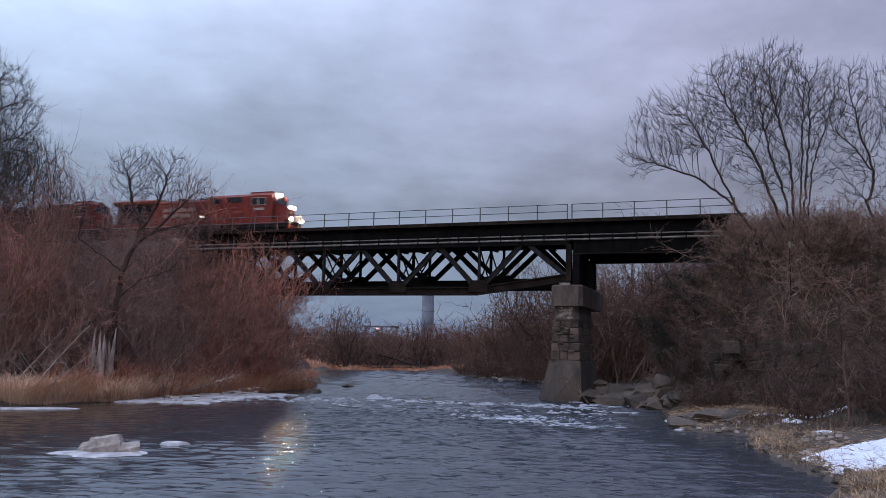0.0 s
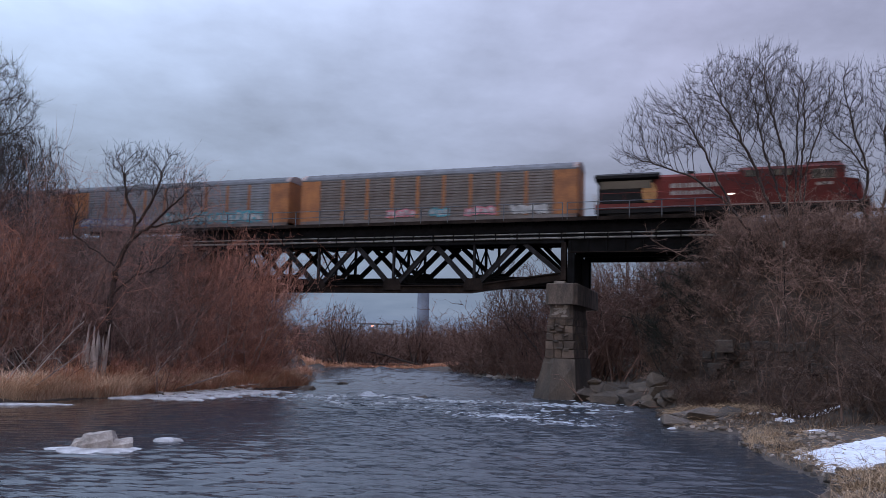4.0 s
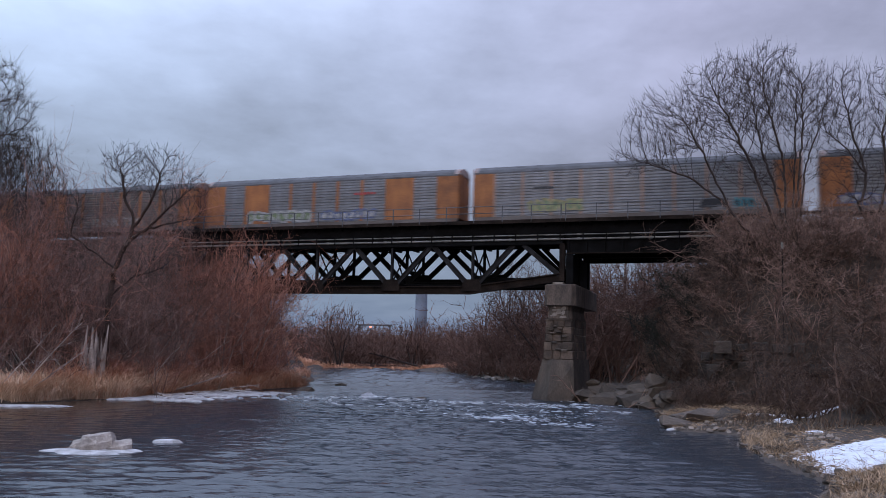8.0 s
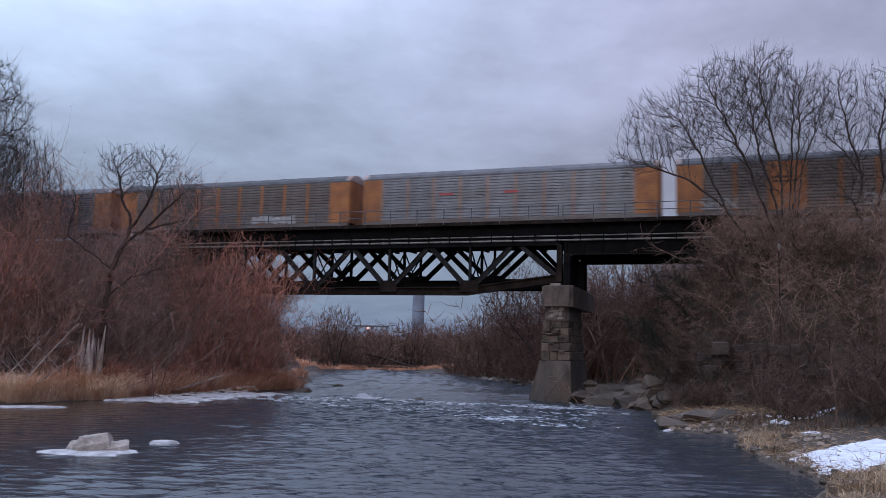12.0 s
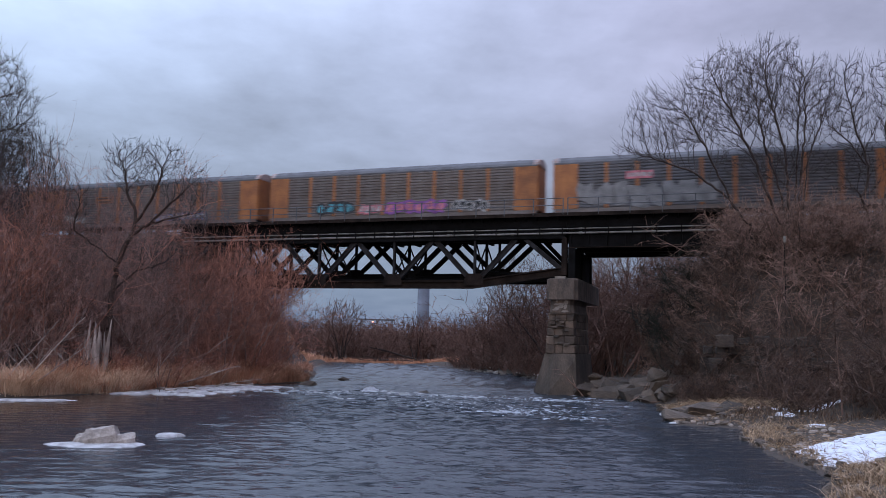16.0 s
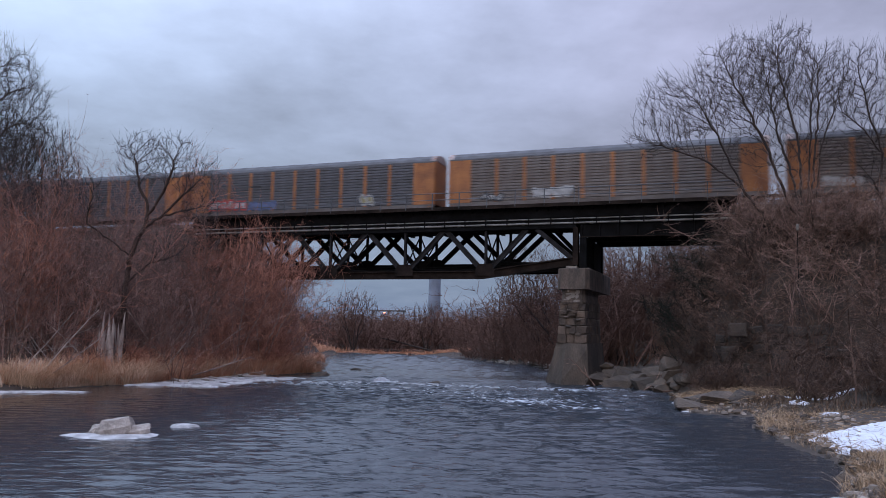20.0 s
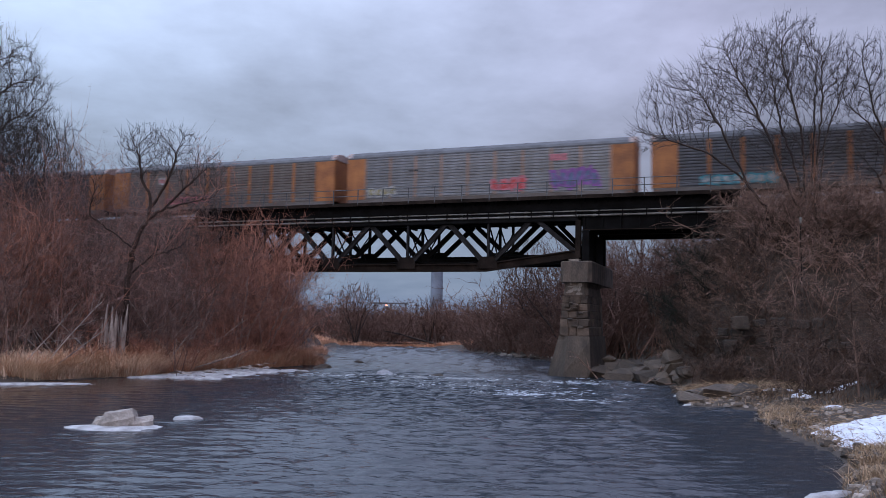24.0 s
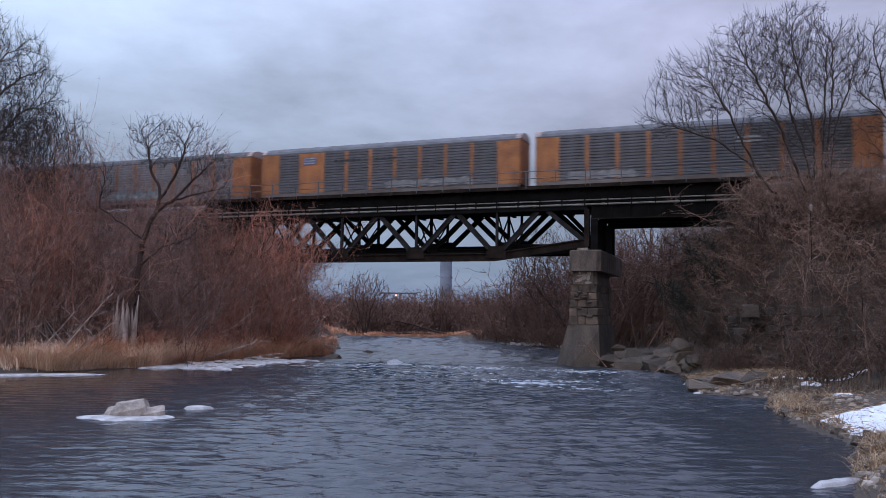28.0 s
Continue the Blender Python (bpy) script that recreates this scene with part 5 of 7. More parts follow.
def blades(name, mat, spots, label, height, width, bend, seed):
    """Dry stems and blades, each a bent tapered strip folded along its middle."""
    rg = random.Random(seed)
    vs, fs = [], []
    for x, y, k in spots:
        z = ground_height(x, y) - 0.05
        h, w = height * k * rg.uniform(0.6, 1.1), width * rg.uniform(0.6, 1.2)
        nz = noise.noise(Vector((x * 0.6, y * 0.6, seed)))
        a, t = rg.gauss(3.0 * noise.noise(Vector((x * 0.25, y * 0.25, 7))) * 3.14, 1.3), bend * rg.uniform(0.1, 1.0)
        h *= 1.0 + 0.55 * nz
        dx, dy = math.cos(a) * t * h, math.sin(a) * t * h
        ca, sa = math.cos(a + 1.57) * w, math.sin(a + 1.57) * w
        n = len(vs)
        vs += [(x - ca, y - sa, z), (x + ca, y + sa, z), (x + math.cos(a) * w, y + math.sin(a) * w, z),
               (x + dx * 0.35 - ca * 0.8, y + dy * 0.35 - sa * 0.8, z + h * 0.6), (x + dx * 0.35 + ca * 0.8, y + dy * 0.35 + sa * 0.8, z + h * 0.6), (x + dx * 0.35 + math.cos(a) * w, y + dy * 0.35 + math.sin(a) * w, z + h * 0.6),
               (x + dx, y + dy, z + h * rg.uniform(0.75, 1.0))]
        for i, j in ((0, 1), (1, 2), (2, 0)):
            fs += [(n + i, n + j, n + 3 + j, n + 3 + i), (n + 3 + i, n + 3 + j, n + 6)]
    return tagged(raw(name, vs, fs, mat), label, "grass", kind="stuff")


spots = []
for i in range(10500):
    y = rg.uniform(56.5, 80) if rg.random() < 0.93 else rg.uniform(49.5, 58)
    d = abs(rg.gauss(0, 1.9)) + 0.15
    x = chain(LEFT, y) - d - (rg.uniform(0, 12) if y < 52 else 0)
    spots.append((x, y, 0.55 + 0.28 * min(d, 3.0)))
blades("dry_reeds", M_REED, spots, "dry orange-brown reeds and grass along the bank", 1.5, 0.018, 1.6, 3)
spots = [(chain(LEFT, y) - rg.uniform(0.1, 5) - (rg.uniform(0, 14) if y < 51.5 else 0), y, rg.uniform(0.5, 1.0)) for y in [rg.uniform(49.2, 60.5) for _ in range(10500)]]
stalks = []
for _ in range(4600):      # broken stalks leaning every way
    y = rg.uniform(50, 79)
    d = abs(rg.gauss(0, 2.4)) + 0.2
    stalks.append((chain(LEFT, y) - d - (rg.uniform(0, 12) if y < 52 else 0), y, rg.uniform(0.5, 1.1)))
blades("reed_stalks", M_STRAW, stalks, "pale broken reed stalks leaning over the bank grass", 1.9, 0.015, 2.6, 14)
blades("straw_grass", M_STRAW, spots, "flattened straw-coloured grass at the water's edge", 1.6, 0.018, 1.9, 4)
spots = []
for cx_, cy_, r_, n_ in ((15.6, 38.5, 1.1, 500), (16.8, 40.5, 1.4, 500), (15.6, 30.2, 0.9, 450), (17.2, 31.2, 1.0, 400), (15.2, 27.0, 1.0, 600), (16.5, 27.6, 1.0, 400), (14.4, 25.2, 0.9, 500), (17.0, 47.8, 1.8, 900), (15.8, 52.5, 1.4, 500), (18.2, 50.0, 1.8, 600), (15.6, 50.0, 1.2, 350), (19.5, 52.0, 2.5, 600), (15.0, 35.2, 0.8, 260), (18.5, 43.5, 2.2, 500), (14.3, 27.2, 0.6, 500), (15.0, 31.4, 0.7, 500), (15.7, 37.0, 0.7, 450), (13.4, 23.6, 0.7, 500), (11.8, 22.6, 0.5, 420), (12.8, 24.6, 0.6, 420), (12.4, 21.2, 0.8, 500), (14.2, 25.8, 0.7, 420), (11.3, 20.4, 0.5, 350), (17.5, 52.5, 1.2, 500), (19.5, 51.0, 1.5, 500), (21.5, 50.0, 1.5, 400)):
    spots += [(cx_ + rg.gauss(0, r_ * 0.6), cy_ + rg.gauss(0, r_ * 0.6), rg.uniform(0.4, 1.1)) for _ in range(int(n_ * 0.7))]
for _ in range(600):
    y = rg.uniform(25, 56)
    spots.append((chain(RIGHT, y) + 0.2 + abs(rg.gauss(0, 2.6)), y, rg.uniform(0.25, 0.9)))
for _ in range(600):       # tangle along the very edge
    y = rg.uniform(19, 43)
    spots.append((chain(RIGHT, y) + abs(rg.gauss(0, 0.5)), y, rg.uniform(0.3, 0.75)))
spots = [s for s in spots if s[0] > chain(RIGHT, s[1]) and (((s[0] - 17.4) / 2.7) ** 2 + ((s[1] - 30.8) / 3.8) ** 2 > 1 or rg.random() < 0.12)]
blades("bank_grass", M_BANKGRASS, spots, "withered straw tussocks on the stony bank", 0.58, 0.010, 2.5, 5)
spots = []
while len(spots) < 9500:
    x, y = rg.uniform(14, 40), rg.uniform(42, 72)
    if x > chain(RIGHT, y) + 2.5 and (BI @ Vector((x, y, 0))).y < (-2.6 if (BI @ Vector((x, y, 0))).x > 26 else 5):
        spots.append((x, y, rg.uniform(0.4, 1)))
blades("slope_litter", M_LITTER, spots, "brown dead weeds and leaf litter on the slope", 0.7, 0.022, 1.2, 8)
spots = []
for _ in range(5200):
    if rg.random() < 0.6:
        x, y = rg.uniform(-24, 4), 140.7 + abs(rg.gauss(0, 4))
    else:
        y = rg.uniform(96, 140)
        x = chain(LEFT, y) - abs(rg.gauss(0, 3))
    spots.append((x, y, rg.uniform(0.5, 1)))
litter = []
while len(litter) < 5000:
    x, y = rg.uniform(0, 55), rg.uniform(84, 140)
    if x > chain(RIGHT, y) + 1.0 and (BI @ Vector((x, y, 0))).y > 12:
        litter.append((x, y, rg.uniform(0.4, 1)))
blades("far_litter", M_LITTER, litter, "brown dead weeds on the slope beyond the bridge", 0.8, 0.022, 1.3, 9)
blades("far_grass", M_REED, spots, "dry tan grass on the far bank", 0.95, 0.045, 1.8, 6)

# ---------------------------------------------------------------- the train
SPEED, PITCH = 19.36, 29.5
CAR_LEN, CAR_W = 28.05, 3.2


def corrugated(w, z0, z1, ribs, depth, name, mat, parent):
    """A side sheet with real horizontal ribs."""
    vs, fs = [], []
    h = (z1 - z0) / ribs
    prof = []
    for i in range(ribs):
        z = z0 + i * h
        prof += [(0.0, z), (0.0, z + h * 0.30), (-depth, z + h * 0.42), (-depth, z + h * 0.88)]
    prof.append((0.0, z1))
    for y, z in prof:
        vs += [(0, y, z), (w, y, z)]
    for i in range(len(prof) - 1):
        fs.append((2 * i, 2 * i + 1, 2 * i + 3, 2 * i + 2))
    n = len(vs)
    vs += [(0, 0.05, z0), (w, 0.05, z0), (w, 0.05, z1), (0, 0.05, z1)]
    fs.append((n, n + 3, n + 2, n + 1))
    return raw(name, vs, fs, mat, parent)


def wheel_bm(r=0.46):
    bm = rod((0, 0, 0), (0, 0.13, 0), r, n=20)
    rod((0, 0.13, 0), (0, 0.16, 0), r + 0.03, n=20, bm=bm)
    rod((0, -0.06, 0), (0, 0, 0), r * 0.35, n=12, bm=bm)
    return bm


def bogie(car, x, base=1.78):
    t = part("truck_frame", box(x - base / 2 - 0.35, x + base / 2 + 0.35, 0.30, 0.48, 0.42, 0.62, 0.03), M_BLACK, car)
    part("truck_frame", box(x - base / 2 - 0.35, x + base / 2 + 0.35, 2.72, 2.90, 0.42, 0.62, 0.03), M_BLACK, car)
    part("bolster", box(x - 0.3, x + 0.3, 0.35, 2.85, 0.45, 0.85, 0.03), M_BLACK, car)
    for dx in (-base / 2, base / 2):
        ax = part("axle", rod((x + dx, 0.5, 0.46), (x + dx, 2.7, 0.46), 0.09), M_WHEEL, car)
        w = part("wheel", wheel_bm(), M_WHEEL, ax, m=pose(x + dx, 0.82, 0.46))
        again(w, pose(x + dx, 2.38, 0.46, 0, 0, 180))


def rack_car(panel, post, wide=(), bays=9):
    """A covered car carrier; wide: bays that are plain painted sheets."""
    car = new("covered_rack_car")
    car.empty_display_size = 0.5
    L = CAR_LEN
    part("underframe", box(0.15, L - 0.15, 0.12, CAR_W - 0.12, 0.72, 0.98, 0.02), M_BLACK, car)
    for y0, y1 in ((-0.03, 0.10), (CAR_W - 0.10, CAR_W + 0.03)):
        part("side_sill", box(0.05, L - 0.05, y0, y1, 0.62, 1.02, 0.01), M_PANELS[0], car)
        part("top_rail", box(0.05, L - 0.05, y0, y1, 5.06, 5.20, 0.01), M_PANELS[2], car)
    prof = [(-0.02, 5.20), (0.10, 5.44), (0.42, 5.74), (1.0, 5.90), (1.6, 5.94), (2.2, 5.90), (2.78, 5.74), (3.10, 5.44), (3.22, 5.20)]
    bm = prism([[(x, y, z) for y, z in prof] for x in (0.12, L - 0.12)])
    for i in range(1, 14):
        x = i * L / 14
        prism([[(x + k, y + (0.012 if y > 1.6 else -0.012), z + 0.02) for y, z in prof] for k in (-0.03, 0.03)], bm)
    part("roof", bm, M_ROOF, car)
    end = 2.05
    for side, flip in ((0.0, False), (CAR_W, True)):
        for x0 in (0.02, L - end):
            bm = box(x0, x0 + end - 0.02, side - 0.035 if not flip else side - 0.05, side + 0.05 if not flip else side + 0.035, 1.02, 5.06, 0.012)
            ys = side - 0.05 if not flip else side + 0.05
            for k in (0.12, 0.98, end - 0.14):
                box(x0 + k - 0.05, x0 + k + 0.05, min(ys, side), max(ys, side), 1.03, 5.05, bm=bm)
            part("end_panel", bm, M_ORANGE, car)
    span = (L - 2 * end) / bays
    sheet = plain = None
    for i in range(bays):
        x = end + i * span
        for side, turn in ((0.0, 0), (CAR_W, 180)):
            m = pose(x + 0.02, 0, 0) if not turn else pose(x + span - 0.02, CAR_W, 0, 0, 0, 180)
            if i in wide:
                if plain is None:
                    plain = part("plain_panel", box(0, span - 0.04, -0.02, 0.05, 1.02, 5.06, 0.01), M_ORANGE, car, m=m)
                else:
                    again(plain, m)
            elif sheet is None:
                sheet = corrugated(span - 0.04, 1.02, 5.06, 15, 0.05, "side_panel", M_PANELS[panel], car)
                sheet.matrix_basis = m
            else:
                again(sheet, m)
    pw = 0.15 if post == 0 else 0.11
    p = None
    for i in range(bays + 1):
        x = end + i * span
        for side in (-0.06, CAR_W - 0.04):
            if p is None:
                p = part("side_post", box(-pw, pw, 0, 0.10, 1.02, 5.06, 0.01), M_POSTS[post], car, m=pose(x, side, 0))
            else:
                again(p, pose(x, side, 0))
    for x0, x1, d in ((-0.04, 0.06, -1), (L - 0.06, L + 0.04, 1)):
        for k in range(4):
            part("end_door", box(x0, x1, 0.06 + k * 0.77, 0.81 + k * 0.77, 1.0, 5.5, 0.03), M_ORANGE, car)
        xe = 0.0 if d < 0 else L
        part("end_hood", prism([[(xe + k, 1.6 + (y - 1.6) * f, z) for y, z in prof] for k, f in ((-0.45 * d, 1.008), (0.02 * d, 1.008), (0.10 * d, 0.90))]), M_HOOD, car, "pale rounded end hood")
        xc = -0.70 if d < 0 else L + 0.70
        part("coupler", box(min(xc, x0), max(xc, x1), 1.45, 1.75, 0.72, 0.98, 0.04), M_BLACK, car)
        bm = bmesh.new()
        xl = 0.2 if d < 0 else L - 0.6
        for k in (0.0, 0.4):
            rod((xl + k, -0.10, 0.7), (xl + k, -0.10, 2.4), 0.014, n=5, bm=bm)
        for k in range(5):
            rod((xl, -0.10, 0.8 + 0.35 * k), (xl + 0.4, -0.10, 0.8 + 0.35 * k), 0.012, n=5, bm=bm)
        part("ladder", bm, M_ORANGE, car)
    bogie(car, 4.6)
    bogie(car, L - 4.6)
    return car


def blot(rg, w, h, skew):
    n = 13
    pts = []
    for i in range(n):
        a = 2 * math.pi * i / n
        k = rg.uniform(0.62, 1.08)
        c, s = math.copysign(abs(math.cos(a)) ** 0.6, math.cos(a)), math.copysign(abs(math.sin(a)) ** 0.6, math.sin(a))
        pts.append((w * 0.5 * c * k + skew * s * h * 0.4, h * 0.5 * s * k))
    return pts


def graffiti(car, x, z, w, h, n, fill, edge, seed):
    """A row of spray-painted letter shapes on the near side, with an outline and pale cores."""
    rg = random.Random(seed)
    for i in range(n):
        cx_, cz_ = x + (i + 0.5) * w / n, z + h / 2 + rg.uniform(-0.08, 0.08) * h
        sk = rg.uniform(-0.4, 0.4)
        p = blot(rg, w / n * 1.12, h, sk)
        flat = lambda f, y: prism([[(cx_ + a * f, y + k, cz_ + b * f) for a, b in p] for k in (-0.003, 0.003)])
        letter = part("painted_letter", flat(1.16, -0.072), PAINTS[edge], car, fill + " spray-painted letter shape edged in " + edge)
        part("fill", flat(0.74, -0.078), PAINTS[fill], letter)
        hx, hz = cx_ + rg.uniform(-0.2, 0.2) * w / n, cz_ + rg.uniform(-0.2, 0.2) * h
        q = blot(rg, w / n * 0.22, h * 0.34, sk)
        part("core", prism([[(hx + a, y, hz + b) for a, b in q] for y in (-0.086, -0.080)]), PAINTS[edge], letter)


def sign(car, x, z, w, h, rows, ink, plate=None):
    """A painted panel with plain bars for its lettering."""
    if plate:
        part("sign_plate", box(x, x + w, -0.075, -0.06, z, z + h), plate, car)
    rg = random.Random(int(x * 100))
    bm = bmesh.new()
    for r in range(rows):
        z0 = z + h * (r + 0.25) / rows
        k = x + 0.08 * w
        while k < x + 0.9 * w:
            lw = rg.uniform(0.10, 0.2) * w
            box(k, min(k + lw, x + w * 0.94), -0.084, -0.078, z0, z0 + h * 0.5 / rows, bm=bm)
            k += lw + 0.05 * w
    part("lettering_bar", bm, PAINTS[ink], car)


def words(car, text, x, z, size, key):
    cu = bpy.data.curves.new("painted_word", "FONT")
    cu.body, cu.size, cu.extrude = text, size, 0.004
    ob = new("painted_word", cu)
    cu.materials.append(PAINTS[key])
    ob.parent = car
    ob.matrix_basis = pose(x, -0.082, z, 90)
    return tagged(ob, key + " spray-painted words")


MASTERS = [rack_car(0, 0), rack_car(1, 0), rack_car(1, 1), rack_car(1, 0, (1, 7)), rack_car(2, 0, (1,)), rack_car(2, 0), rack_car(0, 0, (2,))]
#            style, sill height label
CARS = [(0, "rusty grey panels, orange ends, low pale graffiti"), (1, "zinc panels, orange posts, long white graffiti"),
        (2, "zinc panels, faded posts, green and black graffiti"), (3, "zinc panels, wide orange sheets, green graffiti"),
        (6, "brown-grey panels, orange posts and white painted words"), (2, "zinc panels with small red emblems"), (0, "rusty grey panels and orange ends"),
        (5, "slate panels, orange posts, faded white letters"), (0, "rusty grey panels with teal and purple graffiti"),
        (0, "brown-grey panels, orange posts and an orange sign plate"), (0, "brown-grey panels and orange posts, white tag"), (5, "slate panels, orange posts, red and blue graffiti"),
        (5, "slate panels and orange posts"), (2, "zinc panels with purple and red graffiti"), (0, "rusty grey panels, pale badge, dark scrawl"),
        (5, "slate panels, orange posts and white stencilling"), (4, "slate panels, orange sheet with blue plate"), (1, "zinc panels and orange posts"), (0, "rusty grey panels and orange ends")]
train = []
taken = set()
for k, (style, words_) in enumerate(CARS):
    u0 = -3.874 - PITCH * (k + 3)
    m = at_track(u0, 0, RAIL)
    if style in taken:
        c = copy_thing(MASTERS[style], m)
    else:
        c = MASTERS[style]
        c.matrix_basis = m
        taken.add(style)
    tagged(c, "rack car, " + words_, "rail car", "rack cars of the train")
    train.append((c, u0))
# paint is added once all cars stand, so that no copy carries another's
cars = [c for c, _ in train]
graffiti(cars[0], 9.5, 1.15, 3.0, 0.75, 5, "white", "pink", 1), graffiti(cars[0], 14.0, 1.1, 2.0, 0.8, 3, "white", "teal", 2), graffiti(cars[0], 17.5, 1.1, 3.0, 0.8, 4, "white", "pink", 3), graffiti(cars[0], 22.0, 1.1, 3.4, 0.9, 5, "white", "white", 4)
graffiti(cars[1], 1.2, 1.1, 10.0, 0.95, 13, "white", "blue", 5), graffiti(cars[1], 12.6, 1.1, 12.5, 1.2, 15, "white", "teal", 6), sign(cars[1], 6.6, 3.3, 1.9, 0.35, 1, "black")
graffiti(cars[2], 5.2, 1.25, 5.0, 1.25, 7, "green", "yellow", 7), graffiti(cars[2], 20.2, 1.2, 2.0, 0.9, 4, "black", "black", 8), graffiti(cars[2], 22.8, 1.2, 1.6, 0.8, 3, "black", "teal", 9), sign(cars[2], 5.6, 3.3, 2.0, 0.5, 1, "black")
graffiti(cars[3], 5.0, 1.15, 7.5, 1.15, 8, "green", "white", 10), graffiti(cars[3], 13.6, 1.15, 6.0, 1.0, 8, "white", "blue", 11), sign(cars[3], 17.0, 3.5, 2.6, 0.45, 1, "red")
words(cars[4], "SEEN", 1.9, 1.2, 1.35, "white"), words(cars[4], "DANK TIMS", 14.3, 1.25, 1.35, "white"), sign(cars[4], 7.5, 3.2, 1.9, 0.7, 2, "black")
sign(cars[5], 7.9, 3.2, 1.6, 0.45, 1, "red"), sign(cars[5], 14.2, 3.2, 1.5, 0.45, 1, "red")
graffiti(cars[6], 17, 1.1, 5, 0.8, 6, "white", "white", 14)
graffiti(cars[7], 2.4, 1.2, 11.5, 1.9, 8, "grey", "grey", 15), sign(cars[7], 6.4, 3.5, 2.3, 0.7, 1, "white", PAINTS["pink"])
graffiti(cars[8], 5.4, 1.15, 4.3, 1.25, 4, "teal", "black", 16), graffiti(cars[8], 10.2, 1.15, 2.4, 0.9, 4, "white", "pink", 17), graffiti(cars[8], 13.0, 1.1, 6.2, 1.2, 6, "pink", "purple", 18), graffiti(cars[8], 19.8, 1.15, 3.6, 1.0, 5, "black", "white", 19)
sign(cars[9], 6.9, 3.3, 2.4, 0.75, 2, "black", M_ORANGE), graffiti(cars[9], 2.5, 1.15, 3.0, 0.8, 4, "white", "white", 20), graffiti(cars[9], 15.0, 1.1, 7.0, 0.8, 8, "white", "blue", 21)
graffiti(cars[10], 8.2, 1.15, 3.6, 1.0, 4, "white", "white", 22), graffiti(cars[10], 3.2, 1.1, 2.2, 0.7, 3, "white", "black", 23)
graffiti(cars[11], 2.3, 1.15, 4.6, 1.15, 6, "white", "red", 24), graffiti(cars[11], 7.2, 1.1, 3.4, 1.0, 5, "blue", "blue", 25), sign(cars[11], 7.2, 3.4, 1.7, 0.35, 1, "black"), graffiti(cars[11], 20.2, 1.2, 1.5, 1.0, 2, "yellow", "white", 26)
graffiti(cars[12], 4, 1.1, 6, 0.9, 7, "white", "teal", 27)
graffiti(cars[13], 15.0, 1.3, 3.4, 1.3, 4, "red", "pink", 28), graffiti(cars[13], 20.6, 1.3, 4.4, 1.8, 6, "blue", "purple", 29), graffiti(cars[13], 2.4, 1.2, 3.0, 1.0, 4, "yellow", "white", 30), sign(cars[13], 6.6, 3.5, 1.2, 0.35, 1, "black"), sign(cars[13], 20.4, 3.6, 1.8, 1.2, 1, "pink")
sign(cars[14], 6.2, 3.5, 0.9, 0.8, 1, "pink", PAINTS["white"]), graffiti(cars[14], 7.4, 1.3, 5.6, 0.8, 7, "black", "pink", 31)
sign(cars[15], 17.0, 3.5, 2.2, 0.7, 2, "white"), graffiti(cars[15], 3.0, 1.1, 6, 0.7, 7, "grey", "grey", 34)
sign(cars[16], 5.1, 3.9, 1.5, 0.75, 3, "white", PAINTS["blue"]), sign(cars[16], 8.4, 3.9, 3.4, 0.4, 1, "black"), sign(cars[16], 12.9, 3.9, 3.0, 0.35, 1, "black"), graffiti(cars[16], 14.5, 1.15, 9.0, 0.7, 12, "grey", "grey", 32)
graffiti(cars[17], 10, 1.1, 6, 0.9, 7, "white", "teal", 33)


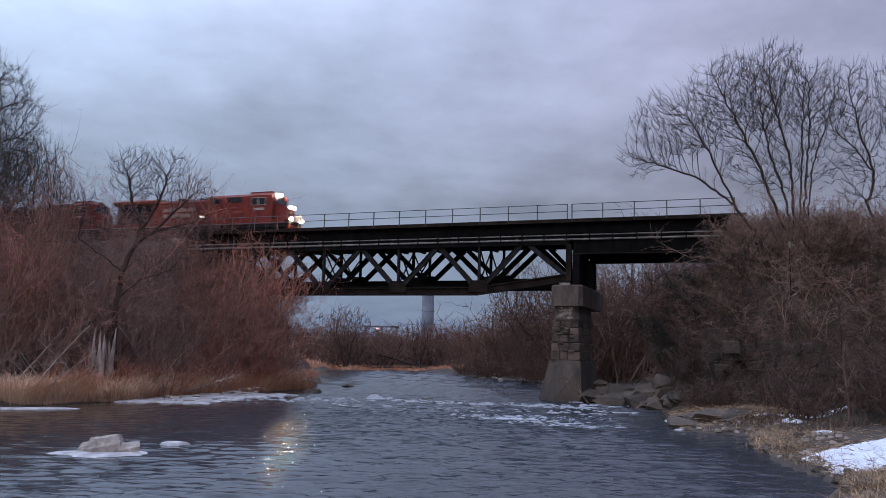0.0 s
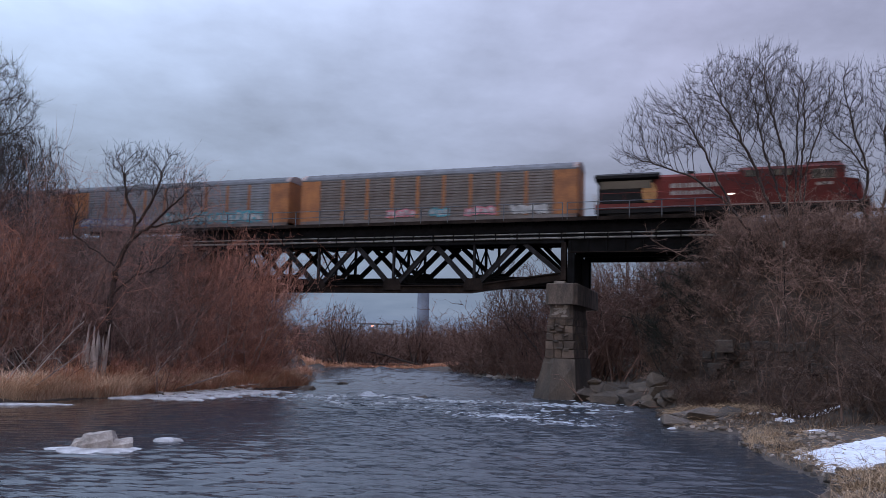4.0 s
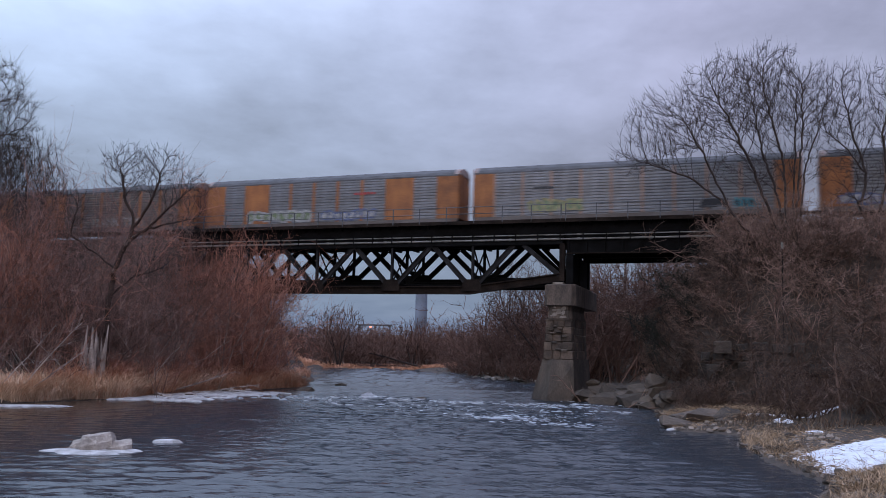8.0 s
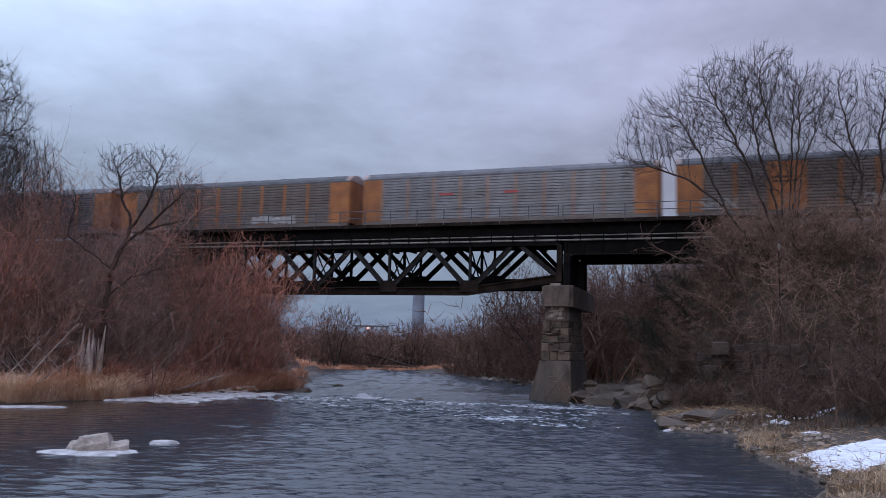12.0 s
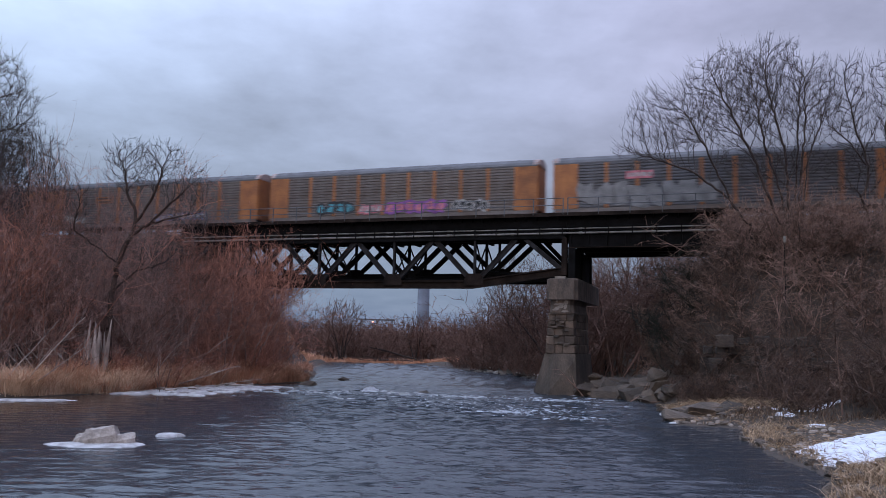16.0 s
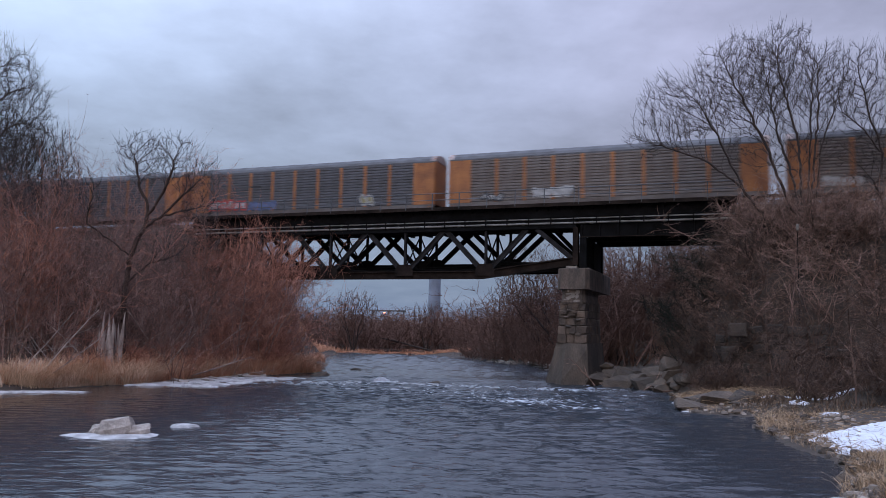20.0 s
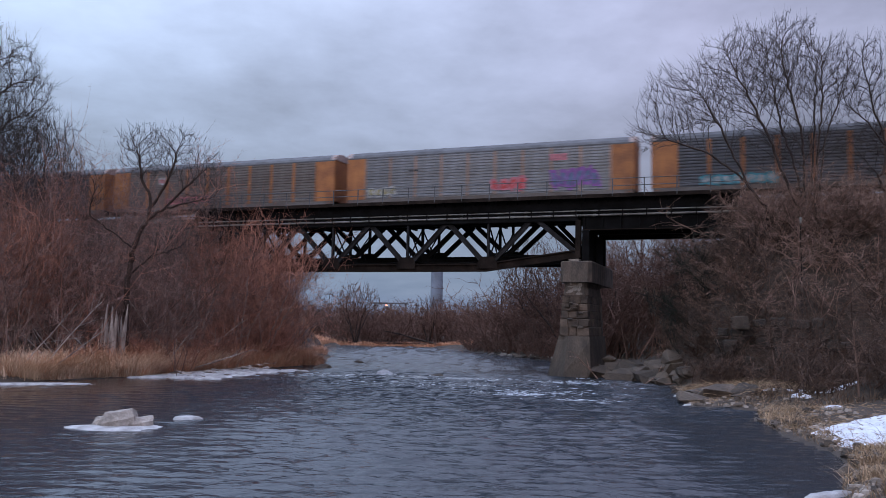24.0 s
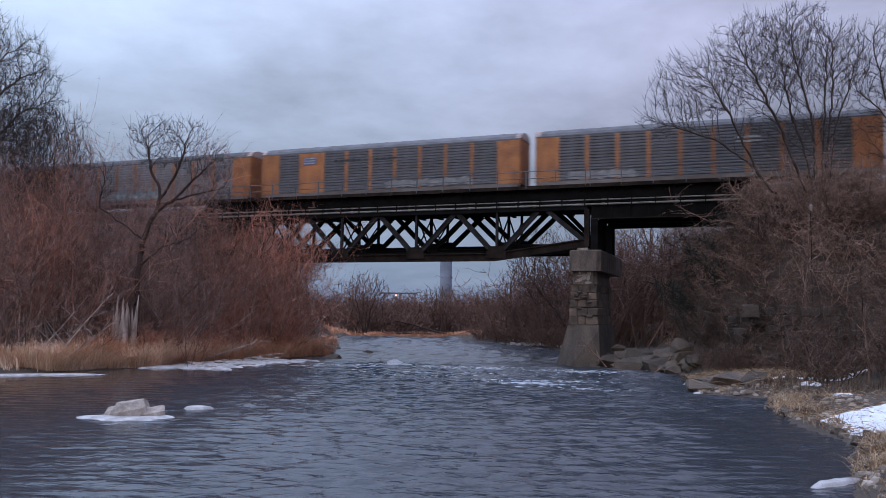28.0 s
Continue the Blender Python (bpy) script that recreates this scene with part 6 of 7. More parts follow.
def locomotive(clean):
    """A wide-cab diesel, nose to the front (+x); every panel, window and light is a part."""
    body = M_RED if clean else M_REDDIRTY
    lo = new("diesel_locomotive")
    part("underframe", box(0.5, 22.2, 0.05, 3.05, 0.90, 1.68, 0.03), M_BLACK, lo)
    part("walkway_edge", box(0.5, 22.0, 0.0, 0.05, 1.30, 1.74), body, lo)
    part("sill_stripe", box(0.6, 21.9, -0.012, 0.0, 1.34, 1.42), M_LETTER, lo)
    part("fuel_tank", box(7.6, 14.2, 0.25, 2.85, 0.35, 1.30, 0.15), M_BLACK, lo)
    # radiator section with its overhanging wings
    rad = part("radiator_body", box(0.7, 5.6, 0.55, 2.55, 1.68, 3.95, 0.03), body if clean else M_BLACK, lo)
    part("radiator_grille", box(0.9, 5.2, 0.50, 0.56, 1.9, 3.1), M_BLACK, rad)
    part("intake", box(0.9, 5.3, 0.46, 0.55, 3.15, 3.85), M_DARKGLASS, rad)
    part("radiator_wing", prism([[(x, 0.05, 4.05), (x, 0.05, 4.30), (x, 0.75, 4.58), (x, 2.35, 4.58), (x, 3.05, 4.30), (x, 3.05, 4.05), (x, 2.55, 3.90), (x, 0.55, 3.90)] for x in (0.45, 6.0)]), body if clean else M_BLACK, lo)
    # engine hood
    hp = lambda x, t: [(x, 0.52, 1.68), (x, 0.52, t - 0.25), (x, 0.80, t), (x, 2.30, t), (x, 2.58, t - 0.25), (x, 2.58, 1.68)]
    hood = part("engine_hood", prism([hp(5.6, 4.30), hp(12.6, 4.30)]), body, lo)
    for i in range(7):
        part("hood_door", box(5.8 + i * 0.95, 6.66 + i * 0.95, 0.495, 0.53, 1.85, 3.75, 0.01), body, hood)
    part("exhaust_stack", box(8.2, 8.9, 1.1, 2.0, 4.3, 4.62, 0.04), M_BLACK, lo)
    part("air_horn", box(10.6, 11.4, 1.3, 1.8, 4.3, 4.5, 0.04), M_BLACK, lo)
    rear = part("equipment_hood", prism([hp(12.4, 4.62), hp(18.0, 4.62)]), body, lo)
    for a, b in ((12.9, 14.0), (14.9, 15.7), (15.8, 16.6)):
        part("vent", box(a, b, 0.47, 0.53, 3.75, 4.32, 0.01), M_DARKGLASS, rear)
    for i in range(4):
        part("hood_door", box(13.0 + i * 1.15, 14.05 + i * 1.15, 0.495, 0.53, 1.85, 3.55, 0.01), body, rear)
    # cab
    cp = lambda x, t: [(x, 0.12, 1.68), (x, 0.12, t - 0.35), (x, 0.55, t), (x, 2.55, t), (x, 2.98, t - 0.35), (x, 2.98, 1.68)]
    cab = part("cab", prism([cp(17.6, 4.68), cp(19.9, 4.70), [(x, y, z) for x, (_, y, z) in zip((20.5, 20.5, 20.1, 20.1, 20.5, 20.5), cp(0, 4.66))]]), body, lo)
    part("cab_roof", box(17.5, 20.2, 0.5, 2.6, 4.68, 4.78, 0.03), M_REDDIRTY, lo)
    for a, b in ((18.0, 18.75), (18.85, 19.65)):
        part("side_window", box(a, b, 0.085, 0.13, 3.35, 4.05, 0.01), M_DARKGLASS, cab)
        part("window_frame", box(a - 0.05, b + 0.05, 0.10, 0.125, 3.30, 4.10), M_LETTER, cab)
    part("windscreen", prism([[(20.34, y, 4.35), (20.54, y, 3.55), (20.50, y, 3.55), (20.30, y, 4.35)] for y in (0.45, 2.65)]), M_DARKGLASS, cab)
    part("nose", prism([[(20.3, 0.55, 1.5), (20.3, 0.55, 3.45), (20.3, 2.55, 3.45), (20.3, 2.55, 1.5)], [(21.5, 0.62, 1.5), (21.5, 0.72, 3.28), (21.5, 2.38, 3.28), (21.5, 2.48, 1.5)], [(21.9, 0.80, 1.5), (21.8, 0.9, 2.9), (21.8, 2.2, 2.9), (21.9, 2.3, 1.5)]]), body, lo)
    part("anticlimber", box(21.7, 22.3, 0.25, 2.85, 1.15, 1.5, 0.04), M_BLACK, lo)
    part("pilot", box(21.9, 22.35, 0.3, 2.8, 0.25, 1.2, 0.05), M_REDDIRTY, lo)
    for x0, x1 in ((22.3, 23.0), (-0.35, 0.6)):
        part("coupler", box(x0, x1, 1.4, 1.7, 0.72, 0.98, 0.04), M_BLACK, lo)
    part("number_board", box(19.95, 20.35, 0.7, 1.25, 4.42, 4.66, 0.02), M_LETTER, cab)
    rg = random.Random(4)
    x = 6.9
    bm = bmesh.new()
    for n in (8, 7):      # two lines of cream lettering as plain blocks
        z, h, x = (3.05, 0.40, 6.9) if n == 8 else (2.42, 0.40, 6.9)
        for i in range(n):
            w = 0.36 if i else 0.50
            box(x, x + w, 0.478, 0.492, z, z + h, bm=bm)
            x += w + 0.13
    part("lettering_bar", bm, M_LETTER, lo)
    part("lettering_bar", box(18.3, 19.5, 0.098, 0.112, 2.78, 3.02), M_LETTER, lo)
    part("marker_light", box(11.65, 11.95, 0.46, 0.50, 2.30, 2.42), M_MARK, lo)
    if not clean:
        part("emblem", prism([[(5.15 + 0.65 * math.cos(a), y, 2.75 + 0.95 * math.sin(a)) for a in [k * math.pi / 6 for k in range(12)]] for y in (0.47, 0.49)]), M_GOLD, lo)
    for y in (0.06, 3.0):
        rail = bmesh.new()
        rod((1.0, y, 2.70), (17.4, y, 2.70), 0.02, n=5, bm=rail)
        part("walkway_rail", rail, M_RED, lo)
        for i in range(9):
            part("stanchion", rod((1.0 + i * 2.05, y, 1.68), (1.0 + i * 2.05, y, 2.70), 0.018, n=5), M_RED, lo)
    for x in (0.35, 22.15):
        for y in (0.3, 1.0, 2.1, 2.8):
            part("end_rail", rod((x, y, 1.5), (x, y, 2.75), 0.03, n=5), M_LETTER, lo)
    for i, x in enumerate((3.9, 18.0)):
        part("truck_frame", box(x - 2.4, x + 2.4, 0.18, 0.40, 0.45, 0.95, 0.05), M_BLACK, lo)
        part("truck_frame", box(x - 2.4, x + 2.4, 2.70, 2.92, 0.45, 0.95, 0.05), M_BLACK, lo)
        for dx in (-1.9, 0, 1.9):
            ax = part("axle", rod((x + dx, 0.5, 0.53), (x + dx, 2.6, 0.53), 0.1), M_WHEEL, lo)
            w = part("wheel", wheel_bm(0.53), M_WHEEL, ax, m=pose(x + dx, 0.78, 0.53))
            again(w, pose(x + dx, 2.32, 0.53, 0, 0, 180))
    return lo


lead = tagged(locomotive(True), "bright red diesel locomotive with lit headlights", "locomotive", "locomotives of the train")
for y in (1.35, 1.75):
    part("headlight", rod((20.38, y, 4.50), (20.42, y, 4.50), 0.10, n=12), M_LAMP, lead, "lit headlight")
    part("light_casing", rod((20.2, y, 4.51), (20.39, y, 4.50), 0.14, n=12), M_BLACK, lead)
for y in (1.2, 1.9):
    part("nose_light", rod((21.88, y, 3.1), (21.92, y, 3.1), 0.10, n=12), M_LAMP, lead, "lit nose light")
    part("light_casing", rod((21.7, y, 3.1), (21.89, y, 3.1), 0.14, n=12), M_BLACK, lead)
for y in (0.55, 2.55):
    part("ditch_light", rod((22.41, y, 1.78), (22.45, y, 1.78), 0.13, n=12), M_DITCH, lead, "lit ditch light")
    part("light_casing", rod((22.2, y, 1.78), (22.42, y, 1.78), 0.17, n=12), M_BLACK, lead)
second = tagged(locomotive(False), "grimy red diesel locomotive with dark radiator end", "locomotive", "locomotives of the train")
# the leading unit is of a longer type
for o in lead.children_recursive:
    if o.name.startswith("wheel"):
        o.matrix_basis.translation.x *= 1.035
    else:
        o.data.transform(Matrix.Diagonal((1.035, 1, 1, 1)))
train += [(lead, -40.1), (second, -63.3)]
for c, u0 in train:
    c.matrix_basis = at_track(u0, 0, RAIL)

# ---------------------------------------------------------------- rocks, ice, snow, debris
rg = random.Random(31)


def angular(seed):
    """A split rock: flat faces meeting in blunt edges."""
    r = random.Random(seed)
    bm = bmesh.new()
    for _ in range(15):
        v = rand_dir(r)
        k = 1.0 / max(abs(v.x), abs(v.y), abs(v.z)) ** 0.6
        bm.verts.new((0.5 * v.x * k, 0.5 * v.y * k, 0.32 + 0.5 * v.z * k))
    hull = bmesh.ops.convex_hull(bm, input=list(bm.verts))
    bmesh.ops.delete(bm, geom=[e for e in hull["geom_interior"] + hull["geom_unused"] if isinstance(e, bmesh.types.BMVert)], context="VERTS")
    bmesh.ops.bevel(bm, geom=list(bm.edges), offset=0.014, segments=1, affect="EDGES", profile=0.5)
    return bm


ROCKS = [angular(s) for s in range(8)]


def rock_mesh(i, mat):
    me = bpy.data.meshes.new("boulder")
    ROCKS[i].to_mesh(me)
    me.materials.append(mat)
    return me


ROCK_GREY = [rock_mesh(i, M_ROCK) for i in range(8)]
ROCK_PALE = [rock_mesh(i, M_PALEROCK) for i in range(8)]


def boulder(x, y, sx, sy, sz, turn, label, group="", pale=False, z=None, name="boulder", tilt=0):
    ob = new(name, rg.choice(ROCK_PALE if pale else ROCK_GREY))
    zz = max(ground_height(x, y), -0.25) - 0.12 * sz if z is None else z
    ob.matrix_basis = Matrix.Translation((x, y, zz)) @ pose(0, 0, 0, tilt, tilt * 0.5, turn) @ Matrix.Diagonal((sx * 1.25, sy * 1.25, sz * 1.35, 1))
    return tagged(ob, label, "rock", group)


for i in range(40):      # riprap at the pier's foot
    y = rg.uniform(59, 71)
    x = max(chain(RIGHT, y), 13.2 if y > 66 else 0) + abs(rg.gauss(0, 1.8)) - 0.3
    s = rg.uniform(0.8, 2.2)
    while ground_height(x, y) > 1.2 and x > chain(RIGHT, y) + 0.2:
        x -= 0.3
    boulder(x, y, s, s * rg.uniform(0.6, 0.9), s * rg.uniform(0.4, 0.7), rg.uniform(0, 360), "angular grey boulder of the bank's riprap", "riprap boulders", tilt=rg.uniform(-18, 18))
for x, y, sx, sy, sz in ((15.2, 67.2, 2.4, 1.6, 1.5), (16.6, 64.6, 2.6, 1.5, 1.0), (17.6, 62.4, 2.2, 1.4, 1.1), (14.3, 47.0, 1.9, 1.4, 0.6), (15.7, 47.2, 2.0, 1.5, 0.8), (16.9, 46.8, 1.6, 1.2, 0.7), (15.0, 48.4, 1.5, 1.1, 0.8), (17.8, 48.0, 1.0, 0.8, 0.6), (14.2, 69.0, 1.4, 1.2, 1.1)):
    boulder(x, y, sx, sy, sz, rg.uniform(-25, 25), "large flat grey slab at the water's edge", "riprap boulders", tilt=rg.uniform(-8, 8))
for x, y, z, s in ((12.9, 68.6, -0.2, 2.3), (14.2, 66.3, -0.2, 2.0), (15.4, 65.9, -0.2, 1.7), (16.9, 66.6, -0.1, 1.9), (18.3, 66.6, 0.0, 1.6), (14.9, 67.6, 0.3, 1.9), (16.6, 67.8, 0.3, 1.6), (18.0, 67.8, 0.4, 1.5), (14.3, 68.9, 0.7, 1.6), (15.7, 69.0, 0.8, 1.5), (17.1, 69.0, 0.8, 1.4), (13.6, 69.6, 1.2, 1.2)):
    boulder(x, y, s * 1.2, s * 0.8, s * rg.uniform(0.36, 0.55), rg.uniform(-35, 35), "tumbled grey boulder at the pier's foot", "riprap boulders", z=z, tilt=rg.uniform(-20, 20))
for i in range(34):
    y = rg.uniform(61.5, 68.5)
    d = rg.uniform(0.2, 3.4)
    s = rg.uniform(0.9, 1.9)
    boulder(max(chain(RIGHT, y), 13.4) + d, y, s, s * rg.uniform(0.5, 0.8), s * rg.uniform(0.25, 0.5), rg.uniform(0, 360), "flat angular slab tumbled on the riprap", "riprap boulders", z=0.2 * d - 0.1, tilt=rg.uniform(-22, 22))
for i in range(70):
    y = rg.uniform(24, 58)
    x = chain(RIGHT, y) + abs(rg.gauss(0, 2.2)) - 0.1
    s = rg.uniform(0.2, 0.65)
    boulder(x, y, s, s * 0.8, s * 0.55, rg.uniform(0, 360), "small grey stone on the shore", "shore stones", name="stone")
for i in range(46):
    y = rg.uniform(78, 118)
    x = chain(RIGHT, y) + abs(rg.gauss(0, 1.0)) - 0.2
    s = rg.uniform(0.35, 1.1)
    boulder(x, y, s, s * 0.8, s * 0.5, rg.uniform(0, 360), "pale stone along the shore beyond the bridge", "far shore stones", i % 3 == 0, name="stone")


def slab(name, m, outline, top, label, seed):
    """An angular block: a foot outline drawn up to a smaller, tilted top."""
    r = random.Random(seed)
    rings = [[(x, y, -0.25) for x, y in outline], [(x * 0.97, y * 0.97, top * 0.45 + r.uniform(-0.06, 0.06)) for x, y in outline],
             [(x * 0.72 + 0.14, y * 0.70 + 0.08, top * (0.92 - 0.10 * x / 0.85) + r.uniform(-0.05, 0.05)) for x, y in outline]]
    bm = prism(rings)
    bmesh.ops.triangulate(bm, faces=bm.faces)
    bmesh.ops.subdivide_edges(bm, edges=bm.edges, cuts=2, use_grid_fill=True)
    for v in bm.verts:
        v.co += Vector((noise.noise(v.co * 4), noise.noise(v.co * 4 + Vector((9, 0, 0))), noise.noise(v.co * 4 + Vector((0, 9, 0))))) * 0.05
    return tagged(part(name, bm, M_PALEROCK, m=m), label, "rock")


slab("boulder", pose(-12.85, 31.6, -0.03, 0, -13, 8), [(-0.72, -0.15), (-0.42, -0.45), (0.2, -0.52), (0.72, -0.30), (0.80, 0.1), (0.45, 0.45), (-0.4, 0.45)], 0.66, "pale angular rock standing out of the river", 3)
slab("boulder", pose(-13.5, 31.7, 0, 0, -24, -18), [(-0.42, -0.2), (0.0, -0.36), (0.42, -0.2), (0.4, 0.25), (-0.2, 0.3)], 0.40, "pale slab leaning on a river rock", 11)
slab("boulder", pose(-11.95, 31.7, -0.02, 0, -7, 20), [(-0.50, -0.25), (0.1, -0.4), (0.46, -0.2), (0.40, 0.3), (-0.2, 0.35)], 0.38, "smaller pale rock beside a river rock", 5)
boulder(-5.45, 67.4, 0.8, 0.6, 0.5, 12, "wet rock in the riffle", z=-0.15)
boulder(-1.0, 66.2, 0.9, 0.6, 0.3, 40, "low wet rock in the riffle", z=-0.1)
boulder(-11.5, 73.2, 1.5, 0.9, 0.45, 20, "low dark rock off the reed point", z=-0.1)
boulder(-9.6, 84.0, 1.2, 0.7, 0.35, 0, "low dark rock in midstream", z=-0.08)
for i in range(16):
    y = rg.uniform(60, 70)
    boulder(chain(LEFT, y) + rg.uniform(-0.4, 2.4), y, rg.uniform(0.4, 1.2), rg.uniform(0.4, 0.8), rg.uniform(0.2, 0.4), rg.uniform(0, 360), "pale stone in the icy shallows", "shallows stones", True, z=-0.05, name="stone")


def plate(name, x, y, rx, ry, thick, seed, mat, label, category, turn=0, z=None, dome=0.0, follow=False):
    """An irregular sheet with rounded rim; follow: it lies on the ground."""
    r = random.Random(seed)
    n, rings = 30, 5
    ph = [r.uniform(0, 6.3) for _ in range(6)]
    out = [1 + 0.20 * math.sin(2 * a + ph[0]) + 0.14 * math.sin(3 * a + ph[1]) + 0.09 * math.sin(5 * a + ph[2]) + 0.07 * math.sin(8 * a + ph[3]) + 0.05 * math.sin(13 * a + ph[4]) for a in [2 * math.pi * i / n for i in range(n)]]
    vs, fs = [], []
    ct, st = math.cos(radians(turn)), math.sin(radians(turn))
    for k in range(rings + 1):
        f = k / rings
        for i in range(n):
            a = 2 * math.pi * i / n
            lx, ly = rx * out[i] * math.cos(a) * f, ry * out[i] * math.sin(a) * f
            px, py = x + lx * ct - ly * st, y + lx * st + ly * ct
            edge = math.sqrt(max(0.0, 1 - f ** 6))
            h = thick * edge + dome * (1 - f * f) + 0.02 * noise.noise(Vector((px * 3, py * 3, 0)))
            if k == rings:
                h = -0.06
            base = (ground_height(px, py) + 0.01) if follow else (0.045 if z is None else z)
            vs.append((px, py, base + h))
    for k in range(rings):
        for i in range(n):
            j = (i + 1) % n
            fs.append((k * n + i, (k + 1) * n + i, (k + 1) * n + j, k * n + j) if k else (i, n + i, n + j))
    return tagged(raw(name, vs, [f for f in fs], mat, smooth=True), label, category)


plate("ice_shelf", -12.75, 31.1, 1.5, 0.95, 0.025, 1, M_ICE, "white ice shelf round a pale river rock", "ice")
plate("ice_floe", -11.1, 34.4, 0.58, 0.35, 0.04, 2, M_ICE, "small white ice floe in still water", "ice", dome=0.05)
plate("ice_shelf", -26.5, 49.3, 3.4, 0.5, 0.05, 3, M_ICE, "thin grey ice along the reed bank", "ice", 20)
for i in range(84):
    y = rg.uniform(57, 69)
    x = chain(LEFT, y) + rg.uniform(0.1, 1.0) ** 1.5 * 5.6
    plate("ice_floe", x, y, rg.uniform(0.3, 1.2), rg.uniform(0.14, 0.42), 0.03, 140 + i, M_ICE, "broken grey-white ice floe off the reed bank", "ice", rg.uniform(-20, 30), dome=rg.uniform(0, 0.05))
for x, y, rx, ry, s in ((17.4, 30.8, 2.9, 4.1, 60), (19.9, 48.0, 1.8, 1.2, 61), (22.6, 47.4, 1.3, 0.8, 62), (19.4, 45.0, 0.5, 0.3, 64), (18.8, 40.2, 0.5, 0.35, 65)):
    plate("snow_patch", x, y, rx, ry, 0.07, s, M_SNOW, "old white snow patch on the bank", "snow", follow=True, dome=0.04)
plate("ice_shelf", 14.3, 45.9, 1.2, 0.35, 0.03, 70, M_ICE, "grey ice rim round a shore slab", "ice")
plate("ice_shelf", 16.0, 44.9, 1.2, 0.28, 0.03, 71, M_ICE, "thin ice rim along the stones", "ice")
plate("ice_shelf", 9.9, 21.4, 0.9, 0.28, 0.06, 73, M_ICE, "pale ice rim at the grassy shore", "ice", 30)
plate("ice_shelf", 14.7, 51.6, 0.4, 0.7, 0.03, 72, M_ICE, "thin ice rim along the stones", "ice")


def foam(spots, seed, label, k=1.0):
    """Broken crests: low rounded ridges, each torn into small lumps."""
    r = random.Random(seed)
    bm = bmesh.new()
    for x, y, w, n in spots:
        for _ in range(n * 2 // 5):
            cx_ = x + r.gauss(0, w * 0.6)
            cy_ = y + 0.22 * w * math.sin(cx_ * 1.7 + y) + r.gauss(0, w * 0.24) + (0.6 * w if r.random() < 0.3 else 0)
            L, D, H = r.uniform(0.08, 0.42) * k, r.uniform(0.012, 0.045) * k, r.uniform(0.0, 0.04) * k
            t = r.uniform(-0.35, 0.35)
            ring = lambda f, zz: [(cx_ + L * f * math.cos(a) * math.cos(t) - D * f * math.sin(a) * math.sin(t), cy_ + L * f * math.cos(a) * math.sin(t) + D * f * math.sin(a) * math.cos(t), zz) for a in [2 * math.pi * i / 7 for i in range(7)]]
            prism([ring(1.0, -0.05), ring(0.8, 0.03 + H * 0.5), ring(0.3, 0.03 + H)], bm)
    return tagged(part("white_water", bm, M_FOAM), label, "foam", kind="stuff")


crests = []
crests.append(foam([(3.8, 50.8, 1.7, 120), (4.4, 50.2, 0.9, 90), (6.4, 48.4, 2.0, 110), (8.0, 46.2, 1.3, 50), (1.8, 52.5, 1.2, 30)], 1, "white broken crests of a standing wave"))
crests.append(foam([(9.5, 61.5, 2.4, 90), (12.0, 63.5, 2.0, 70), (7.0, 62.5, 2.2, 70), (12.6, 57.0, 1.5, 40), (9.0, 56.0, 2.0, 50), (3.0, 62.5, 2.4, 70), (11.0, 68.0, 1.6, 50)], 2, "white riffle below the pier"))
crests.append(foam([(-5.4, 66.4, 0.7, 80), (-2.0, 65.0, 2.6, 80), (-9.0, 64.5, 2.4, 60), (-13.0, 62.0, 2.0, 40), (-7, 59, 2.6, 30)], 3, "white water round the midstream rock"))

splash = foam([(-5.4, 66.9, 0.32, 90)], 7, "white splash over a midstream rock", 1.3)
splash.data.transform(Matrix.Diagonal((1, 1, 4.5, 1)))
crests.append(splash)

# broken stone wall in the brush
wall = thing("dry_stone_wall", at_track(23.2, -11.9, 0), "ruined dark block wall half hidden in brush", "wall")
z = 1.2
for c in range(6):
    x = rg.uniform(0.0, 0.9) + c * 0.2
    while x < 10.5 - c * 0.5:
        w = rg.uniform(0.7, 1.5)
        if rg.random() < 0.8:
            part("block", ashlar(x, x + w * rg.uniform(0.7, 0.97), rg.uniform(-0.35, 0.3), 0.9, z + rg.uniform(-0.08, 0.05), z + rg.uniform(0.45, 0.66), rg, 0.09), M_DARKROCK, wall)
        x += w
    z += 0.66
part("core", box(0.6, 9.6, 0.75, 1.4, -0.5, 3.6), M_DARKROCK, wall)
part("block", ashlar(1.7, 2.8, -0.45, 0.7, 4.35, 5.15, rg, 0.08), M_ROCK, wall, "pale block on the wall's top")

# pebbles and broken stone along the right-hand shore
pv, pf = [], []
rp = random.Random(63)
for _ in range(2400):
    y = rp.uniform(19, 57)
    x = chain(RIGHT, y) + rp.random() ** 1.2 * 4.2 + 0.2
    big = rp.random() ** 3.2
    k, sx, sy, sz = len(pv), 0.03 + 0.17 * big, 0.03 + 0.13 * big, 0.02 + 0.08 * big
    z = max(ground_height(x, y), -0.05)
    a = rp.uniform(0, 6.28)
    for j in range(5):
        w = a + j * 1.257
        pv.append((x + sx * math.cos(w) * rp.uniform(0.8, 1.2), y + sy * math.sin(w) * rp.uniform(0.8, 1.2), z - 0.03))
    for j in range(5):
        w = a + j * 1.257
        pv.append((x + sx * 0.7 * math.cos(w), y + sy * 0.7 * math.sin(w), z + sz * rp.uniform(0.7, 1.2)))
    pf += [[k + j, k + (j + 1) % 5, k + 5 + (j + 1) % 5, k + 5 + j] for j in range(5)] + [[k + 5 + j for j in range(5)]]
tagged(raw("shore_pebbles", pv, pf, M_PEBBLE), "grey and pale pebbles strewn along the shore", "pebbles", kind="stuff")

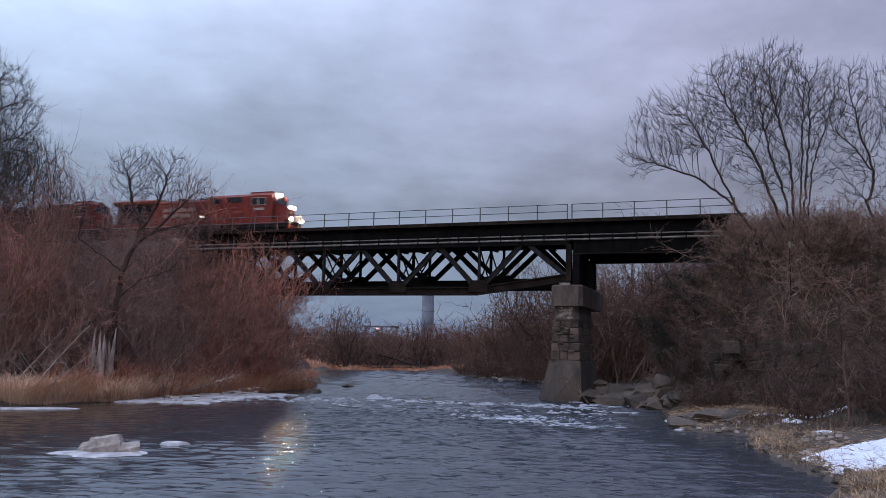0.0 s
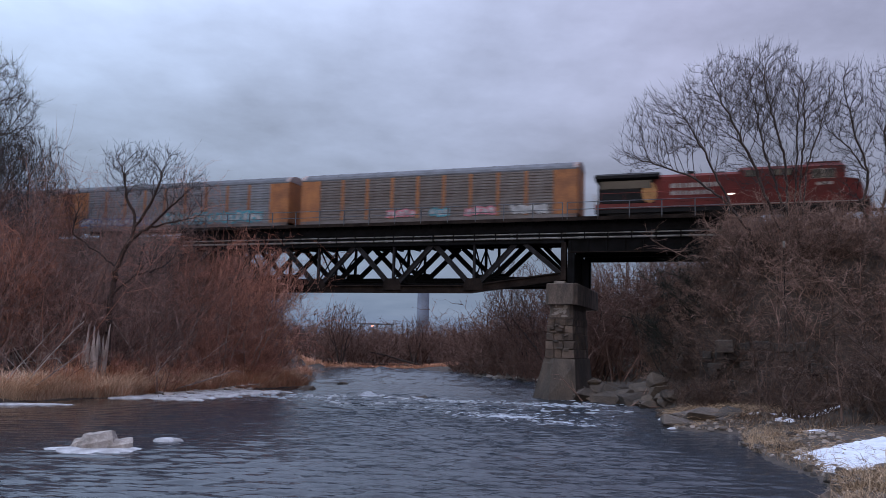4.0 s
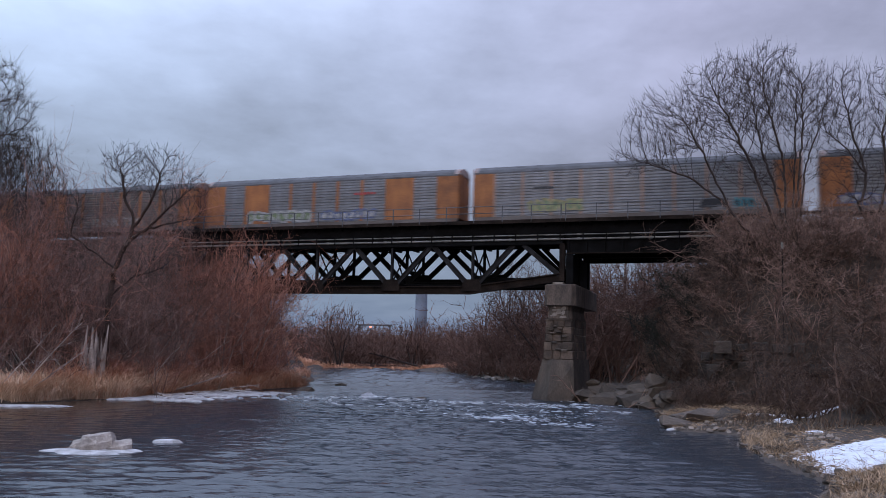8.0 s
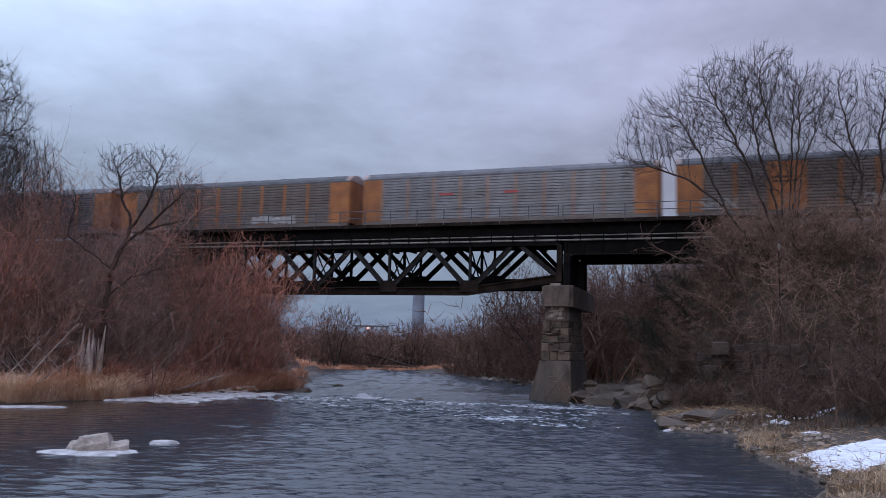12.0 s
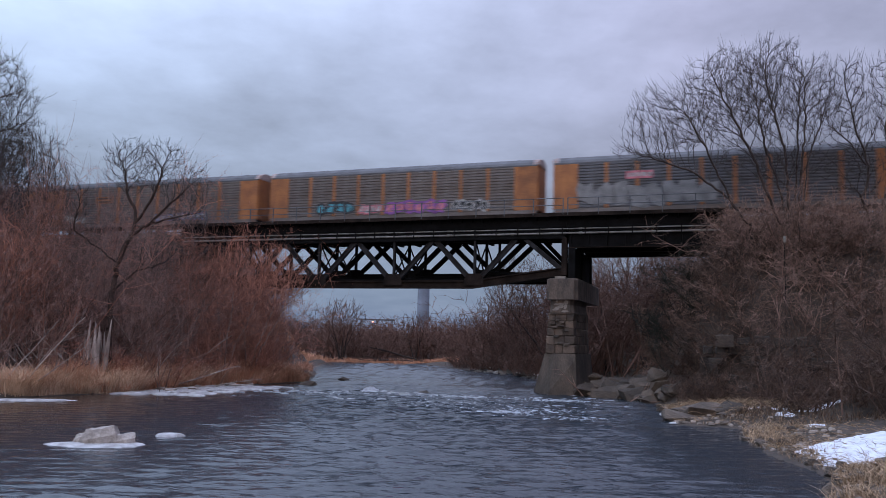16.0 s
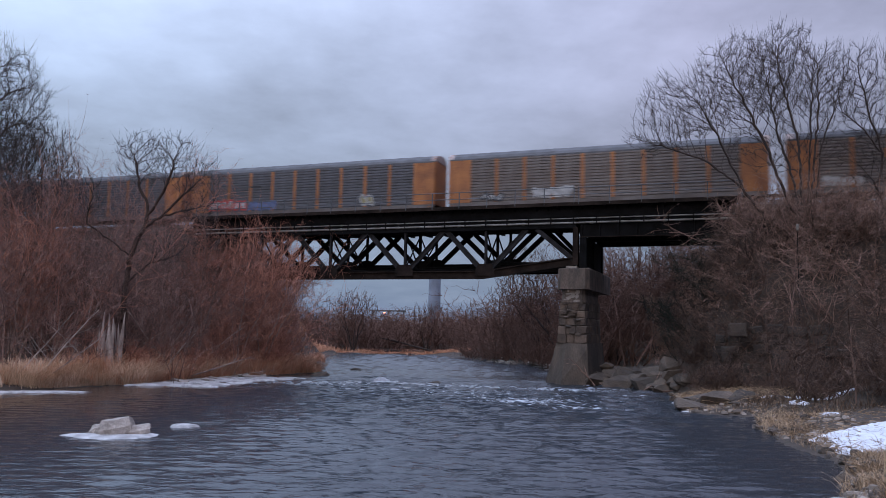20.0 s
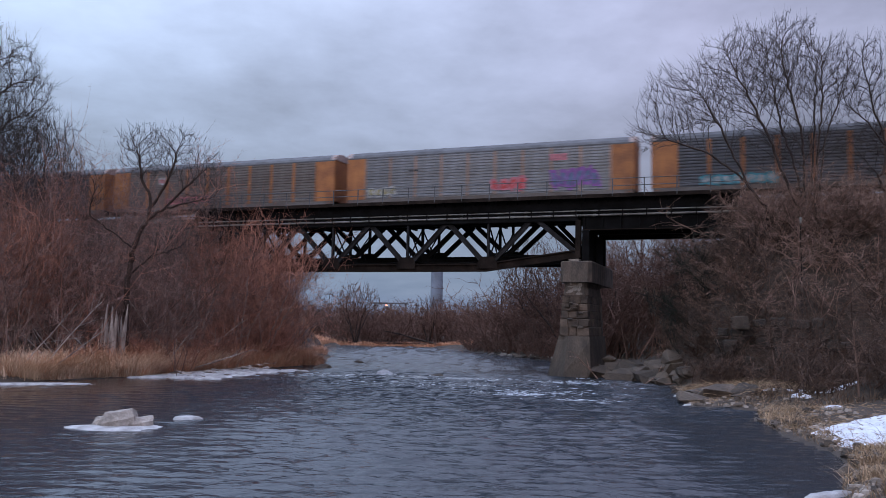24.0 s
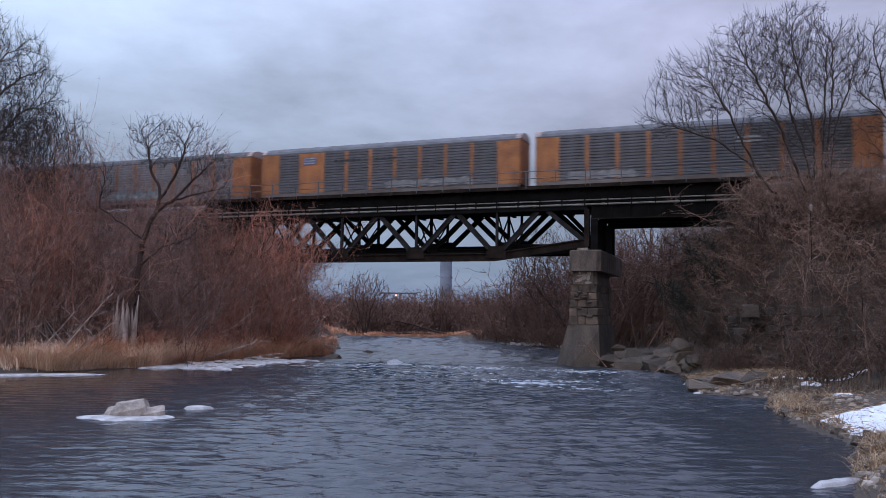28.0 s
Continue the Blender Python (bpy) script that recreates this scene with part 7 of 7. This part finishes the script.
# sticks and flood wrack strewn over the bank
sticks = []
for _ in range(2200):
    y = rg.uniform(24, 58)
    x = chain(RIGHT, y) + 0.3 + abs(rg.gauss(0, 2.8))
    p = Vector((x, y, ground_height(x, y) + rg.uniform(0.01, 0.10)))
    a = rg.gauss(0, 0.7) + (math.pi if rg.random() < 0.5 else 0)
    q = p + Vector((math.cos(a), math.sin(a), rg.uniform(-0.05, 0.35))) * rg.uniform(0.12, 0.6)
    sticks.append((p, q, rg.uniform(0.008, 0.022), 0.0))
for _ in range(1300):
    x, y = rg.gauss(17.6, 2.2), rg.gauss(50.0, 2.2)
    if x < chain(RIGHT, y):
        continue
    p = Vector((x, y, ground_height(x, y) + rg.uniform(0.05, 0.5)))
    a = rg.uniform(0, 6.28)
    sticks.append((p, p + Vector((math.cos(a), math.sin(a) * 0.6, rg.uniform(-0.1, 0.5))) * rg.uniform(0.3, 0.9), rg.uniform(0.008, 0.02), 0.0))
tagged(tube_mesh("flood_wrack", sticks, M_BANKGRASS, 4), "dry sticks and flood wrack strewn on the bank", "debris", kind="stuff")

# split stump and dead branches in the reeds
stump = thing("split_stump", pose(-24.9, 59.6, ground_at(-24.9, 59.6), 0, 0, 0), "bleached split stump with jagged splinters", "stump")
for i in range(13):
    a = rg.uniform(0, 6.28)
    bx, by = 0.7 * math.cos(a), 0.35 * math.sin(a)
    h = rg.uniform(2.6, 4.8)
    lx = rg.uniform(-0.25, 0.35)
    bm = prism([[(bx - 0.2, by - 0.1, 0), (bx + 0.2, by - 0.1, 0), (bx + 0.16, by + 0.12, 0), (bx - 0.16, by + 0.1, 0)],
                [(bx - 0.15 + lx * 0.5, by - 0.08, h * 0.55), (bx + 0.14 + lx * 0.5, by - 0.08, h * 0.6), (bx + 0.1 + lx * 0.5, by + 0.08, h * 0.55), (bx - 0.1 + lx * 0.5, by + 0.08, h * 0.5)],
                [(bx - 0.02 + lx, by, h), (bx + 0.02 + lx, by, h), (bx + 0.02 + lx, by + 0.02, h), (bx - 0.02 + lx, by + 0.02, h)]])
    part("splinter", bm, M_PALEWOOD, stump)


def dead_branch(x, y, d, ln_, r, seed, label, z=0.3, mat=None):
    q = random.Random(seed)
    out = [[], [], []]
    grow(q, (0, 0, 0), d, ln_, r, 0, [(6, 0.10, 0.0, 0.9, 0.4, 0.6, 0.4), (4, 0.15, 0.0, 1.0, 0.4, 0.6, 0.4), (2, 0.2, 0, 0, 0, 0, 0.4)], out)
    segs = [s for lev in out for s in lev]
    ob = tube_mesh("dead_branch", segs, mat or M_PALEWOOD, 5)
    ob.matrix_basis = pose(x, y, ground_at(x, y) + z)
    return tagged(ob, label, "branch")


for i, (x, y, d, ln_, r) in enumerate(((-27.2, 53.5, (0.62, 0.1, 0.75), 6.0, 0.055), (-26.6, 53.2, (0.75, 0.2, 0.6), 5.2, 0.05), (-28.3, 53.0, (0.5, 0.1, 0.8), 5.5, 0.045), (-20.5, 64.5, (0.9, 0.2, 0.35), 5.0, 0.06), (-18.6, 66.0, (0.95, 0.1, 0.3), 4.5, 0.05), (-22.0, 62.5, (0.4, 0, 0.9), 4.0, 0.05))):
    dead_branch(x, y, d, ln_, r, 50 + i, "bleached dead branch leaning out of the reeds")
for i in range(18):
    y = rg.uniform(55, 72)
    x = chain(LEFT, y) - rg.uniform(3, 9)
    dead_branch(x, y, (rg.uniform(-0.9, 0.9), rg.uniform(-0.2, 0.2), rg.uniform(0.3, 1)), rg.uniform(3, 6.5), rg.uniform(0.03, 0.05), 120 + i, "pale dead branch in the bank thicket", rg.uniform(0.3, 1.5))
for i, (x, y, d, ln_, r) in enumerate(((21.9, 43.6, (-0.1, 0, 1), 4.0, 0.06), (21.5, 46.5, (0.7, 0.1, 0.6), 4.5, 0.05), (15.0, 62.5, (0.7, 0, 0.45), 4.0, 0.05), (12.4, 67.4, (-0.5, -0.1, 0.7), 3.2, 0.07), (16.2, 61.0, (0.95, 0, 0.05), 4.6, 0.06), (20.0, 56.0, (0.95, 0, 0.1), 5.0, 0.05), (22.0, 55.0, (-0.9, 0, 0.2), 4.0, 0.05))):
    dead_branch(x, y, d, ln_, r, 70 + i, "bare grey-brown branch among stones and brush", mat=M_DUNTWIG)
for i, (x, y, d, ln_) in enumerate(((-4.0, 142.5, (-0.95, 0, 0.12), 14), (-2.0, 143.5, (-0.9, 0, 0.25), 10))):
    dead_branch(x, y, d, ln_, 0.22, 90 + i, "dark fallen trunk on the far bank", 0.5, M_BARK)

# small white marker on a post by the track
marker = thing("track_marker", pose(23.73, 54.5, ground_at(23.73, 54.5)), "small white marker plate on a thin post", "sign")
zt = 11.81 - ground_at(23.73, 54.5)
part("post", rod((0, 0, 0), (0, 0, zt + 0.2), 0.03), M_BLACK, marker)
part("plate", box(-0.09, 0.09, -0.06, -0.035, zt - 0.22, zt + 0.22, 0.008), M_PIPE, marker)

# ---------------------------------------------------------------- the distance
stack = thing("smoke_stack", pose(-15.4, 900, 0), "tall pale blue-grey concrete stack on the horizon", "chimney")
ringc = lambda z, r: [(r * math.cos(2 * math.pi * i / 40), r * math.sin(2 * math.pi * i / 40), z) for i in range(40)]
part("shaft", prism([ringc(0, 7.2), ringc(40, 6.8), ringc(66, 6.5)]), M_STACK, stack)
part("rim", prism([ringc(66, 6.9), ringc(68, 6.9)]), M_STACK, stack)
over = thing("far_overpass", pose(-20, 420, 0), "low road overpass on the horizon, tinted pale blue for haze", "bridge")
part("deck", box(-21, -2, -5, 5, 14.0, 14.3, 0.05), M_HAZECONC, over)
part("parapet", box(-21, -2, -5.3, -5.0, 14.1, 14.55), M_HAZECONC, over)
for x in range(-19, 0, 8):
    part("column", box(x - 0.3, x + 0.3, -4, 4, 0, 13.9), M_HAZECONC, over)
lamp = thing("street_lamp", pose(-32.4, 410, 0), "distant street lamp with a warm orange light", "lamp")
part("pole", rod((0, 0, 0), (0, 0, 13.0), 0.12, 0.07), M_BLACK, lamp)
part("lantern", rod((0, -0.3, 12.75), (0, -0.3, 13.35), 0.55, 0.45, 10), M_STREET, lamp)


# ---------------------------------------------------------------- what moves
def motions():
    times = (0, 4, 8, 12, 16, 20, 24, 28)
    for c, u0 in train:
        walk(c, [(t, at_track(u0 + SPEED * t, 0, RAIL)) for t in times])
    # the current runs towards the standing point and bends left
    walk(river, [(t, pose(0.10 * (14 - t), 0.75 * (14 - t), 0)) for t in times])
    # crests surge to and fro where they stand
    for i, c in enumerate(crests):
        walk(c, [(k * 0.5, pose(0.10 * math.sin(k * 1.9 + i), 0.14 * math.sin(k * 2.7 + i * 2), 0.035 * math.sin(k * 3.1 + i) - 0.01)) for k in range(57)])


motions()
